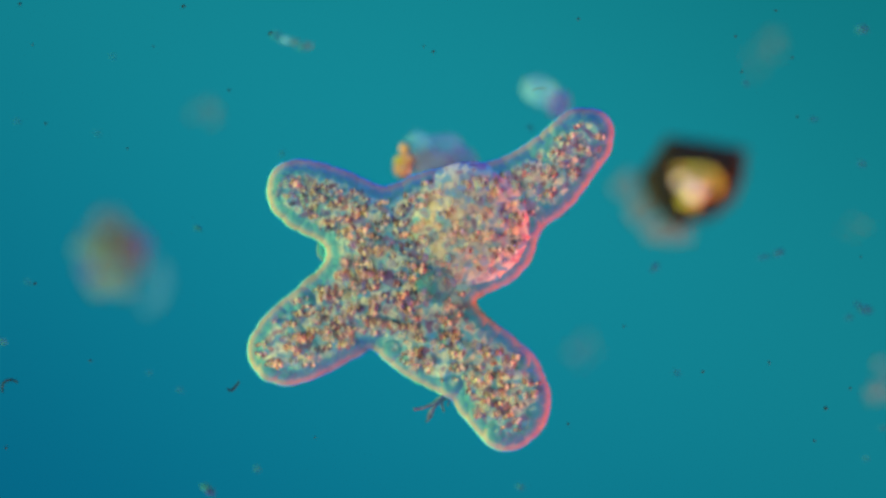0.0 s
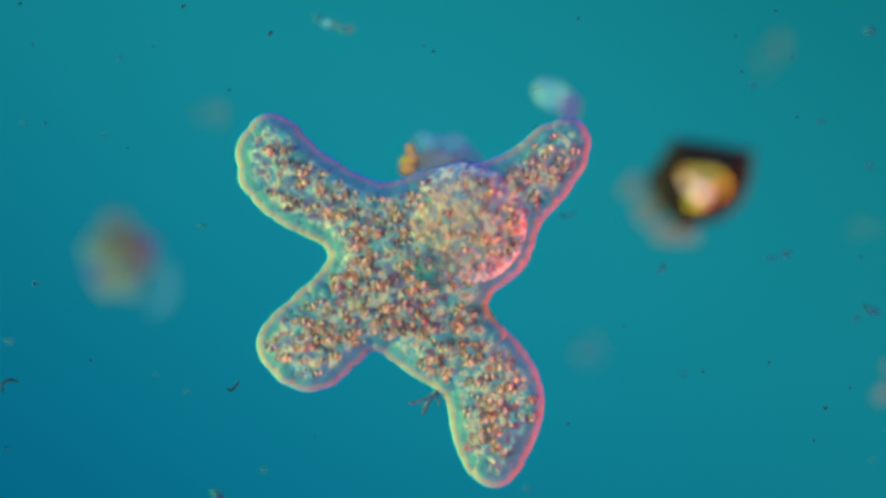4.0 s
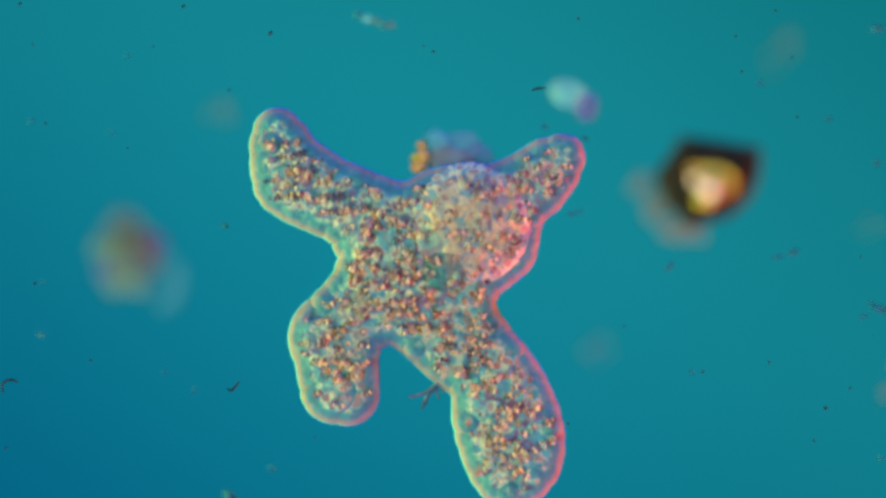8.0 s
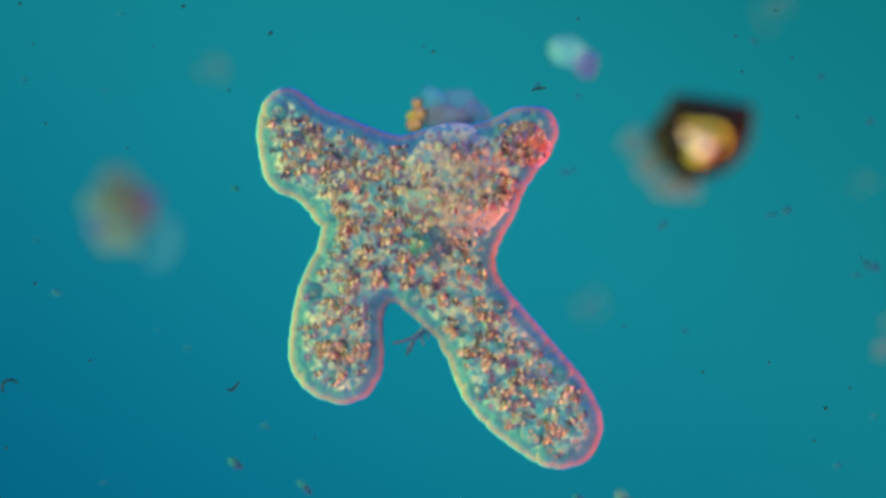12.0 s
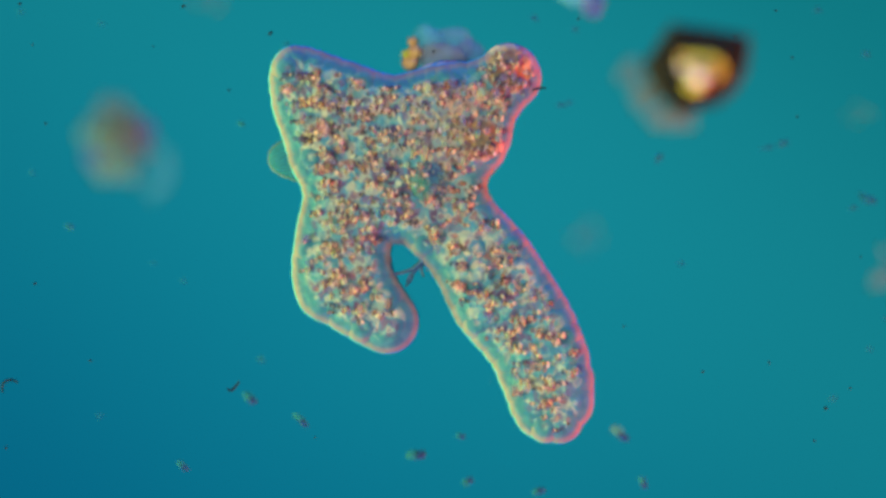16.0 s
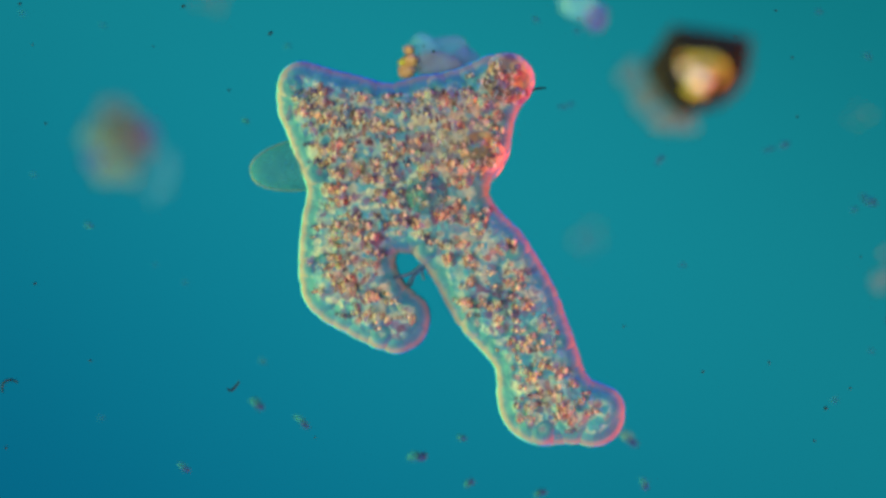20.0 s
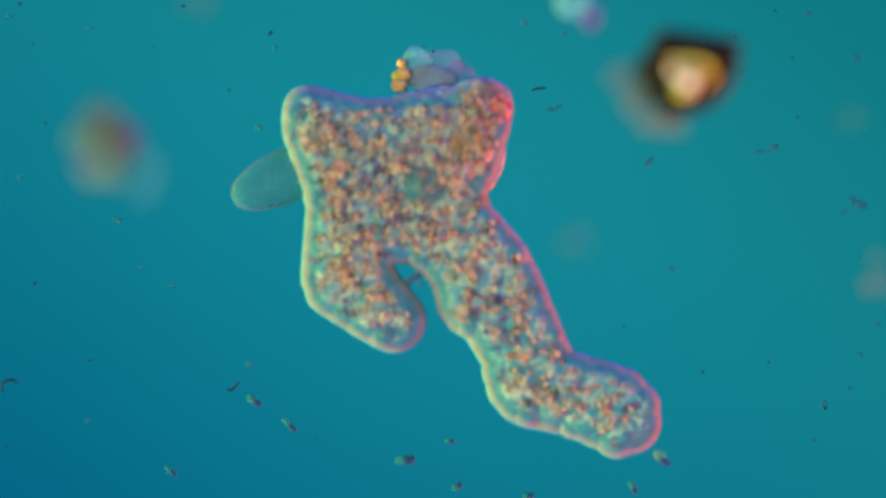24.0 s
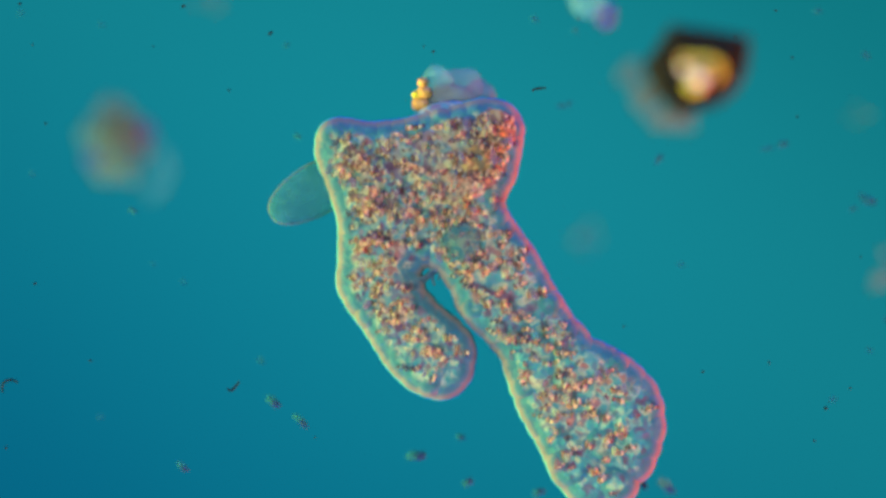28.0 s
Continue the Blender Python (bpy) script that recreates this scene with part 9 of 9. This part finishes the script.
    flow(237, (147, 45), (160, 69), (183, 96), (176, 96), (171, 96), (161, 92), (152, 87), (148, 82), (143, 78), (134, 68), (125, 59), (122, 48), (112, 39), (109, 31), (103, 24), (93, 18), (90, 7), (82, -7), (74, -22), (72, -26), (70, -31), (68, -34), (67, -38), (64, -38), (61, -39), (59, -44), (57, -48), (62, -57), (65, -66), (70, -76), (73, -85), (70, -96), (67, -107), (75, -124), (83, -142))
    flow(238, (129, -201), (112, -185), (94, -169), (86, -164), (79, -157), (70, -155), (64, -150), (72, -157), (80, -164), (85, -174), (91, -184), (87, -185), (84, -185), (83, -178), (83, -172), (86, -179), (90, -185), (102, -189), (115, -193), (115, -191), (116, -189), (112, -193), (109, -196), (112, -196), (116, -195), (117, -199), (119, -203), (124, -201), (133, -198), (136, -208), (140, -217), (144, -232), (149, -246), (162, -270), (178, -293))
    flow(239, (212, 200), (226, 209), (239, 217), (230, 213), (221, 211), (213, 201), (206, 193), (204, 187), (204, 183), (198, 176), (193, 171), (187, 165), (182, 161), (174, 157), (168, 157), (151, 142), (135, 127), (133, 121), (131, 115), (131, 120), (130, 124), (124, 120), (120, 116), (115, 113), (114, 111), (112, 103), (114, 96), (107, 87), (103, 79), (105, 69), (108, 57), (108, 49), (109, 41), (108, 29), (108, 17))
    clear_tip(17, -101, -334, 40)
    webs(150)
    webs(130)
    for ob, lift, rows in [(hump, 0.004, [(0, 832, 398), (3, 828, 398), (6, 826, 397), (8, 834, 398), (9.5, 844, 396), (11, 822, 326), (13.5, 812, 322), (15, 803, 240), (17, 792, 232), (18, 800, 235), (20, 794, 240), (23.8, 784, 262), (26.5, 796, 285), (28, 802, 290)]),
                           (flank, 0.006, [(0, 886, 420), (3, 884, 424), (6, 880, 422), (8, 888, 422), (9.5, 902, 417), (11, 884, 332), (13.5, 872, 327), (15, 860, 262), (17, 846, 258), (18, 854, 258), (20, 848, 268), (23.8, 836, 258), (26.5, 846, 278), (28, 852, 290)]),
                           (tail, 0.003, [(0, 946, 324), (3, 944, 316), (6, 938, 312), (8, 946, 312), (9.5, 956, 304), (11, 946, 256), (13.5, 924, 236), (15, 921, 150), (17, 888, 136), (18, 904, 138), (20, 896, 143), (21.5, 886, 148), (23.8, 858, 186), (26.5, 870, 220), (28, 874, 234)]),
                           (vacuole, 0.022, [(0, 770, 500), (5.5, 770, 470), (8, 786, 480), (11, 780, 430), (13.5, 762, 425), (15, 765, 345), (17, 760, 330), (20, 755, 345), (23.8, 750, 330), (26.5, 795, 400), (28, 815, 428)])]:
        spots = [(t, *seen_from_stage(t, x, y)) for t, x, y in rows]
        walk(ob, [(t, pose(x, y, lift - (0.012 if ob is hump and t > 12 else 0.034 if ob is tail and t < 10 else 0))) for t, x, y in spots])
    out = [(0, 560, 440, 0), (8, 600, 420, 0), (11, 560, 340, 0), (14, 545, 360, 0), (14.6, 518, 326, 0), (15.5, 493, 280, 0), (16.3, 474, 288, 0), (17, 463, 296, 0), (18.5, 462, 286, 3), (20, 442, 306, 9),
           (21.5, 422, 325, 14), (23.5, 412, 350, 22), (25, 434, 354, 26), (26.5, 451, 375, 28), (28, 478, 383, 30)]
    walk(bud, [(t, pose(*seen_from_stage(t, x, y), -0.010, 0, 0, turn)) for t, x, y, turn in out])


motions()
